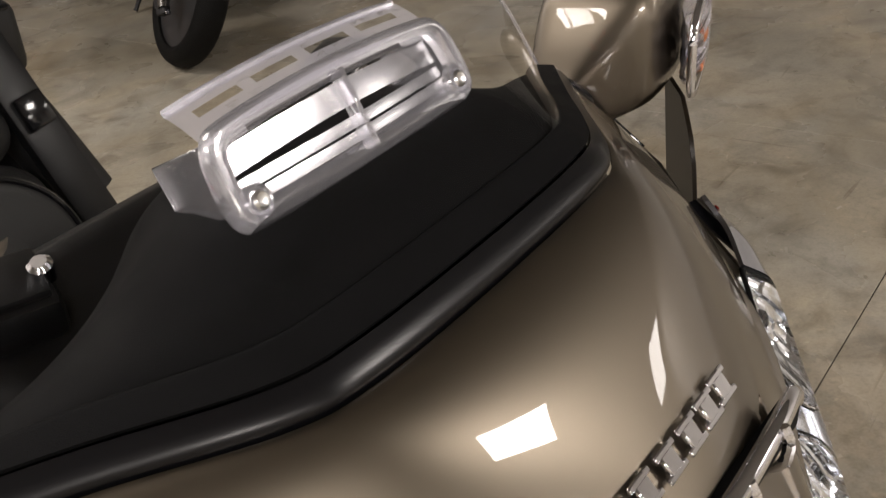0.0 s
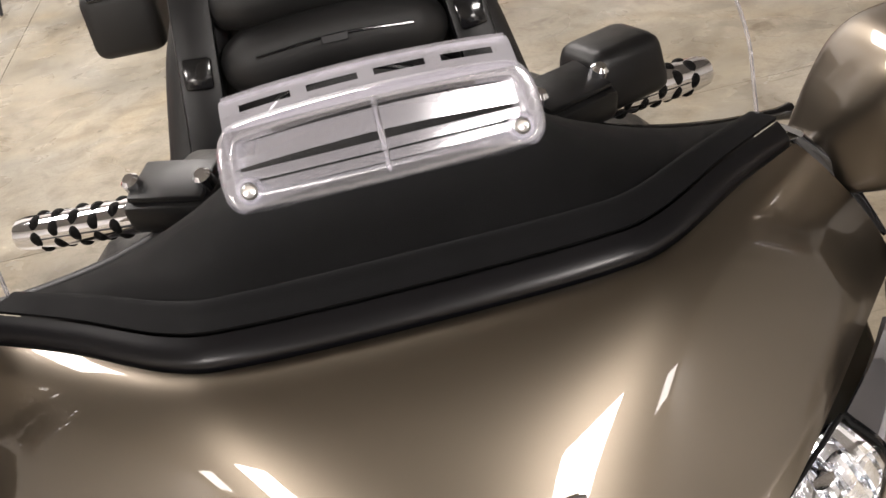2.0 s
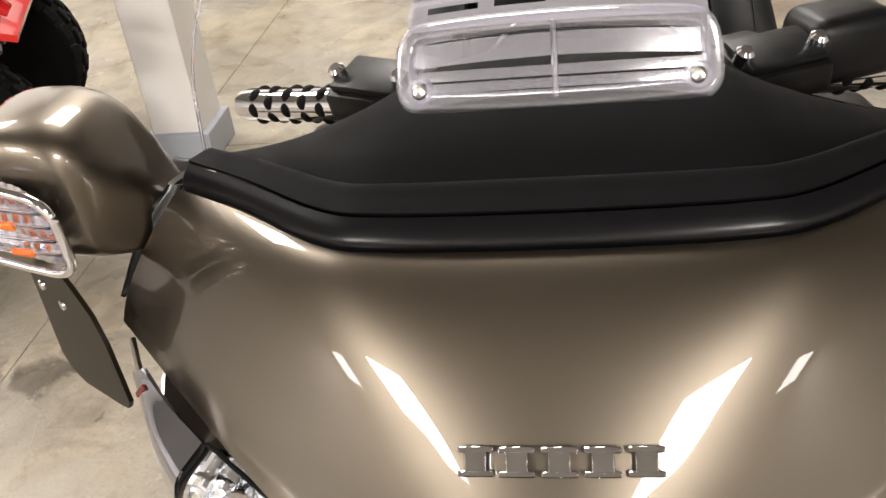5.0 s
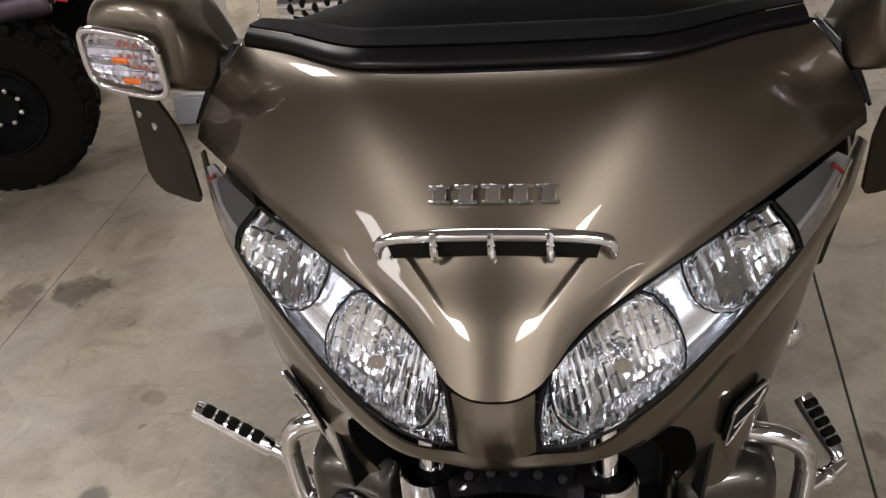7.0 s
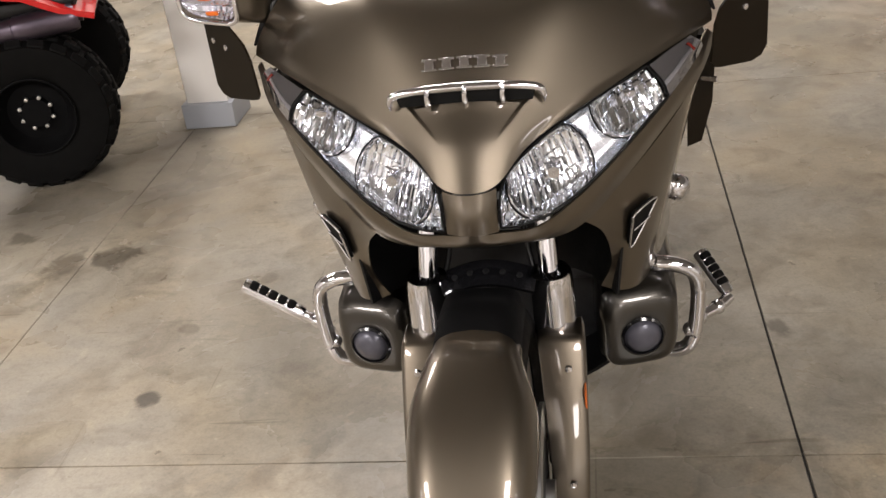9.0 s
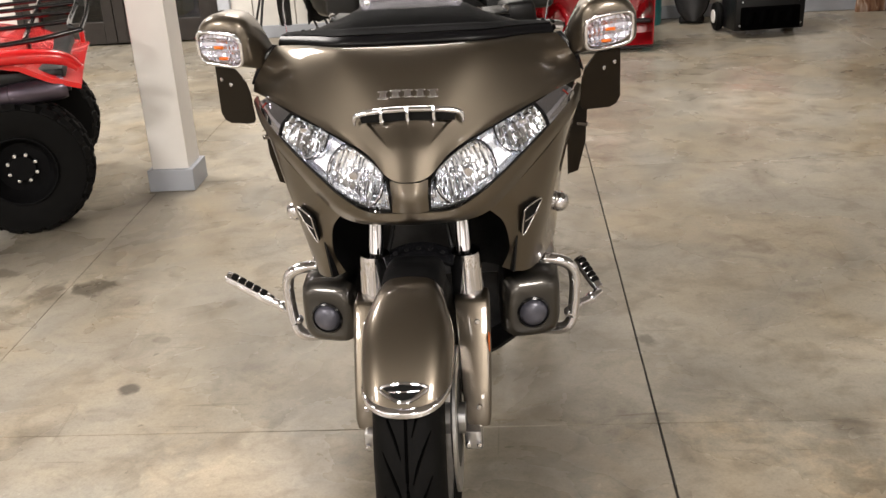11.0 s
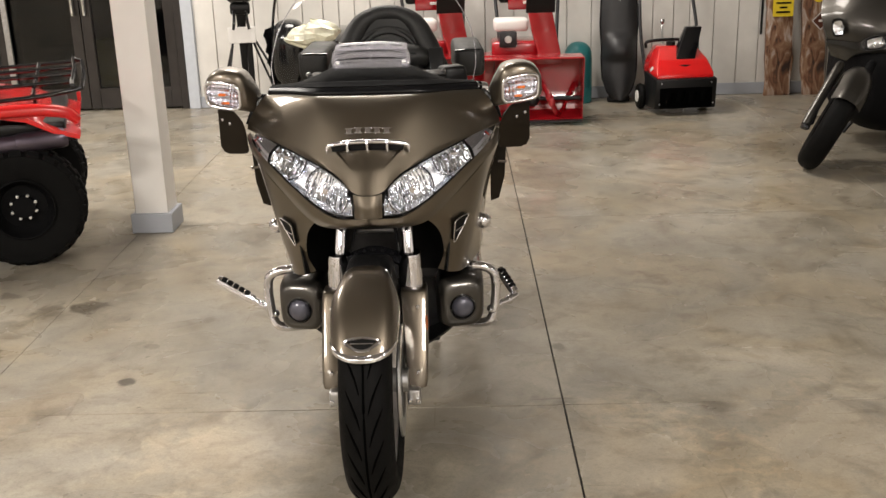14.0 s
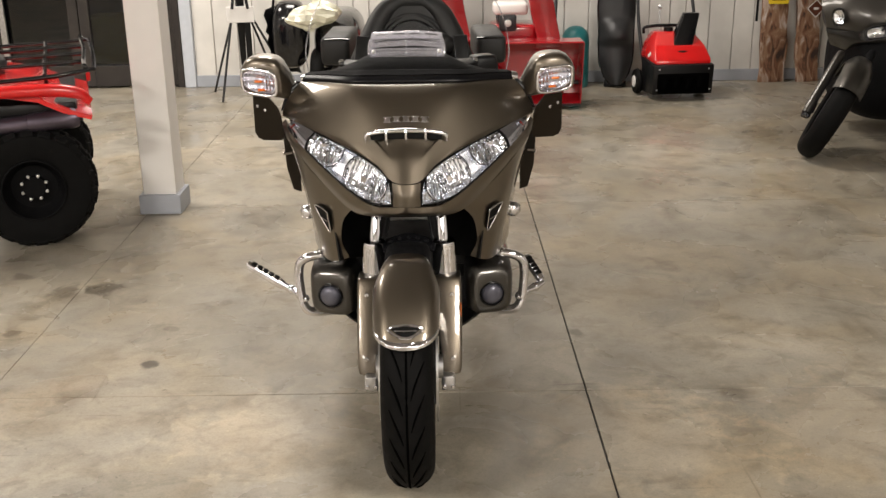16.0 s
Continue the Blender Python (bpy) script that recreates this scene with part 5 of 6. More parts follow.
# handlebars
for sx in (-1, 1):
    mk = (lambda b: b) if sx > 0 else mirrored
    hb = part("handlebar", mk(tube([(0.08, 0.60, 0.96), (0.14, 0.565, 1.0), (0.185, 0.57, 1.015), (0.25, 0.602, 1.003), (0.315, 0.637, 0.989)], 0.0115, 12, 6)), CHROME, bike, "chrome handlebar with a ribbed grip")
    a, c = Vector((0.205, 0.578, 1.010)), Vector((0.322, 0.640, 0.988))
    part("grip", mk(tube([a, a.lerp(c, 0.03), a.lerp(c, 0.95), c], [0.013, 0.0162, 0.0162, 0.011], 18, 4)), CHROME, hb, "chrome grip")
    ax = (c - a).normalized()
    for k in range(5):
        for j in range(6):
            ang = 2 * math.pi * (j + 0.5 * (k % 2)) / 6
            s1 = ax.cross(Vector((0, 0, 1))).normalized()
            s2 = s1.cross(ax)
            p = a.lerp(c, 0.14 + 0.17 * k) + (s1 * math.cos(ang) + s2 * math.sin(ang)) * 0.0105
            b = bmesh.new()
            bmesh.ops.create_uvsphere(b, u_segments=10, v_segments=8, radius=0.0084)
            b.transform(Matrix.Translation(p))
            part("grip_pad", mk(b), RUBBER, hb)
    box = rbox(0.078, 0.055, 0.030, 0.007, 2, at=(0.165, 0.548, 1.030), turn=(12, 0, 24))
    mc = part("reservoir", mk(box), BLACK_PLASTIC, bike, "black brake fluid reservoir")
    lid = rbox(0.068, 0.048, 0.007, 0.003, 2, at=(0.165, 0.546, 1.048), turn=(12, 0, 24))
    part("lid", mk(lid), BLACK_PLASTIC, mc, "black lid")
    for q in ((0.138, 0.525, 1.052), (0.198, 0.552, 1.050), (0.186, 0.578, 1.03)):
        b = lathe([(0, -0.006), (0.008, -0.006), (0.008, 0.006), (0.005, 0.009), (0, 0.009)], 10, pose(*q, 20, 15, 0))
        part("fitting", mk(b), CHROME, mc, "small chrome fitting")
    sw = rbox(0.05, 0.07, 0.06, 0.012, 2, at=(0.150, 0.60, 1.005), turn=(0, 0, 25))
    part("switch_box", mk(sw), BLACK_PLASTIC, bike, "black handlebar switch box")
    lev = tube([(0.185, 0.545, 1.000), (0.24, 0.545, 0.985), (0.31, 0.562, 0.967), (0.37, 0.582, 0.955), (0.388, 0.588, 0.952)], [0.010, 0.0085, 0.007, 0.006, 0.0085], 10, 6)
    part("lever", mk(lev), BLACK_GLOSS if sx > 0 else DARK_METAL, bike, "dark hand lever")
bigbox = rbox(0.086, 0.070, 0.056, 0.013, 3, at=(0.222, 0.592, 1.036), turn=(0, 0, 22), taper=0.85)
part("control_pod", bigbox, BLACK_PLASTIC, bike, "black rounded control pod")

# tank, seat, backrest and arm pockets
def blob(cx, cy, cz, rx, ry, rz, e1=0.7, e2=0.7, nu=40, nv=24):
    def fn(u, v):
        a, b = 2 * math.pi * u, math.pi * (v - 0.5)
        sp = lambda c, e: math.copysign(abs(c) ** e, c)
        return Vector((cx + rx * sp(math.cos(b), e1) * sp(math.cos(a), e2), cy + ry * sp(math.cos(b), e1) * sp(math.sin(a), e2), cz + rz * sp(math.sin(b), e1)))
    return sheet(fn, nu, nv)


part("tank", blob(0, 0.80, 0.74, 0.17, 0.22, 0.135, 0.8, 0.8), BLACK_GLOSS, bike, "black tank top")
part("tank_lid", tube([(0.11 * math.cos(a), 0.80 + 0.13 * math.sin(a), 0.868 - 0.02 * abs(math.sin(a))) for a in [k * math.pi / 8 for k in range(16)]], 0.004, 8, 3, closed=True), BLACK_PLASTIC, bike)
part("dash", rbox(0.40, 0.14, 0.14, 0.03, 3, at=(0, 0.57, 0.95), turn=(35, 0, 0)), BLACK_PLASTIC, bike, "black dash")
part("inner_cowl", rbox(0.56, 0.26, 0.24, 0.04, 3, at=(0, 0.56, 0.84)), BLACK_PLASTIC, bike, "black inner cowl")
seat = part("seat", blob(0, 1.02, 0.72, 0.20, 0.22, 0.10), LEATHER, bike, "black padded seat")
part("pillion_seat", blob(0, 1.28, 0.80, 0.19, 0.20, 0.10), LEATHER, bike, "black padded pillion seat")
# rider's backrest: a domed pad with piping and a winged mark
RB = pose(0, 0.955, 0.80, -12)
arch = [(-0.118, -0.10), (-0.134, -0.02), (-0.137, 0.045), (-0.122, 0.095), (-0.088, 0.130), (-0.045, 0.147), (0, 0.152), (0.045, 0.147), (0.088, 0.130), (0.122, 0.095), (0.137, 0.045), (0.134, -0.02), (0.118, -0.10)]
arch_line = spline([Vector((x, 0, z)) for x, z in arch], 5)
rider_pad = part("rider_backrest", plate([(p.x, p.z) for p in arch_line], 0.065, 0.016, RB @ pose(0, -0.035, 0), 4), LEATHER, bike, "domed black rider backrest with piping")
part("piping", tube([RB @ Vector((p.x * 0.985, -0.029, p.z * 0.985)) for p in arch_line[::2]], 0.0042, 8, 2), BLACK_GLOSS, rider_pad, "black piping")
part("seam", tube([RB @ Vector((x, -0.0365, -0.012)) for x in (-0.125, -0.06, 0, 0.06, 0.125)], 0.0022, 8, 4), BLACK_GLOSS, rider_pad)
mark = material("tan_stitching", (0.10, 0.082, 0.062), 0.6, vary=0.3, vary_scale=120)
part("winged_mark", join(plate([(-0.016, 0.012), (0, 0.017), (0.016, 0.012), (0.012, -0.010), (0, -0.016), (-0.012, -0.010)], 0.002, 0, RB @ pose(0, -0.0372, 0.068)), *[plate([(sx * 0.018, 0.008), (sx * 0.052, 0.013), (sx * 0.046, 0.003), (sx * 0.034, -0.004), (sx * 0.018, -0.005)], 0.002, 0, RB @ pose(0, -0.0372, 0.068)) for sx in (-1, 1)]), mark, rider_pad, "faint tan stitched winged mark")
part("backrest_stay", tube([(0, 0.99, 0.70), (0, 0.985, 0.80)], 0.016, 10, 3), DARK_METAL, bike, "dark backrest stay")
BR = pose(0, 1.045, 0.942, -22)
STITCH = material("brown_stitching", (0.06, 0.045, 0.032), 0.6, vary=0.3, vary_scale=90)
pad = part("backrest", sheet(lambda u, v: BR @ Vector(((u - 0.5) * 0.37 * (1 - 0.25 * v ** 3), 0.055 - 0.02 * math.sin(math.pi * u), -0.14 + 0.375 * v - 0.03 * (abs(u - 0.5) * 2) ** 3 * v)), 20, 20, 0.012), LEATHER, bike, "black quilted backrest with side straps")
part("top_roll", tube([BR @ Vector(p) for p in ((-0.215, 0.03, -0.10), (-0.180, 0.03, 0.03), (-0.138, 0.035, 0.14), (-0.098, 0.04, 0.218), (-0.05, 0.045, 0.252), (0, 0.045, 0.260), (0.05, 0.045, 0.252), (0.098, 0.04, 0.218), (0.138, 0.035, 0.14), (0.180, 0.03, 0.03), (0.215, 0.03, -0.10))], [0.034, 0.040, 0.038, 0.034, 0.030, 0.030, 0.030, 0.034, 0.038, 0.040, 0.034], 18, 8), LEATHER, pad, "rounded black bolster")
for z, r in ((0.092, 0.040), (0.016, 0.044), (-0.070, 0.054)):
    part("padded_roll", tube([BR @ Vector((x, y + r - 0.032, zz)) for x, y, zz in ((-0.135, 0.002, z - 0.008), (-0.10, -0.014, z), (0, -0.022, z + 0.006), (0.10, -0.014, z), (0.135, 0.002, z - 0.008))], [r * 0.6, r, r, r, r * 0.6], 22, 7), LEATHER, pad, "padded black roll")
    part("seam", tube([BR @ Vector(p) for p in ((-0.10, -0.0465, z), (0, -0.0545, z + 0.006), (0.10, -0.0465, z))], 0.0022, 8, 6), BLACK_GLOSS, pad)
part("backrest_emblem", plate([(-0.034, 0.014), (0, 0.018), (0.034, 0.014), (0.012, -0.012), (-0.012, -0.012)], 0.003, 0.001, BR @ pose(0, 0.026, 0.160)), STITCH, pad, "faint brown stitched emblem")
for k, (w, top) in enumerate(((0.094, 0.205), (0.076, 0.184))):
    part("arch_seam", tube([BR @ Vector((w * math.sin(a) * (1.25 - 0.25 * math.cos(a)), 0.030 - 0.004 * k, top - w * 1.5 * (1 - math.cos(a)) * 0.62)) for a in [(q - 6) * 0.25 for q in range(13)]], 0.0045 if k else 0.009, 10, 3), LEATHER if k == 0 else BLACK_GLOSS, pad, "stitched arch of the headrest")
part("label_plate", rbox(0.034, 0.003, 0.010, 0.001, 1, at=tuple(BR @ Vector((0, -0.057, 0.018))), turn=(-22, 0, 0)), DARK_METAL, pad, "small grey label plate with unreadable marks")
for sx in (-1, 1):
    mk = (lambda b: b) if sx > 0 else mirrored
    strap = rbox(0.052, 0.020, 0.26, 0.006, 2, at=(0.178, -0.012, -0.01), turn=(0, -6, 0))
    strap.transform(BR)
    stp = part("side_strap", mk(strap), BLACK_PLASTIC, pad, "black side strap with a buckle")
    for z in (0.014,):
        bk = rbox(0.036, 0.012, 0.040, 0.004, 2, at=(0.176, -0.026, z), turn=(0, -6, 0))
        bk.transform(BR)
        part("buckle", mk(bk), BLACK_GLOSS, pad, "black buckle")
    pk = rbox(0.108, 0.26, 0.104, 0.020, 3, at=(0.277, 1.395, 0.985), turn=(3, 0, 4))
    pocket = part("arm_pocket", mk(pk), LEATHER, bike, "black armrest pocket")
    part("pocket_piping", mk(tube([(0.232, 1.262, 1.022), (0.277, 1.260, 1.024), (0.322, 1.266, 1.022)], 0.004, 8, 5)), BLACK_GLOSS, pocket)
    bag = rbox(0.15, 0.58, 0.32, 0.06, 4, at=(0.255, 1.62, 0.52))
    part("saddlebag", mk(bag), BRONZE, bike, "bronze saddlebag")
    part("side_panel", mk(rbox(0.05, 0.42, 0.22, 0.024, 3, at=(0.185, 1.02, 0.56))), BRONZE, bike, "bronze side panel")
rw = part("rear_wheel", tyre(0.32, 0.18, 0.21, pose(0, 1.69, 0.32) @ to_x), RUBBER, bike, "black rear tyre")
part("rim", lathe([(0, -0.06), (0.215, -0.06), (0.215, 0.06), (0, 0.06)], 32, pose(0, 1.69, 0.32) @ to_x), ALLOY, rw, "alloy rim")
part("centre_stand", join(tube([(-0.14, 1.0, 0.012), (-0.12, 1.0, 0.25)], 0.014, 10, 2), tube([(0.14, 1.0, 0.012), (0.12, 1.0, 0.25)], 0.014, 10, 2)), DARK_METAL, bike, "dark centre stand")

# ---- things in the showroom ----

# red quad bike, broadside
quad = thing("quad_bike", "red quad bike with black knobbly tyres and a black rack", "quad bike")
KNOB = material("knob_rubber", (0.0065, 0.0065, 0.0065), 0.7, ior=1.2, vary=0.3, bump=0.4)
MUFFLER = material("blued_steel", (0.12, 0.10, 0.13), 0.3, 0.8, vary=0.35, vary_scale=6)
for wx, wy, face in ((-1.728, 2.15, 1), (-1.728, 2.92, -1), (-2.93, 2.15, 1), (-2.93, 2.92, -1)):
    m = pose(wx, wy, 0.272, 90 * face)
    w = part("wheel", lathe([(0.13, -0.09), (0.20, -0.105), (0.245, -0.10), (0.262, -0.07), (0.268, 0), (0.262, 0.07), (0.245, 0.10), (0.20, 0.105), (0.13, 0.09)], 56, m, closed=True), RUBBER, quad, "black knobbly tyre")
    part("rim", lathe([(0, 0.055), (0.05, 0.055), (0.055, 0.035), (0.10, 0.03), (0.122, 0.06), (0.132, 0.098), (0.140, 0.10), (0.140, -0.09), (0, -0.09)], 40, m), BLACK_MATT, w, "black steel rim")
    part("rim_ring", tube([m @ Vector((0.136 * math.cos(a), 0.136 * math.sin(a), 0.1)) for a in [k * math.pi / 10 for k in range(20)]], 0.005, 8, 3, closed=True), BLACK_MATT, w)
    for k in range(8):
        a = 2 * math.pi * (k + 0.5) / 8
        part("wheel_nut", lathe([(0, 0), (0.008, 0), (0.007, 0.01), (0, 0.012)], 8, m @ pose(0.056 * math.cos(a), 0.056 * math.sin(a), 0.045)), STEEL, w, "bright wheel nut")
    kn = rbox(0.034, 0.055, 0.024, 0.004, 1)
    me = None
    for k in range(22):
        for row_i, (z, tilt, off) in enumerate(((-0.078, -38, 0.0), (-0.026, 0, 0.5), (0.026, 0, 0.0), (0.078, 38, 0.5))):
            a = 2 * math.pi * (k + off) / 22
            r = 0.272 if abs(tilt) < 1 else 0.258
            mm = m @ pose(0, 0, 0, 0, 0, math.degrees(a)) @ pose(r - 0.006, 0, z, 0, 0, 0) @ pose(0, 0, 0, 0, 90 - tilt, 0)
            if me is None:
                b = kn.copy()
                o = part("knob", b, KNOB, w)
                me = o.data
            else:
                o = new("knob", me)
                o.parent = w
            o.matrix_local = mm
    kn.free()
rf = sheet(lambda u, v: Vector((-2.30 + 0.86 * u, 2.06 + 0.97 * v, 0.66 + 0.085 * math.sin(math.pi * min(1, 0.35 + 0.75 * u)) - (0.07 * max(0, u - 0.75) / 0.25) + 0.02 * math.sin(math.pi * v))), 24, 12, 0.02)
fend = part("rear_fender", rf, RED_PLASTIC, quad, "glossy red rear fender")
part("fender_lip", tube([(-2.30, 2.055, 0.685), (-2.0, 2.05, 0.715), (-1.66, 2.05, 0.72), (-1.50, 2.055, 0.70), (-1.44, 2.06, 0.655)], [0.02, 0.026, 0.03, 0.028, 0.018], 10, 6), RED_PLASTIC, fend, "rolled red fender lip")
part("front_fender", sheet(lambda u, v: Vector((-3.30 + 0.72 * u, 2.06 + 0.97 * v, 0.62 + 0.13 * math.sin(math.pi * min(1, 0.2 + 0.7 * u)) + 0.02 * math.sin(math.pi * v))), 20, 10, 0.02), RED_PLASTIC, quad, "glossy red front fender")
part("body", blob(-2.35, 2.535, 0.58, 0.55, 0.20, 0.17), BLACK_PLASTIC, quad, "black body")
part("saddle", blob(-2.12, 2.535, 0.78, 0.33, 0.16, 0.07), LEATHER, quad, "black saddle")
part("under_fender", rbox(0.72, 0.85, 0.06, 0.02, 2, at=(-1.86, 2.535, 0.625)), BLACK_PLASTIC, quad, "black underside of the fender")
muf = part("muffler", tube([(-2.2, 2.14, 0.545), (-1.9, 2.12, 0.555), (-1.72, 2.11, 0.565), (-1.70, 2.11, 0.566), (-1.53, 2.10, 0.578), (-1.505, 2.10, 0.58)], [0.028, 0.038, 0.040, 0.046, 0.046, 0.036], 18, 5), MUFFLER, quad, "blued steel muffler")
part("tail_pipe", tube([(-1.51, 2.10, 0.58), (-1.485, 2.10, 0.578)], 0.016, 12, 2), DARK_METAL, muf)
rails = [[(-1.92, 2.10, 0.755), (-1.60, 2.09, 0.77), (-1.41, 2.12, 0.79)], [(-1.92, 2.98, 0.80), (-1.5, 2.98, 0.81), (-1.41, 2.95, 0.82)], [(-1.41, 2.12, 0.79), (-1.40, 2.53, 0.80), (-1.41, 2.95, 0.82)], [(-1.90, 2.30, 0.79), (-1.45, 2.30, 0.80)], [(-1.90, 2.53, 0.80), (-1.45, 2.53, 0.805)], [(-1.90, 2.76, 0.80), (-1.45, 2.76, 0.81)], [(-1.62, 2.10, 0.775), (-1.62, 2.98, 0.81)], [(-1.84, 2.10, 0.765), (-1.84, 2.98, 0.805)], [(-1.44, 2.13, 0.79), (-1.45, 2.14, 0.815), (-1.44, 2.55, 0.83), (-1.45, 2.92, 0.84), (-1.43, 2.95, 0.82)]]
rack = part("rack", tube(rails[0], 0.011, 10, 4), BLACK_GLOSS, quad, "black tubular carrier rack")
for r in rails[1:]:
    part("rack_rail", tube(r, 0.010, 10, 4), BLACK_GLOSS, rack)
for x in (-1.85, -1.62):
    for y in (2.2, 2.85):
        part("rack_stay", tube([(x, y, 0.70), (x, y, 0.785)], 0.009, 8, 2), BLACK_GLOSS, rack)
part("tail_lamp", rbox(0.02, 0.09, 0.05, 0.008, 2, at=(-1.435, 2.53, 0.70)), RED_PLASTIC, quad, "red tail lamp")
part("handlebar", tube([(-2.62, 2.2, 0.98), (-2.66, 2.4, 0.97), (-2.72, 2.535, 0.92), (-2.66, 2.67, 0.97), (-2.62, 2.87, 0.98)], 0.012, 10, 6), BLACK_GLOSS, quad, "black handlebar")

quad.matrix_world = pose(-1.772, 2.075, 0, 0, 0, 19) @ pose(1.728, -2.15, 0)

# grey touring motorcycle with its wheel turned
GREY_METAL = material("grey_metallic_paint", (0.062, 0.058, 0.052), 0.36, 0.9, coat=0.5, coat_rough=0.06)
tw = thing("touring_motorcycle", "dark grey touring motorcycle with its front wheel turned", "motorcycle")
wm = pose(2.405, 3.45, 0.285, 0, 26, -22) @ to_x
fw = part("front_wheel", tyre(0.305, 0.130, 0.225, wm, 56), RUBBER, tw, "black tyre, turned and leaning")
part("rim", lathe([(0, -0.03), (0.228, -0.04), (0.228, 0.04), (0, 0.03)], 32, wm), DARK_METAL, fw, "dark rim")
part("fender", sheet(lambda u, v: wm @ Vector(((0.335 + 0.012 * math.sin(math.pi * u) - 0.06 * abs(u * 2 - 1) ** 3) * math.cos(math.radians(118 + 118 * v)), (0.335 - 0.06 * abs(u * 2 - 1) ** 3) * math.sin(math.radians(118 + 118 * v)), (u - 0.5) * 0.17)), 14, 18, 0.004), GREY_METAL, tw, "dark grey front fender")
for off in (-0.093, 0.093):
    # left leg grey, right leg matt black
    leg = part("fork_leg", tube([(2.353 + off, 3.45, 0.285), (2.36 + off, 3.455, 0.30), (2.55 + off, 3.585, 0.56), (2.58 + off, 3.61, 0.60)], [0.020, 0.026, 0.028, 0.020], 16, 3), GREY_METAL if off < 0 else BLACK_MATT, tw, "fork cover, grey on the left leg and black on the right")
    part("axle_clamp", rbox(0.045, 0.05, 0.05, 0.01, 2, at=(2.352 + off, 3.46, 0.268), turn=(-20, 25, 0)), DARK_METAL, leg, "dark axle clamp")
    part("bolt", lathe([(0, 0), (0.009, 0), (0.008, 0.006), (0, 0.008)], 10, pose(2.345 + off, 3.432, 0.262, 90)), CHROME, leg, "bright bolt")
    part("caliper", rbox(0.04, 0.06, 0.09, 0.01, 2, at=(2.40 + off, 3.52, 0.30), turn=(-20, 25, 0)), DARK_METAL, tw, "dark brake caliper")
NOSE2 = [
    [(2.68, 4.06, 1.00), (2.80, 3.92, 1.03), (2.98, 3.84, 1.05), (3.18, 3.88, 1.04), (3.40, 4.03, 1.02)],
    [(2.65, 3.98, 0.88), (2.78, 3.84, 0.90), (2.98, 3.76, 0.92), (3.20, 3.80, 0.91), (3.44, 3.98, 0.88)],
    [(2.67, 3.94, 0.78), (2.80, 3.80, 0.78), (2.98, 3.71, 0.79), (3.21, 3.76, 0.78), (3.45, 3.94, 0.76)],
    [(2.71, 3.98, 0.69), (2.82, 3.84, 0.68), (2.98, 3.76, 0.66), (3.20, 3.80, 0.66), (3.41, 3.96, 0.66)],
    [(2.77, 4.08, 0.63), (2.86, 3.98, 0.60), (2.98, 3.90, 0.58), (3.18, 3.94, 0.58), (3.34, 4.06, 0.60)],
]
part("fairing", skin(patch(NOSE2, 8, 8, full=False), 0.004), GREY_METAL, tw, "dark grey metallic front fairing")
MID2 = [tuple((p + q) / 2 for p, q in zip(a, b)) for a, b in zip(NOSE2[2], NOSE2[3])]
CHIN2 = [[(x + (x - 3.06) * 0.03, y - 0.012, z + dz) for x, y, z in row] for row, dz in ((MID2, 0.0), (NOSE2[3], 0.0), (NOSE2[4], -0.012))]
part("lower_fairing", skin(patch(CHIN2, 8, 8, full=False), 0.004), BLACK_GLOSS, tw, "glossy black lower fairing")
part("fairing_back", blob(3.06, 4.20, 0.86, 0.38, 0.25, 0.26), BLACK_PLASTIC, tw, "black inner fairing")
for lx, ly, lz, w, h, rz in ((2.728, 3.885, 0.800, 0.034, 0.046, -42), (2.935, 3.725, 0.730, 0.112, 0.036, -10)):
    b = loft([[pose(lx, ly - 0.012, lz, 0, -12, rz) @ p for p in superring(0, 0, w * s, h * s, d, e=0.7)] for s, d in ((1.0, 0.012), (0.9, 0.002), (0.5, -0.003), (0.05, -0.004))], cap=False)
    g = part("headlight", b, LENS, tw, "clear headlight")
    g.visible_shadow = False
    b = loft([[pose(lx, ly - 0.004, lz, 0, -12, rz) @ p for p in superring(-0.3 * w * (w > 0.05), 0, min(w, 0.05) * s, h * 0.93 * s, d, 12, e=0.7)] for s, d in ((1.0, 0.006), (0.7, 0.014), (0.3, 0.02), (0.05, 0.022))], cap=False)
    part("reflector", b, BOWL, tw, "bright reflector", smooth=False)
    b = loft([[pose(lx, ly - 0.002, lz, 0, -12, rz) @ p for p in superring(0, 0, w * s, h * 1.1 * s, d, e=0.7)] for s, d in ((1.12, 0.002), (1.11, -0.004), (1.0, -0.004), (0.98, 0.020), (0.05, 0.030))], cap=False)
    part("lamp_surround", b, BLACK_GLOSS, tw, "black lamp surround")
part("small_screen", sheet(lambda u, v: Vector((2.71 + 0.42 * u, 3.84 + 0.10 * v - 0.05 * math.sin(math.pi * u), 1.02 + 0.22 * v)), 12, 6), SCREEN_MAT, tw, "low clear screen").visible_shadow = False
part("lower_body", blob(3.03, 4.11, 0.45, 0.38, 0.42, 0.335, 0.6, 0.6), BLACK_MATT, tw, "black lower body")
part("belly", rbox(0.62, 1.3, 0.12, 0.04, 3, at=(3.05, 4.75, 0.17)), BLACK_PLASTIC, tw, "black belly")
part("rear_body", blob(3.0, 5.0, 0.72, 0.33, 0.62, 0.24), GREY_METAL, tw, "dark grey rear body")
part("lower_lamp", lathe([(0, 0.0), (0.02, -0.002), (0.026, 0.008), (0, 0.01)], 16, pose(2.80, 3.90, 0.31, 90)), FOG, tw, "small round lamp")
part("rear_wheel", tyre(0.32, 0.18, 0.2, pose(3.0, 5.3, 0.32) @ to_x), RUBBER, tw, "black rear tyre")
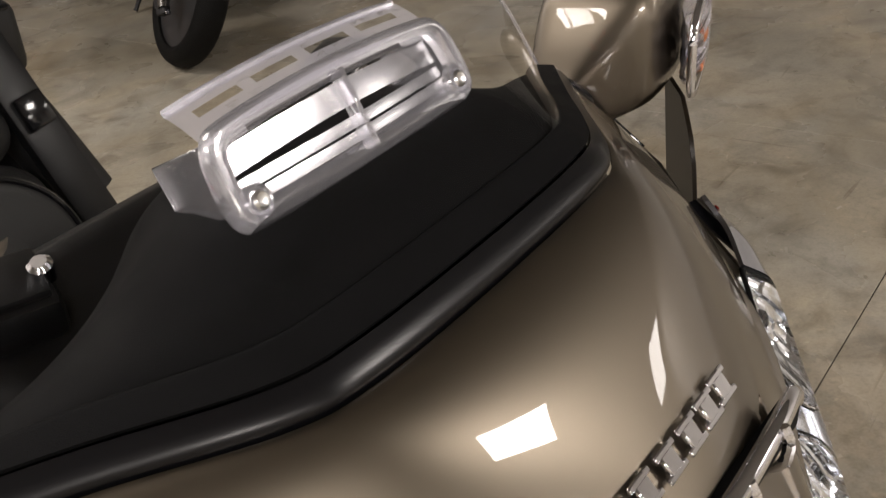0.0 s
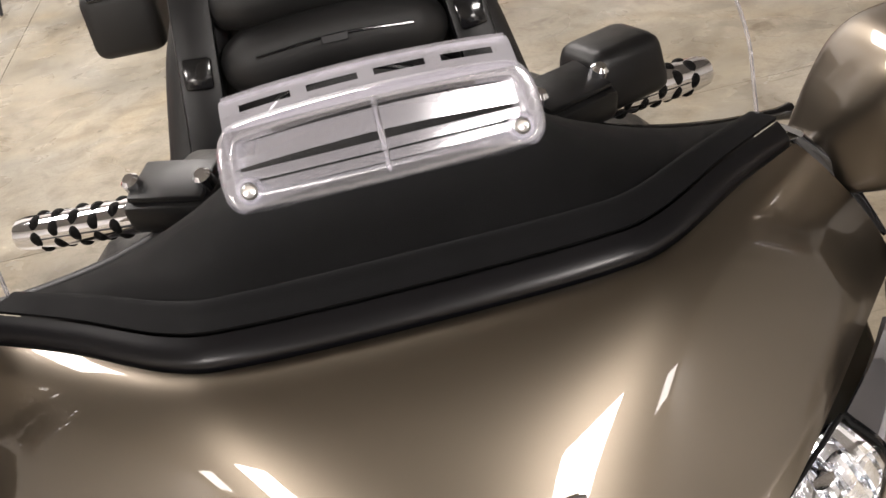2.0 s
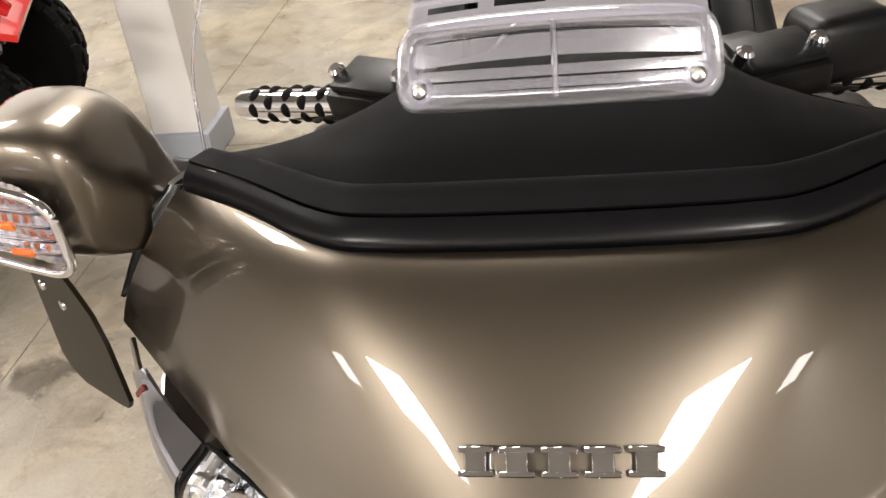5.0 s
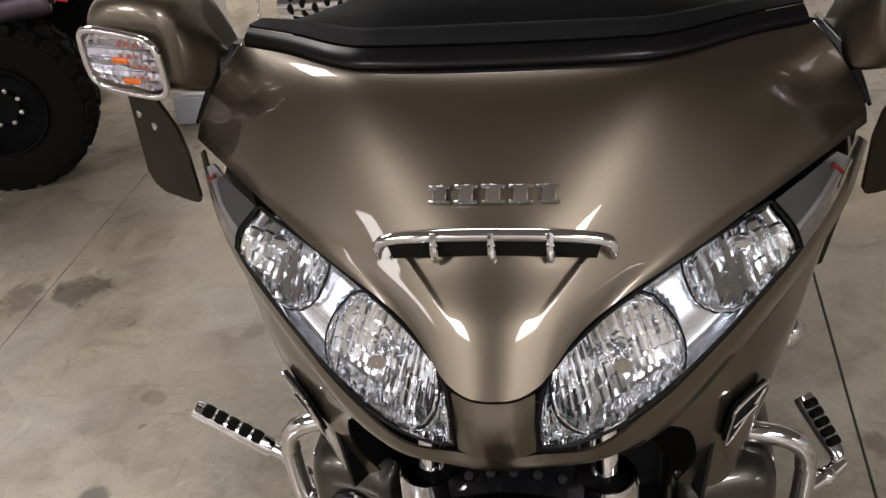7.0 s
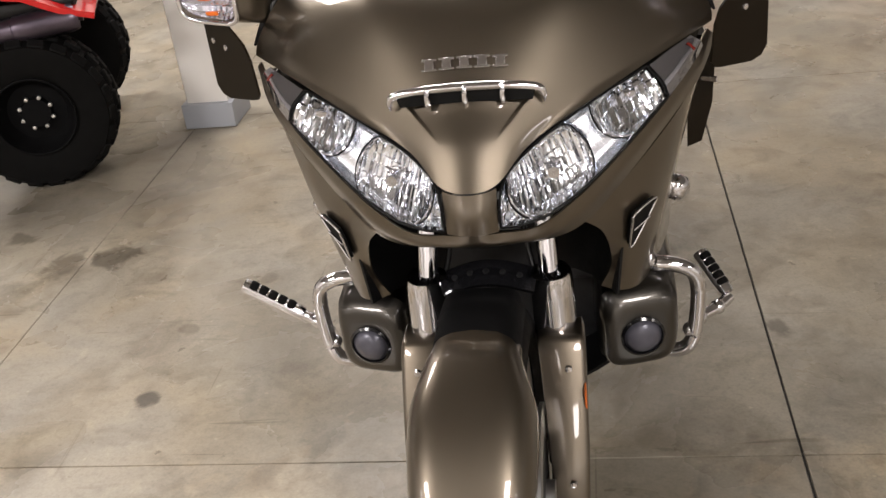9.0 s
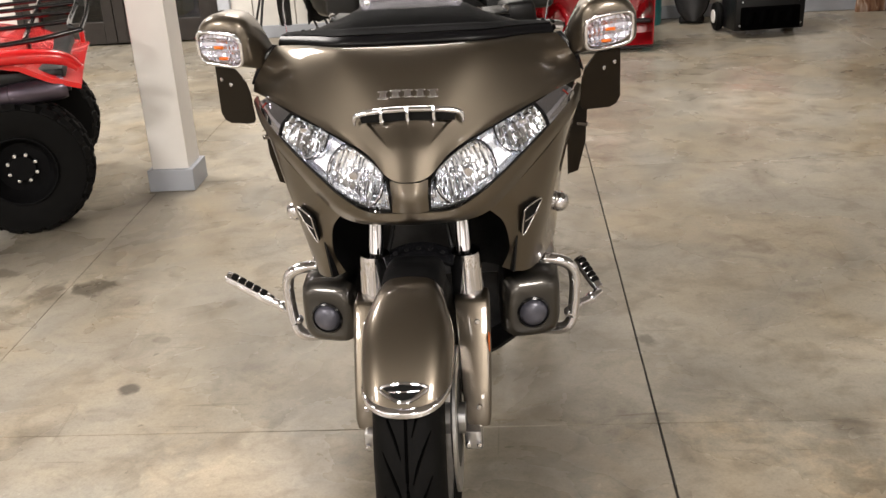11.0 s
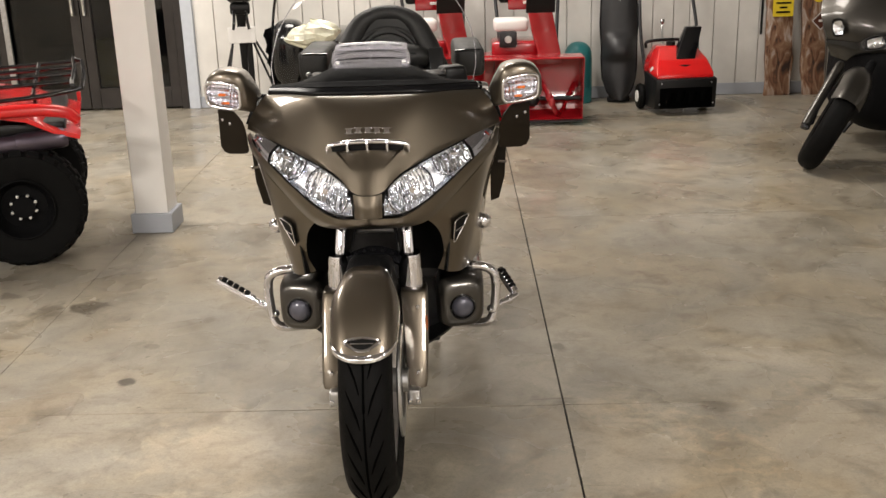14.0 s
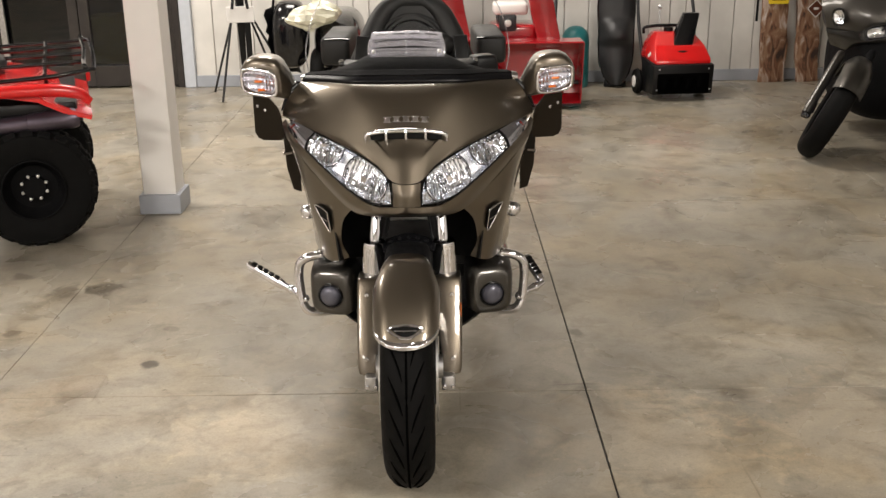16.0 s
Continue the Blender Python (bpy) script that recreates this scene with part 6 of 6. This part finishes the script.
part("side_stand", tube([(2.72, 4.4, 0.2), (2.60, 4.45, 0.01)], 0.012, 8, 2), DARK_METAL, tw, "dark side stand")
TW_SHIFT = {"lower_fairing": (-0.175, 0, -0.035), "fairing": (-0.175, 0, -0.035), "headlight": (-0.195, -0.045, -0.020), "reflector": (-0.195, -0.045, -0.020), "lamp_surround": (-0.195, -0.045, -0.020), "small_screen": (-0.175, 0, -0.035),
            "fairing_back": (-0.08, 0.04, -0.04), "belly": (0.42, 0, 0), "lower_lamp": (0.05, -0.04, 0), "rear_body": (0.35, 0, 0), "rear_wheel": (0.30, 0, 0), "side_stand": (0.25, 0, 0)}
for o in list(tw.children):
    o.matrix_world = pose(*TW_SHIFT.get(o.name.split(".")[0], (0, 0, 0))) @ o.matrix_world

# small single-stage snow blower
sb = thing("snow_blower", "small red and black snow blower with a black chute", "snow blower", pose(1.935, 5.43, 0, 0, 0, 5))
sb_parts = [
    ("auger_housing", loft([[Vector((sx * 0.235, y, z)) for sx, y, z in ((-1, -0.17, 0.05), (1, -0.17, 0.05), (1, -0.19, 0.275), (-1, -0.19, 0.275))], [Vector((sx * 0.235, y, z)) for sx, y, z in ((-1, 0.14, 0.03), (1, 0.14, 0.03), (1, 0.14, 0.30), (-1, 0.14, 0.30))]]), BLACK_PLASTIC, "black auger housing"),
    ("hood", loft([[Vector((x * w, y, z)) for x, y, z in ((-1, y0, z0), (1, y0, z0), (1, y1, z0), (-1, y1, z0))] for w, y0, y1, z0 in ((0.215, -0.16, 0.22, 0.275), (0.220, -0.15, 0.23, 0.31), (0.195, -0.06, 0.24, 0.40), (0.15, 0.06, 0.24, 0.475), (0.13, 0.09, 0.22, 0.49))]), RED_PLASTIC, "red engine hood"),
]
for nm, bm, mt, lb in sb_parts:
    bmesh.ops.bevel(bm, geom=[e for e in bm.edges], offset=0.012, segments=2, profile=0.5, affect="EDGES")
    part(nm, bm, mt, sb, lb)
# flat panel paints the hollow's shade; the paddles take the same near-black
part("auger_opening", rbox(0.40, 0.02, 0.15, 0.01, 2, at=(0, -0.185, 0.135)), GROOVE, sb, "near-black panel for the shade in the auger opening")
for k in range(4):
    x = -0.135 + 0.09 * k
    part("auger_paddle", sheet(lambda u, v: Vector((x + 0.055 * (u - 0.5) + 0.02 * (v - 0.5), -0.200 - 0.012 * math.sin(math.pi * u), 0.135 + 0.085 * (v - 0.5) + 0.015 * (k % 2))), 8, 5, 0.006), GROOVE, sb, "black rubber auger paddle")
for x, z in ((-0.19, 0.245), (0.19, 0.245), (-0.205, 0.09), (0.205, 0.09)):
    part("bolt", lathe([(0, 0), (0.006, 0), (0.005, 0.004), (0, 0.005)], 10, pose(x, -0.192, z, 90)), STEEL, sb, "steel bolt")
chute = loft([[Vector((cx + w * x, cy + d * y, z)) for x, y in ((-1, -1), (1, -1), (1, 1), (-1, 1))] for cx, cy, w, d, z in ((0.01, 0.0, 0.085, 0.07, 0.33), (0.015, 0.0, 0.075, 0.065, 0.37), (0.06, 0.03, 0.07, 0.05, 0.50), (0.105, 0.05, 0.06, 0.03, 0.635))])
bmesh.ops.bevel(chute, geom=chute.edges[:], offset=0.008, segments=2, profile=0.5, affect="EDGES")
part("chute", chute, BLACK_GLOSS, sb, "black discharge chute")
part("chute_ring", lathe([(0.07, 0), (0.105, 0), (0.105, 0.02), (0.07, 0.03)], 28, pose(0.01, 0, 0.345), closed=True), BLACK_PLASTIC, sb, "black chute ring")
for sx in (-1, 1):
    part("wheel", lathe([(0, -0.025), (0.05, -0.025), (0.09, -0.022), (0.10, 0), (0.09, 0.022), (0.05, 0.025), (0, 0.025)], 28, pose(0.255 * sx, 0.17, 0.10) @ to_x), RUBBER, sb, "black wheel")
    part("hub_cap", lathe([(0, -0.03), (0.045, -0.03), (0.05, 0), (0.045, 0.03), (0, 0.03)], 20, pose(0.256 * sx, 0.17, 0.10) @ to_x), WHITE_PAINT, sb, "white hub cap")
    part("handle_tube", tube([(0.20 * sx, 0.20, 0.22), (0.225 * sx, 0.32, 0.55), (0.21 * sx, 0.45, 0.85), (0.20 * sx, 0.55, 1.02)], 0.013, 10, 5), DARK_METAL, sb, "dark steel handle tube")
part("handle_bar", tube([(-0.20, 0.55, 1.02), (0, 0.56, 1.03), (0.20, 0.55, 1.02)], 0.013, 10, 4), BLACK_PLASTIC, sb, "black handle bar")
part("bail", tube([(-0.22, 0.18, 0.47), (-0.20, 0.17, 0.52), (0.05, 0.17, 0.525), (0.07, 0.18, 0.48)], 0.012, 10, 5), BLACK_PLASTIC, sb, "black grab bar")
part("chute_lever", tube([(-0.07, 0.24, 0.49), (-0.07, 0.28, 0.60), (-0.065, 0.29, 0.64)], 0.007, 8, 3), STEEL, sb, "steel lever")
part("lever_knob", blob(-0.065, 0.29, 0.655, 0.018, 0.018, 0.02, 1, 1, 14, 10), STEEL, sb, "grey knob")
part("fuel_cap", lathe([(0, 0), (0.035, 0), (0.035, 0.03), (0, 0.032)], 20, pose(-0.04, 0.13, 0.487)), BLACK_PLASTIC, sb, "black fuel cap")
part("sticker", rbox(0.045, 0.05, 0.003, 0.001, 1, at=(0.155, -0.01, 0.362), turn=(38, 20, 0)), WHITE_PAINT, sb, "white and red sticker with unreadable marks")
part("side_sticker", rbox(0.004, 0.07, 0.025, 0.001, 1, at=(-0.218, 0.0, 0.33), turn=(-25, 0, 0)), WHITE_PAINT, sb, "white sticker")


# two-stage snow blowers
def big_blower(m, label):
    t = thing("snow_blower", label, "snow blower", m, group="two-stage snow blowers")
    W, top = 0.355, 0.495
    bucket = bmesh.new()
    prof = [(-0.20, top), (0.06, top), (0.10, top - 0.10), (0.11, 0.22), (0.07, 0.08), (-0.10, 0.035)]
    bucket = join(
        sheet(lambda u, v: Vector(((u - 0.5) * 2 * W, *_along(prof, v))), 4, 20, 0.006),
        plate([(p[0], p[1]) for p in prof], 0.006, 0, pose(-W, 0, 0, 0, 0, 90)),
        plate([(p[0], p[1]) for p in prof], 0.006, 0, pose(W + 0.006, 0, 0, 0, 0, 90)),
        tube([(-W, -0.20, top), (W, -0.20, top)], 0.008, 8, 2),
    )
    part("bucket", bucket, RED_PAINT, t, "red steel bucket")
    for k in range(22):
        a0, a1 = k * 0.62, (k + 1) * 0.62
        x0, x1 = -0.33 + 0.03 * k, -0.33 + 0.03 * (k + 1)
        if k == 10:
            continue
        part("auger_blade", tube([(x0, -0.02 + 0.11 * math.cos(a0), 0.18 + 0.11 * math.sin(a0)), ((x0 + x1) / 2, -0.02 + 0.118 * math.cos((a0 + a1) / 2), 0.18 + 0.118 * math.sin((a0 + a1) / 2)), (x1, -0.02 + 0.11 * math.cos(a1), 0.18 + 0.11 * math.sin(a1))], 0.012, 8, 3, flat=2.2), RED_PAINT, t, "red auger blade")
    part("auger_shaft", tube([(-0.35, -0.02, 0.18), (0.35, -0.02, 0.18)], 0.016, 10, 2), DARK_METAL, t, "dark auger shaft")
    part("gear_case", blob(0, -0.02, 0.18, 0.05, 0.07, 0.06, 1, 1, 18, 12), DARK_METAL, t)
    part("scraper", rbox(0.71, 0.05, 0.008, 0.002, 1, at=(0, -0.13, 0.03)), DARK_METAL, t, "dark scraper edge")
    tower = loft([[Vector((cx + w * x, cy + d * y, z)) for x, y in ((-1, -1), (1, -1), (1, 1), (-1, 1))] for cx, cy, w, d, z in ((0.13, 0.15, 0.10, 0.10, 0.42), (0.13, 0.15, 0.085, 0.09, 0.50), (0.09, 0.14, 0.09, 0.08, 0.66), (0.06, 0.10, 0.09, 0.07, 0.80))])
    bmesh.ops.bevel(tower, geom=tower.edges[:], offset=0.01, segments=2, profile=0.5, affect="EDGES")
    part("chute", tower, RED_PAINT, t, "red discharge chute")
    part("chute_cap", sheet(lambda u, v: Vector((0.06 + (u - 0.5) * 0.21, 0.02 - 0.10 * v + 0.05 * v * v, 0.80 + 0.12 * math.sin(math.pi * 0.6 * v))), 8, 10, 0.006), BLACK_PLASTIC, t, "black chute cap")
    eng = part("engine_cover", rbox(0.34, 0.36, 0.16, 0.03, 3, at=(-0.12, 0.34, 0.50)), RED_PAINT, t, "red engine cover")
    part("muffler_guard", rbox(0.13, 0.05, 0.12, 0.015, 2, at=(-0.17, 0.145, 0.60)), DARK_METAL, t, "dark muffler guard")
    part("guard_boss", lathe([(0, 0), (0.028, 0), (0.024, 0.012), (0, 0.014)], 18, pose(-0.17, 0.12, 0.60, 90)), STEEL, t, "round steel boss")
    part("fuel_tank", rbox(0.26, 0.22, 0.09, 0.025, 3, at=(-0.14, 0.34, 0.69)), WHITE_PAINT, t, "white fuel tank")
    part("control_panel", rbox(0.40, 0.16, 0.10, 0.025, 3, at=(-0.02, 0.62, 0.90), turn=(25, 0, 0)), BLACK_PLASTIC, t, "black control panel")
    part("red_panel", rbox(0.30, 0.03, 0.10, 0.01, 2, at=(0.0, 0.52, 0.83), turn=(12, 0, 0)), RED_PAINT, t, "red panel with a plain white name bar")
    part("name_bar", rbox(0.11, 0.004, 0.022, 0.001, 1, at=(0.02, 0.498, 0.835), turn=(12, 0, 0)), WHITE_PAINT, t, "plain white bar")
    for sx in (-1, 1):
        part("handle", tube([(0.21 * sx, 0.42, 0.45), (0.24 * sx, 0.60, 0.80), (0.25 * sx, 0.68, 0.97), (0.25 * sx, 0.85, 1.02)], 0.014, 10, 6), DARK_METAL, t, "dark steel handle")
        part("grip", tube([(0.25 * sx, 0.85, 1.02), (0.25 * sx, 0.99, 1.02)], 0.018, 10, 3), BLACK_PLASTIC, t, "black grip")
        wm2 = pose(0.27 * sx, 0.40, 0.19) @ to_x
        part("wheel", lathe([(0.08, -0.06), (0.15, -0.065), (0.18, -0.05), (0.19, 0), (0.18, 0.05), (0.15, 0.065), (0.08, 0.06)], 32, wm2, closed=True), RUBBER, t, "black knobbly wheel")
        part("lever", tube([(0.07 * sx, 0.58, 0.93), (0.075 * sx, 0.55, 1.03)], 0.006, 8, 2), BLACK_PLASTIC, t, "black lever")
    part("bay", rbox(0.36, 0.40, 0.30, 0.03, 2, at=(0, 0.38, 0.30)), DARK_METAL, t, "dark drive housing")
    part("oil_filler", rbox(0.06, 0.03, 0.03, 0.006, 1, at=(0.16, 0.24, 0.66)), BLACK_PLASTIC, t)
    return t


def _along(prof, v):
    k = v * (len(prof) - 1)
    i = min(int(k), len(prof) - 2)
    a, b = prof[i], prof[i + 1]
    return a[0] + (b[0] - a[0]) * (k - i), a[1] + (b[1] - a[1]) * (k - i)


b2 = big_blower(pose(0.79, 5.13, 0, 0, 0, 0), "red two-stage snow blower with an upright red chute")
b1 = copy_thing(b2, pose(0.14, 5.28, 0, 0, 0, 8))

# teal tank, black motorcycle seat leaning on the wall
TEAL = material("teal_paint", (0.02, 0.16, 0.17), 0.35, vary=0.12, vary_scale=8)
tank2 = thing("tank", "teal cylindrical tank with a domed top beside the wall", "tank", pose(1.22, 5.95, 0))
part("shell", lathe([(0, 0.0), (0.105, 0.0), (0.112, 0.01), (0.112, 0.36), (0.106, 0.41), (0.09, 0.448), (0.06, 0.475), (0.03, 0.486), (0, 0.49)], 36), TEAL, tank2, "teal painted shell")
part("band", lathe([(0.112, 0.10), (0.1145, 0.102), (0.1145, 0.118), (0.112, 0.12)], 36), TEAL, tank2)
ms = thing("saddle", "black vinyl motorcycle seat leaning upright on the wall", "seat", pose(1.545, 5.90, 0, -7))


SADDLE = material("grey_black_vinyl", (0.022, 0.022, 0.023), 0.42, vary=0.2, vary_scale=10, bump=0.3, bump_scale=500, rough_vary=0.08)


def seat_pt(u, v):
    keys = [(0.0, 0.05), (0.06, 0.10), (0.18, 0.142), (0.34, 0.150), (0.40, 0.145), (0.60, 0.158), (0.78, 0.150), (0.88, 0.135)]
    z = 0.88 * v
    w = next((a[1] + (b[1] - a[1]) * (z - a[0]) / (b[0] - a[0]) for a, b in zip(keys, keys[1:]) if a[0] <= z <= b[0]), 0.13)
    s = 2 * u - 1
    puff = 0.075 * (1 - abs(s) ** 2.6) + 0.062 * smoothstep(0.30, 0.37, z) * smoothstep(0.56, 0.40, z) * (1 - s * s) - 0.02 * (z > 0.5) * (1 - s * s)
    return Vector((w * s, -0.02 - puff, 0.02 + z - 0.10 * (1 - abs(s)) ** 1.2 * max(0, (v - 0.8) / 0.2)))


part("cushion", sheet(seat_pt, 28, 44, 0.02), SADDLE, ms, "black vinyl cushion with a raised step")
part("piping", tube([seat_pt(0.02, v / 12) + Vector((0, -0.004, 0)) for v in range(13)], 0.005, 8, 3), BLACK_GLOSS, ms)
part("piping", tube([seat_pt(0.98, v / 12) + Vector((0, -0.004, 0)) for v in range(13)], 0.005, 8, 3), BLACK_GLOSS, ms)
part("base", rbox(0.18, 0.05, 0.05, 0.01, 2, at=(0, 0.0, 0.027)), BLACK_PLASTIC, ms, "black plastic base")

# rough slabs of wood with signs
WOOD = bpy.data.materials.new("rough_bark_wood")
WOOD.use_nodes = True
nt = WOOD.node_tree
wb = nt.nodes["Principled BSDF"]
wt, wmap, wn, wr = (nt.nodes.new(n) for n in ("ShaderNodeTexCoord", "ShaderNodeMapping", "ShaderNodeTexNoise", "ShaderNodeValToRGB"))
wmap.inputs["Scale"].default_value = (17, 17, 5.5)
wn.inputs["Scale"].default_value, wn.inputs["Detail"].default_value, wn.inputs["Distortion"].default_value = 1.0, 12, 1.3
for el, (p, c) in zip((wr.color_ramp.elements[0], wr.color_ramp.elements[1], wr.color_ramp.elements.new(0.5), wr.color_ramp.elements.new(0.6)), ((0.34, (0.035, 0.018, 0.012)), (0.62, (0.50, 0.45, 0.37)), (0.44, (0.16, 0.07, 0.035)), (0.545, (0.26, 0.15, 0.085)))):
    el.position, el.color = p, (*c, 1)
nt.links.new(wt.outputs["Object"], wmap.inputs["Vector"])
nt.links.new(wmap.outputs["Vector"], wn.inputs["Vector"])
nt.links.new(wn.outputs["Fac"], wr.inputs["Fac"])
nt.links.new(wr.outputs["Color"], wb.inputs["Base Color"])
wb.inputs["Roughness"].default_value = 0.7
wbp = nt.nodes.new("ShaderNodeBump")
wbp.inputs["Strength"].default_value, wbp.inputs["Distance"].default_value = 0.6, 0.01
nt.links.new(wn.outputs["Fac"], wbp.inputs["Height"])
nt.links.new(wbp.outputs["Normal"], wb.inputs["Normal"])


def slab(x, w, tilt, seed):
    r = random.Random(seed)
    t = thing("wood_slab", "rough brown wooden slab with bark edges on the wall", "wood slab", pose(x, 6.005, 0, -2.0, tilt, 0), group="wooden slabs")
    left = [(-w / 2 + r.uniform(-0.008, 0.008), 1.8 * k / 18) for k in range(19)]
    right = [(w / 2 + r.uniform(-0.010, 0.010), 1.8 * k / 18) for k in range(19)]
    part("board", plate(left + right[::-1], 0.045, 0.006), WOOD, t, "weathered brown board")
    return t


YELLOW = material("yellow_sign", (0.75, 0.55, 0.02), 0.4, vary=0.06)
BROWN = material("brown_sign", (0.10, 0.03, 0.015), 0.4)
s1 = slab(2.872, 0.215, -1.5, 1)
s2 = slab(3.165, 0.19, -3.5, 2)
sg = thing("sign", "yellow warning sign with dark bars on the wooden slab", "sign", pose(2.86, 5.985, 0.79, -2.0))
part("plate", plate([(-0.075, -0.15), (0.075, -0.15), (0.082, -0.143), (0.082, 0.143), (0.075, 0.15), (-0.075, 0.15), (-0.082, 0.143), (-0.082, -0.143)], 0.003, 0, pose(0, 0, 0)), YELLOW, sg, "yellow plate")
for k, w in enumerate((0.11, 0.06, 0.12, 0.10, 0.12, 0.08)):
    part("bar", rbox(w, 0.002, 0.014, at=(0, -0.0025, -0.115 + 0.036 * k)), BLACK_MATT, sg)
sg2 = thing("sign", "small round yellow sign on the wooden slab", "sign", pose(3.14, 5.985, 0.80, -2.0))
part("plate", lathe([(0, 0), (0.055, 0), (0.055, 0.003), (0, 0.003)], 28, pose(0, 0, 0, 90)), YELLOW, sg2, "round yellow plate")
dm = thing("sign", "brown diamond sign with a pale rim and bar", "sign", pose(3.165, 5.975, 0.600, -2.0, 45, 0))
part("plate", rbox(0.105, 0.004, 0.105, 0.002, 1), BROWN, dm, "brown plate")
for px_, pz_, sx_, sz_ in ((0, 0.049, 0.1, 0.006), (0, -0.049, 0.1, 0.006), (0.049, 0, 0.006, 0.092), (-0.049, 0, 0.006, 0.092)):
    part("rim_bar", rbox(sx_, 0.002, sz_, at=(px_, -0.0035, pz_)), WHITE_PAINT, dm)
part("mark", rbox(0.040, 0.002, 0.018, 0.0008, 1, at=(0, -0.0035, 0), turn=(0, -45, 0)), WHITE_PAINT, dm, "pale mark")
tagged(part("hanging_strap", rbox(0.02, 0.006, 0.34, 0.002, 1, at=(2.725, 6.09, 0.66)), BLACK_PLASTIC), "black strap hanging on the plank wall", "strap")

# outboard motor on a stand
ob = thing("outboard_motor", "black outboard motor with red marks on a stand", "outboard motor", pose(-1.425, 5.62, 0, 0, 0, 10))
part("cowl", blob(0, 0, 0.99, 0.10, 0.15, 0.10, 0.5, 0.6), BLACK_GLOSS, ob, "black motor cowl")
part("red_band", rbox(0.15, 0.012, 0.035, 0.004, 1, at=(0, -0.150, 0.96)), RED_PLASTIC, ob, "red band")
part("bracket", rbox(0.15, 0.14, 0.09, 0.02, 2, at=(0, 0.0, 0.85)), BLACK_PLASTIC, ob, "black mounting bracket")
for sx in (-1, 1):
    part("clamp", tube([(0.045 * sx, -0.09, 0.84), (0.05 * sx, -0.11, 0.76), (0.06 * sx, -0.12, 0.70)], 0.012, 8, 4), BLACK_GLOSS, ob, "black clamp screw")
part("drive_leg", loft([[Vector((w * x, cy + d * y, z)) for x, y in ((-1, -1), (1, -1), (1, 1), (-1, 1))] for w, d, cy, z in ((0.035, 0.06, 0.06, 0.80), (0.025, 0.06, 0.08, 0.45), (0.022, 0.07, 0.10, 0.28), (0.01, 0.05, 0.12, 0.16))]), BLACK_PLASTIC, ob, "black drive leg")
st = thing("motor_stand", "grey tubular stand with a white board carrying a motor", "stand", pose(-1.425, 5.62, 0, 0, 0, 10))
part("board", rbox(0.21, 0.04, 0.12, 0.004, 1, at=(0, -0.07, 0.655)), WHITE_PAINT, st, "white clamp board")
for a, c in (((-0.06, -0.05, 0.68), (-0.18, -0.16, 0.0)), ((0.06, -0.05, 0.68), (0.42, -0.12, 0.0)), ((-0.05, -0.03, 0.68), (-0.25, 0.32, 0.0)), ((0.05, -0.03, 0.68), (0.28, 0.32, 0.0))):
    part("leg", tube([a, Vector(a).lerp(Vector(c), 0.5), c], 0.009, 8, 2), DARK_METAL, st, "dark tubular leg")
part("post", rbox(0.045, 0.045, 0.44, 0.006, 1, at=(0.05, -0.03, 0.40)), BLACK_PLASTIC, st, "black post")

# wrapped scooter behind
sc = thing("scooter", "black scooter with its lamp wrapped in shiny clear film", "scooter", pose(-0.78, 4.95, 0))
CRINKLE = material("crinkled_film", (0.85, 0.82, 0.66), 0.12, 0.35, vary=0.25, vary_scale=18, bump=0.8, bump_scale=40)


def crumple(seed, fn, nu, nv, amp):
    r = random.Random(seed)
    b = sheet(fn, nu, nv)
    for v in b.verts:
        v.co += Vector((r.uniform(-1, 1), r.uniform(-1, 1), r.uniform(-1, 1))) * amp
    return b


part("wrapped_lamp", crumple(3, lambda u, v: Vector((0.21 * math.cos(2 * math.pi * u) * math.sin(math.pi * v) * 1.0, -0.10 + 0.10 * math.sin(2 * math.pi * u) * math.sin(math.pi * v), 0.715 + 0.085 * math.cos(math.pi * v) + 0.10 * (math.cos(2 * math.pi * u) * 0.21))), 18, 9, 0.012), CRINKLE, sc, "lamp wrapped in shiny film", smooth=False)
part("front_body", blob(-0.17, 0.0, 0.58, 0.13, 0.16, 0.24), BLACK_GLOSS, sc, "black front body")
part("cover", crumple(8, lambda u, v: Vector((-0.24 + 0.10 * math.cos(math.pi * u) + 0.03 * v, -0.06 + 0.14 * math.sin(math.pi * u), 0.76 - 0.46 * v)), 10, 12, 0.012), BLACK_PLASTIC, sc, "black loose cover")
part("handlebar", tube([(-0.30, 0.03, 0.72), (-0.27, 0.05, 0.92), (-0.24, 0.03, 1.0)], 0.010, 8, 5), BLACK_GLOSS, sc, "black handlebar")
part("body", blob(0.15, 0.35, 0.5, 0.18, 0.5, 0.22), BLACK_GLOSS, sc, "black body")
for y in (0.0, 0.75):
    part("wheel", tyre(0.24, 0.10, 0.16, pose(0.02, y, 0.24) @ to_x, 40), RUBBER, sc, "black wheel")
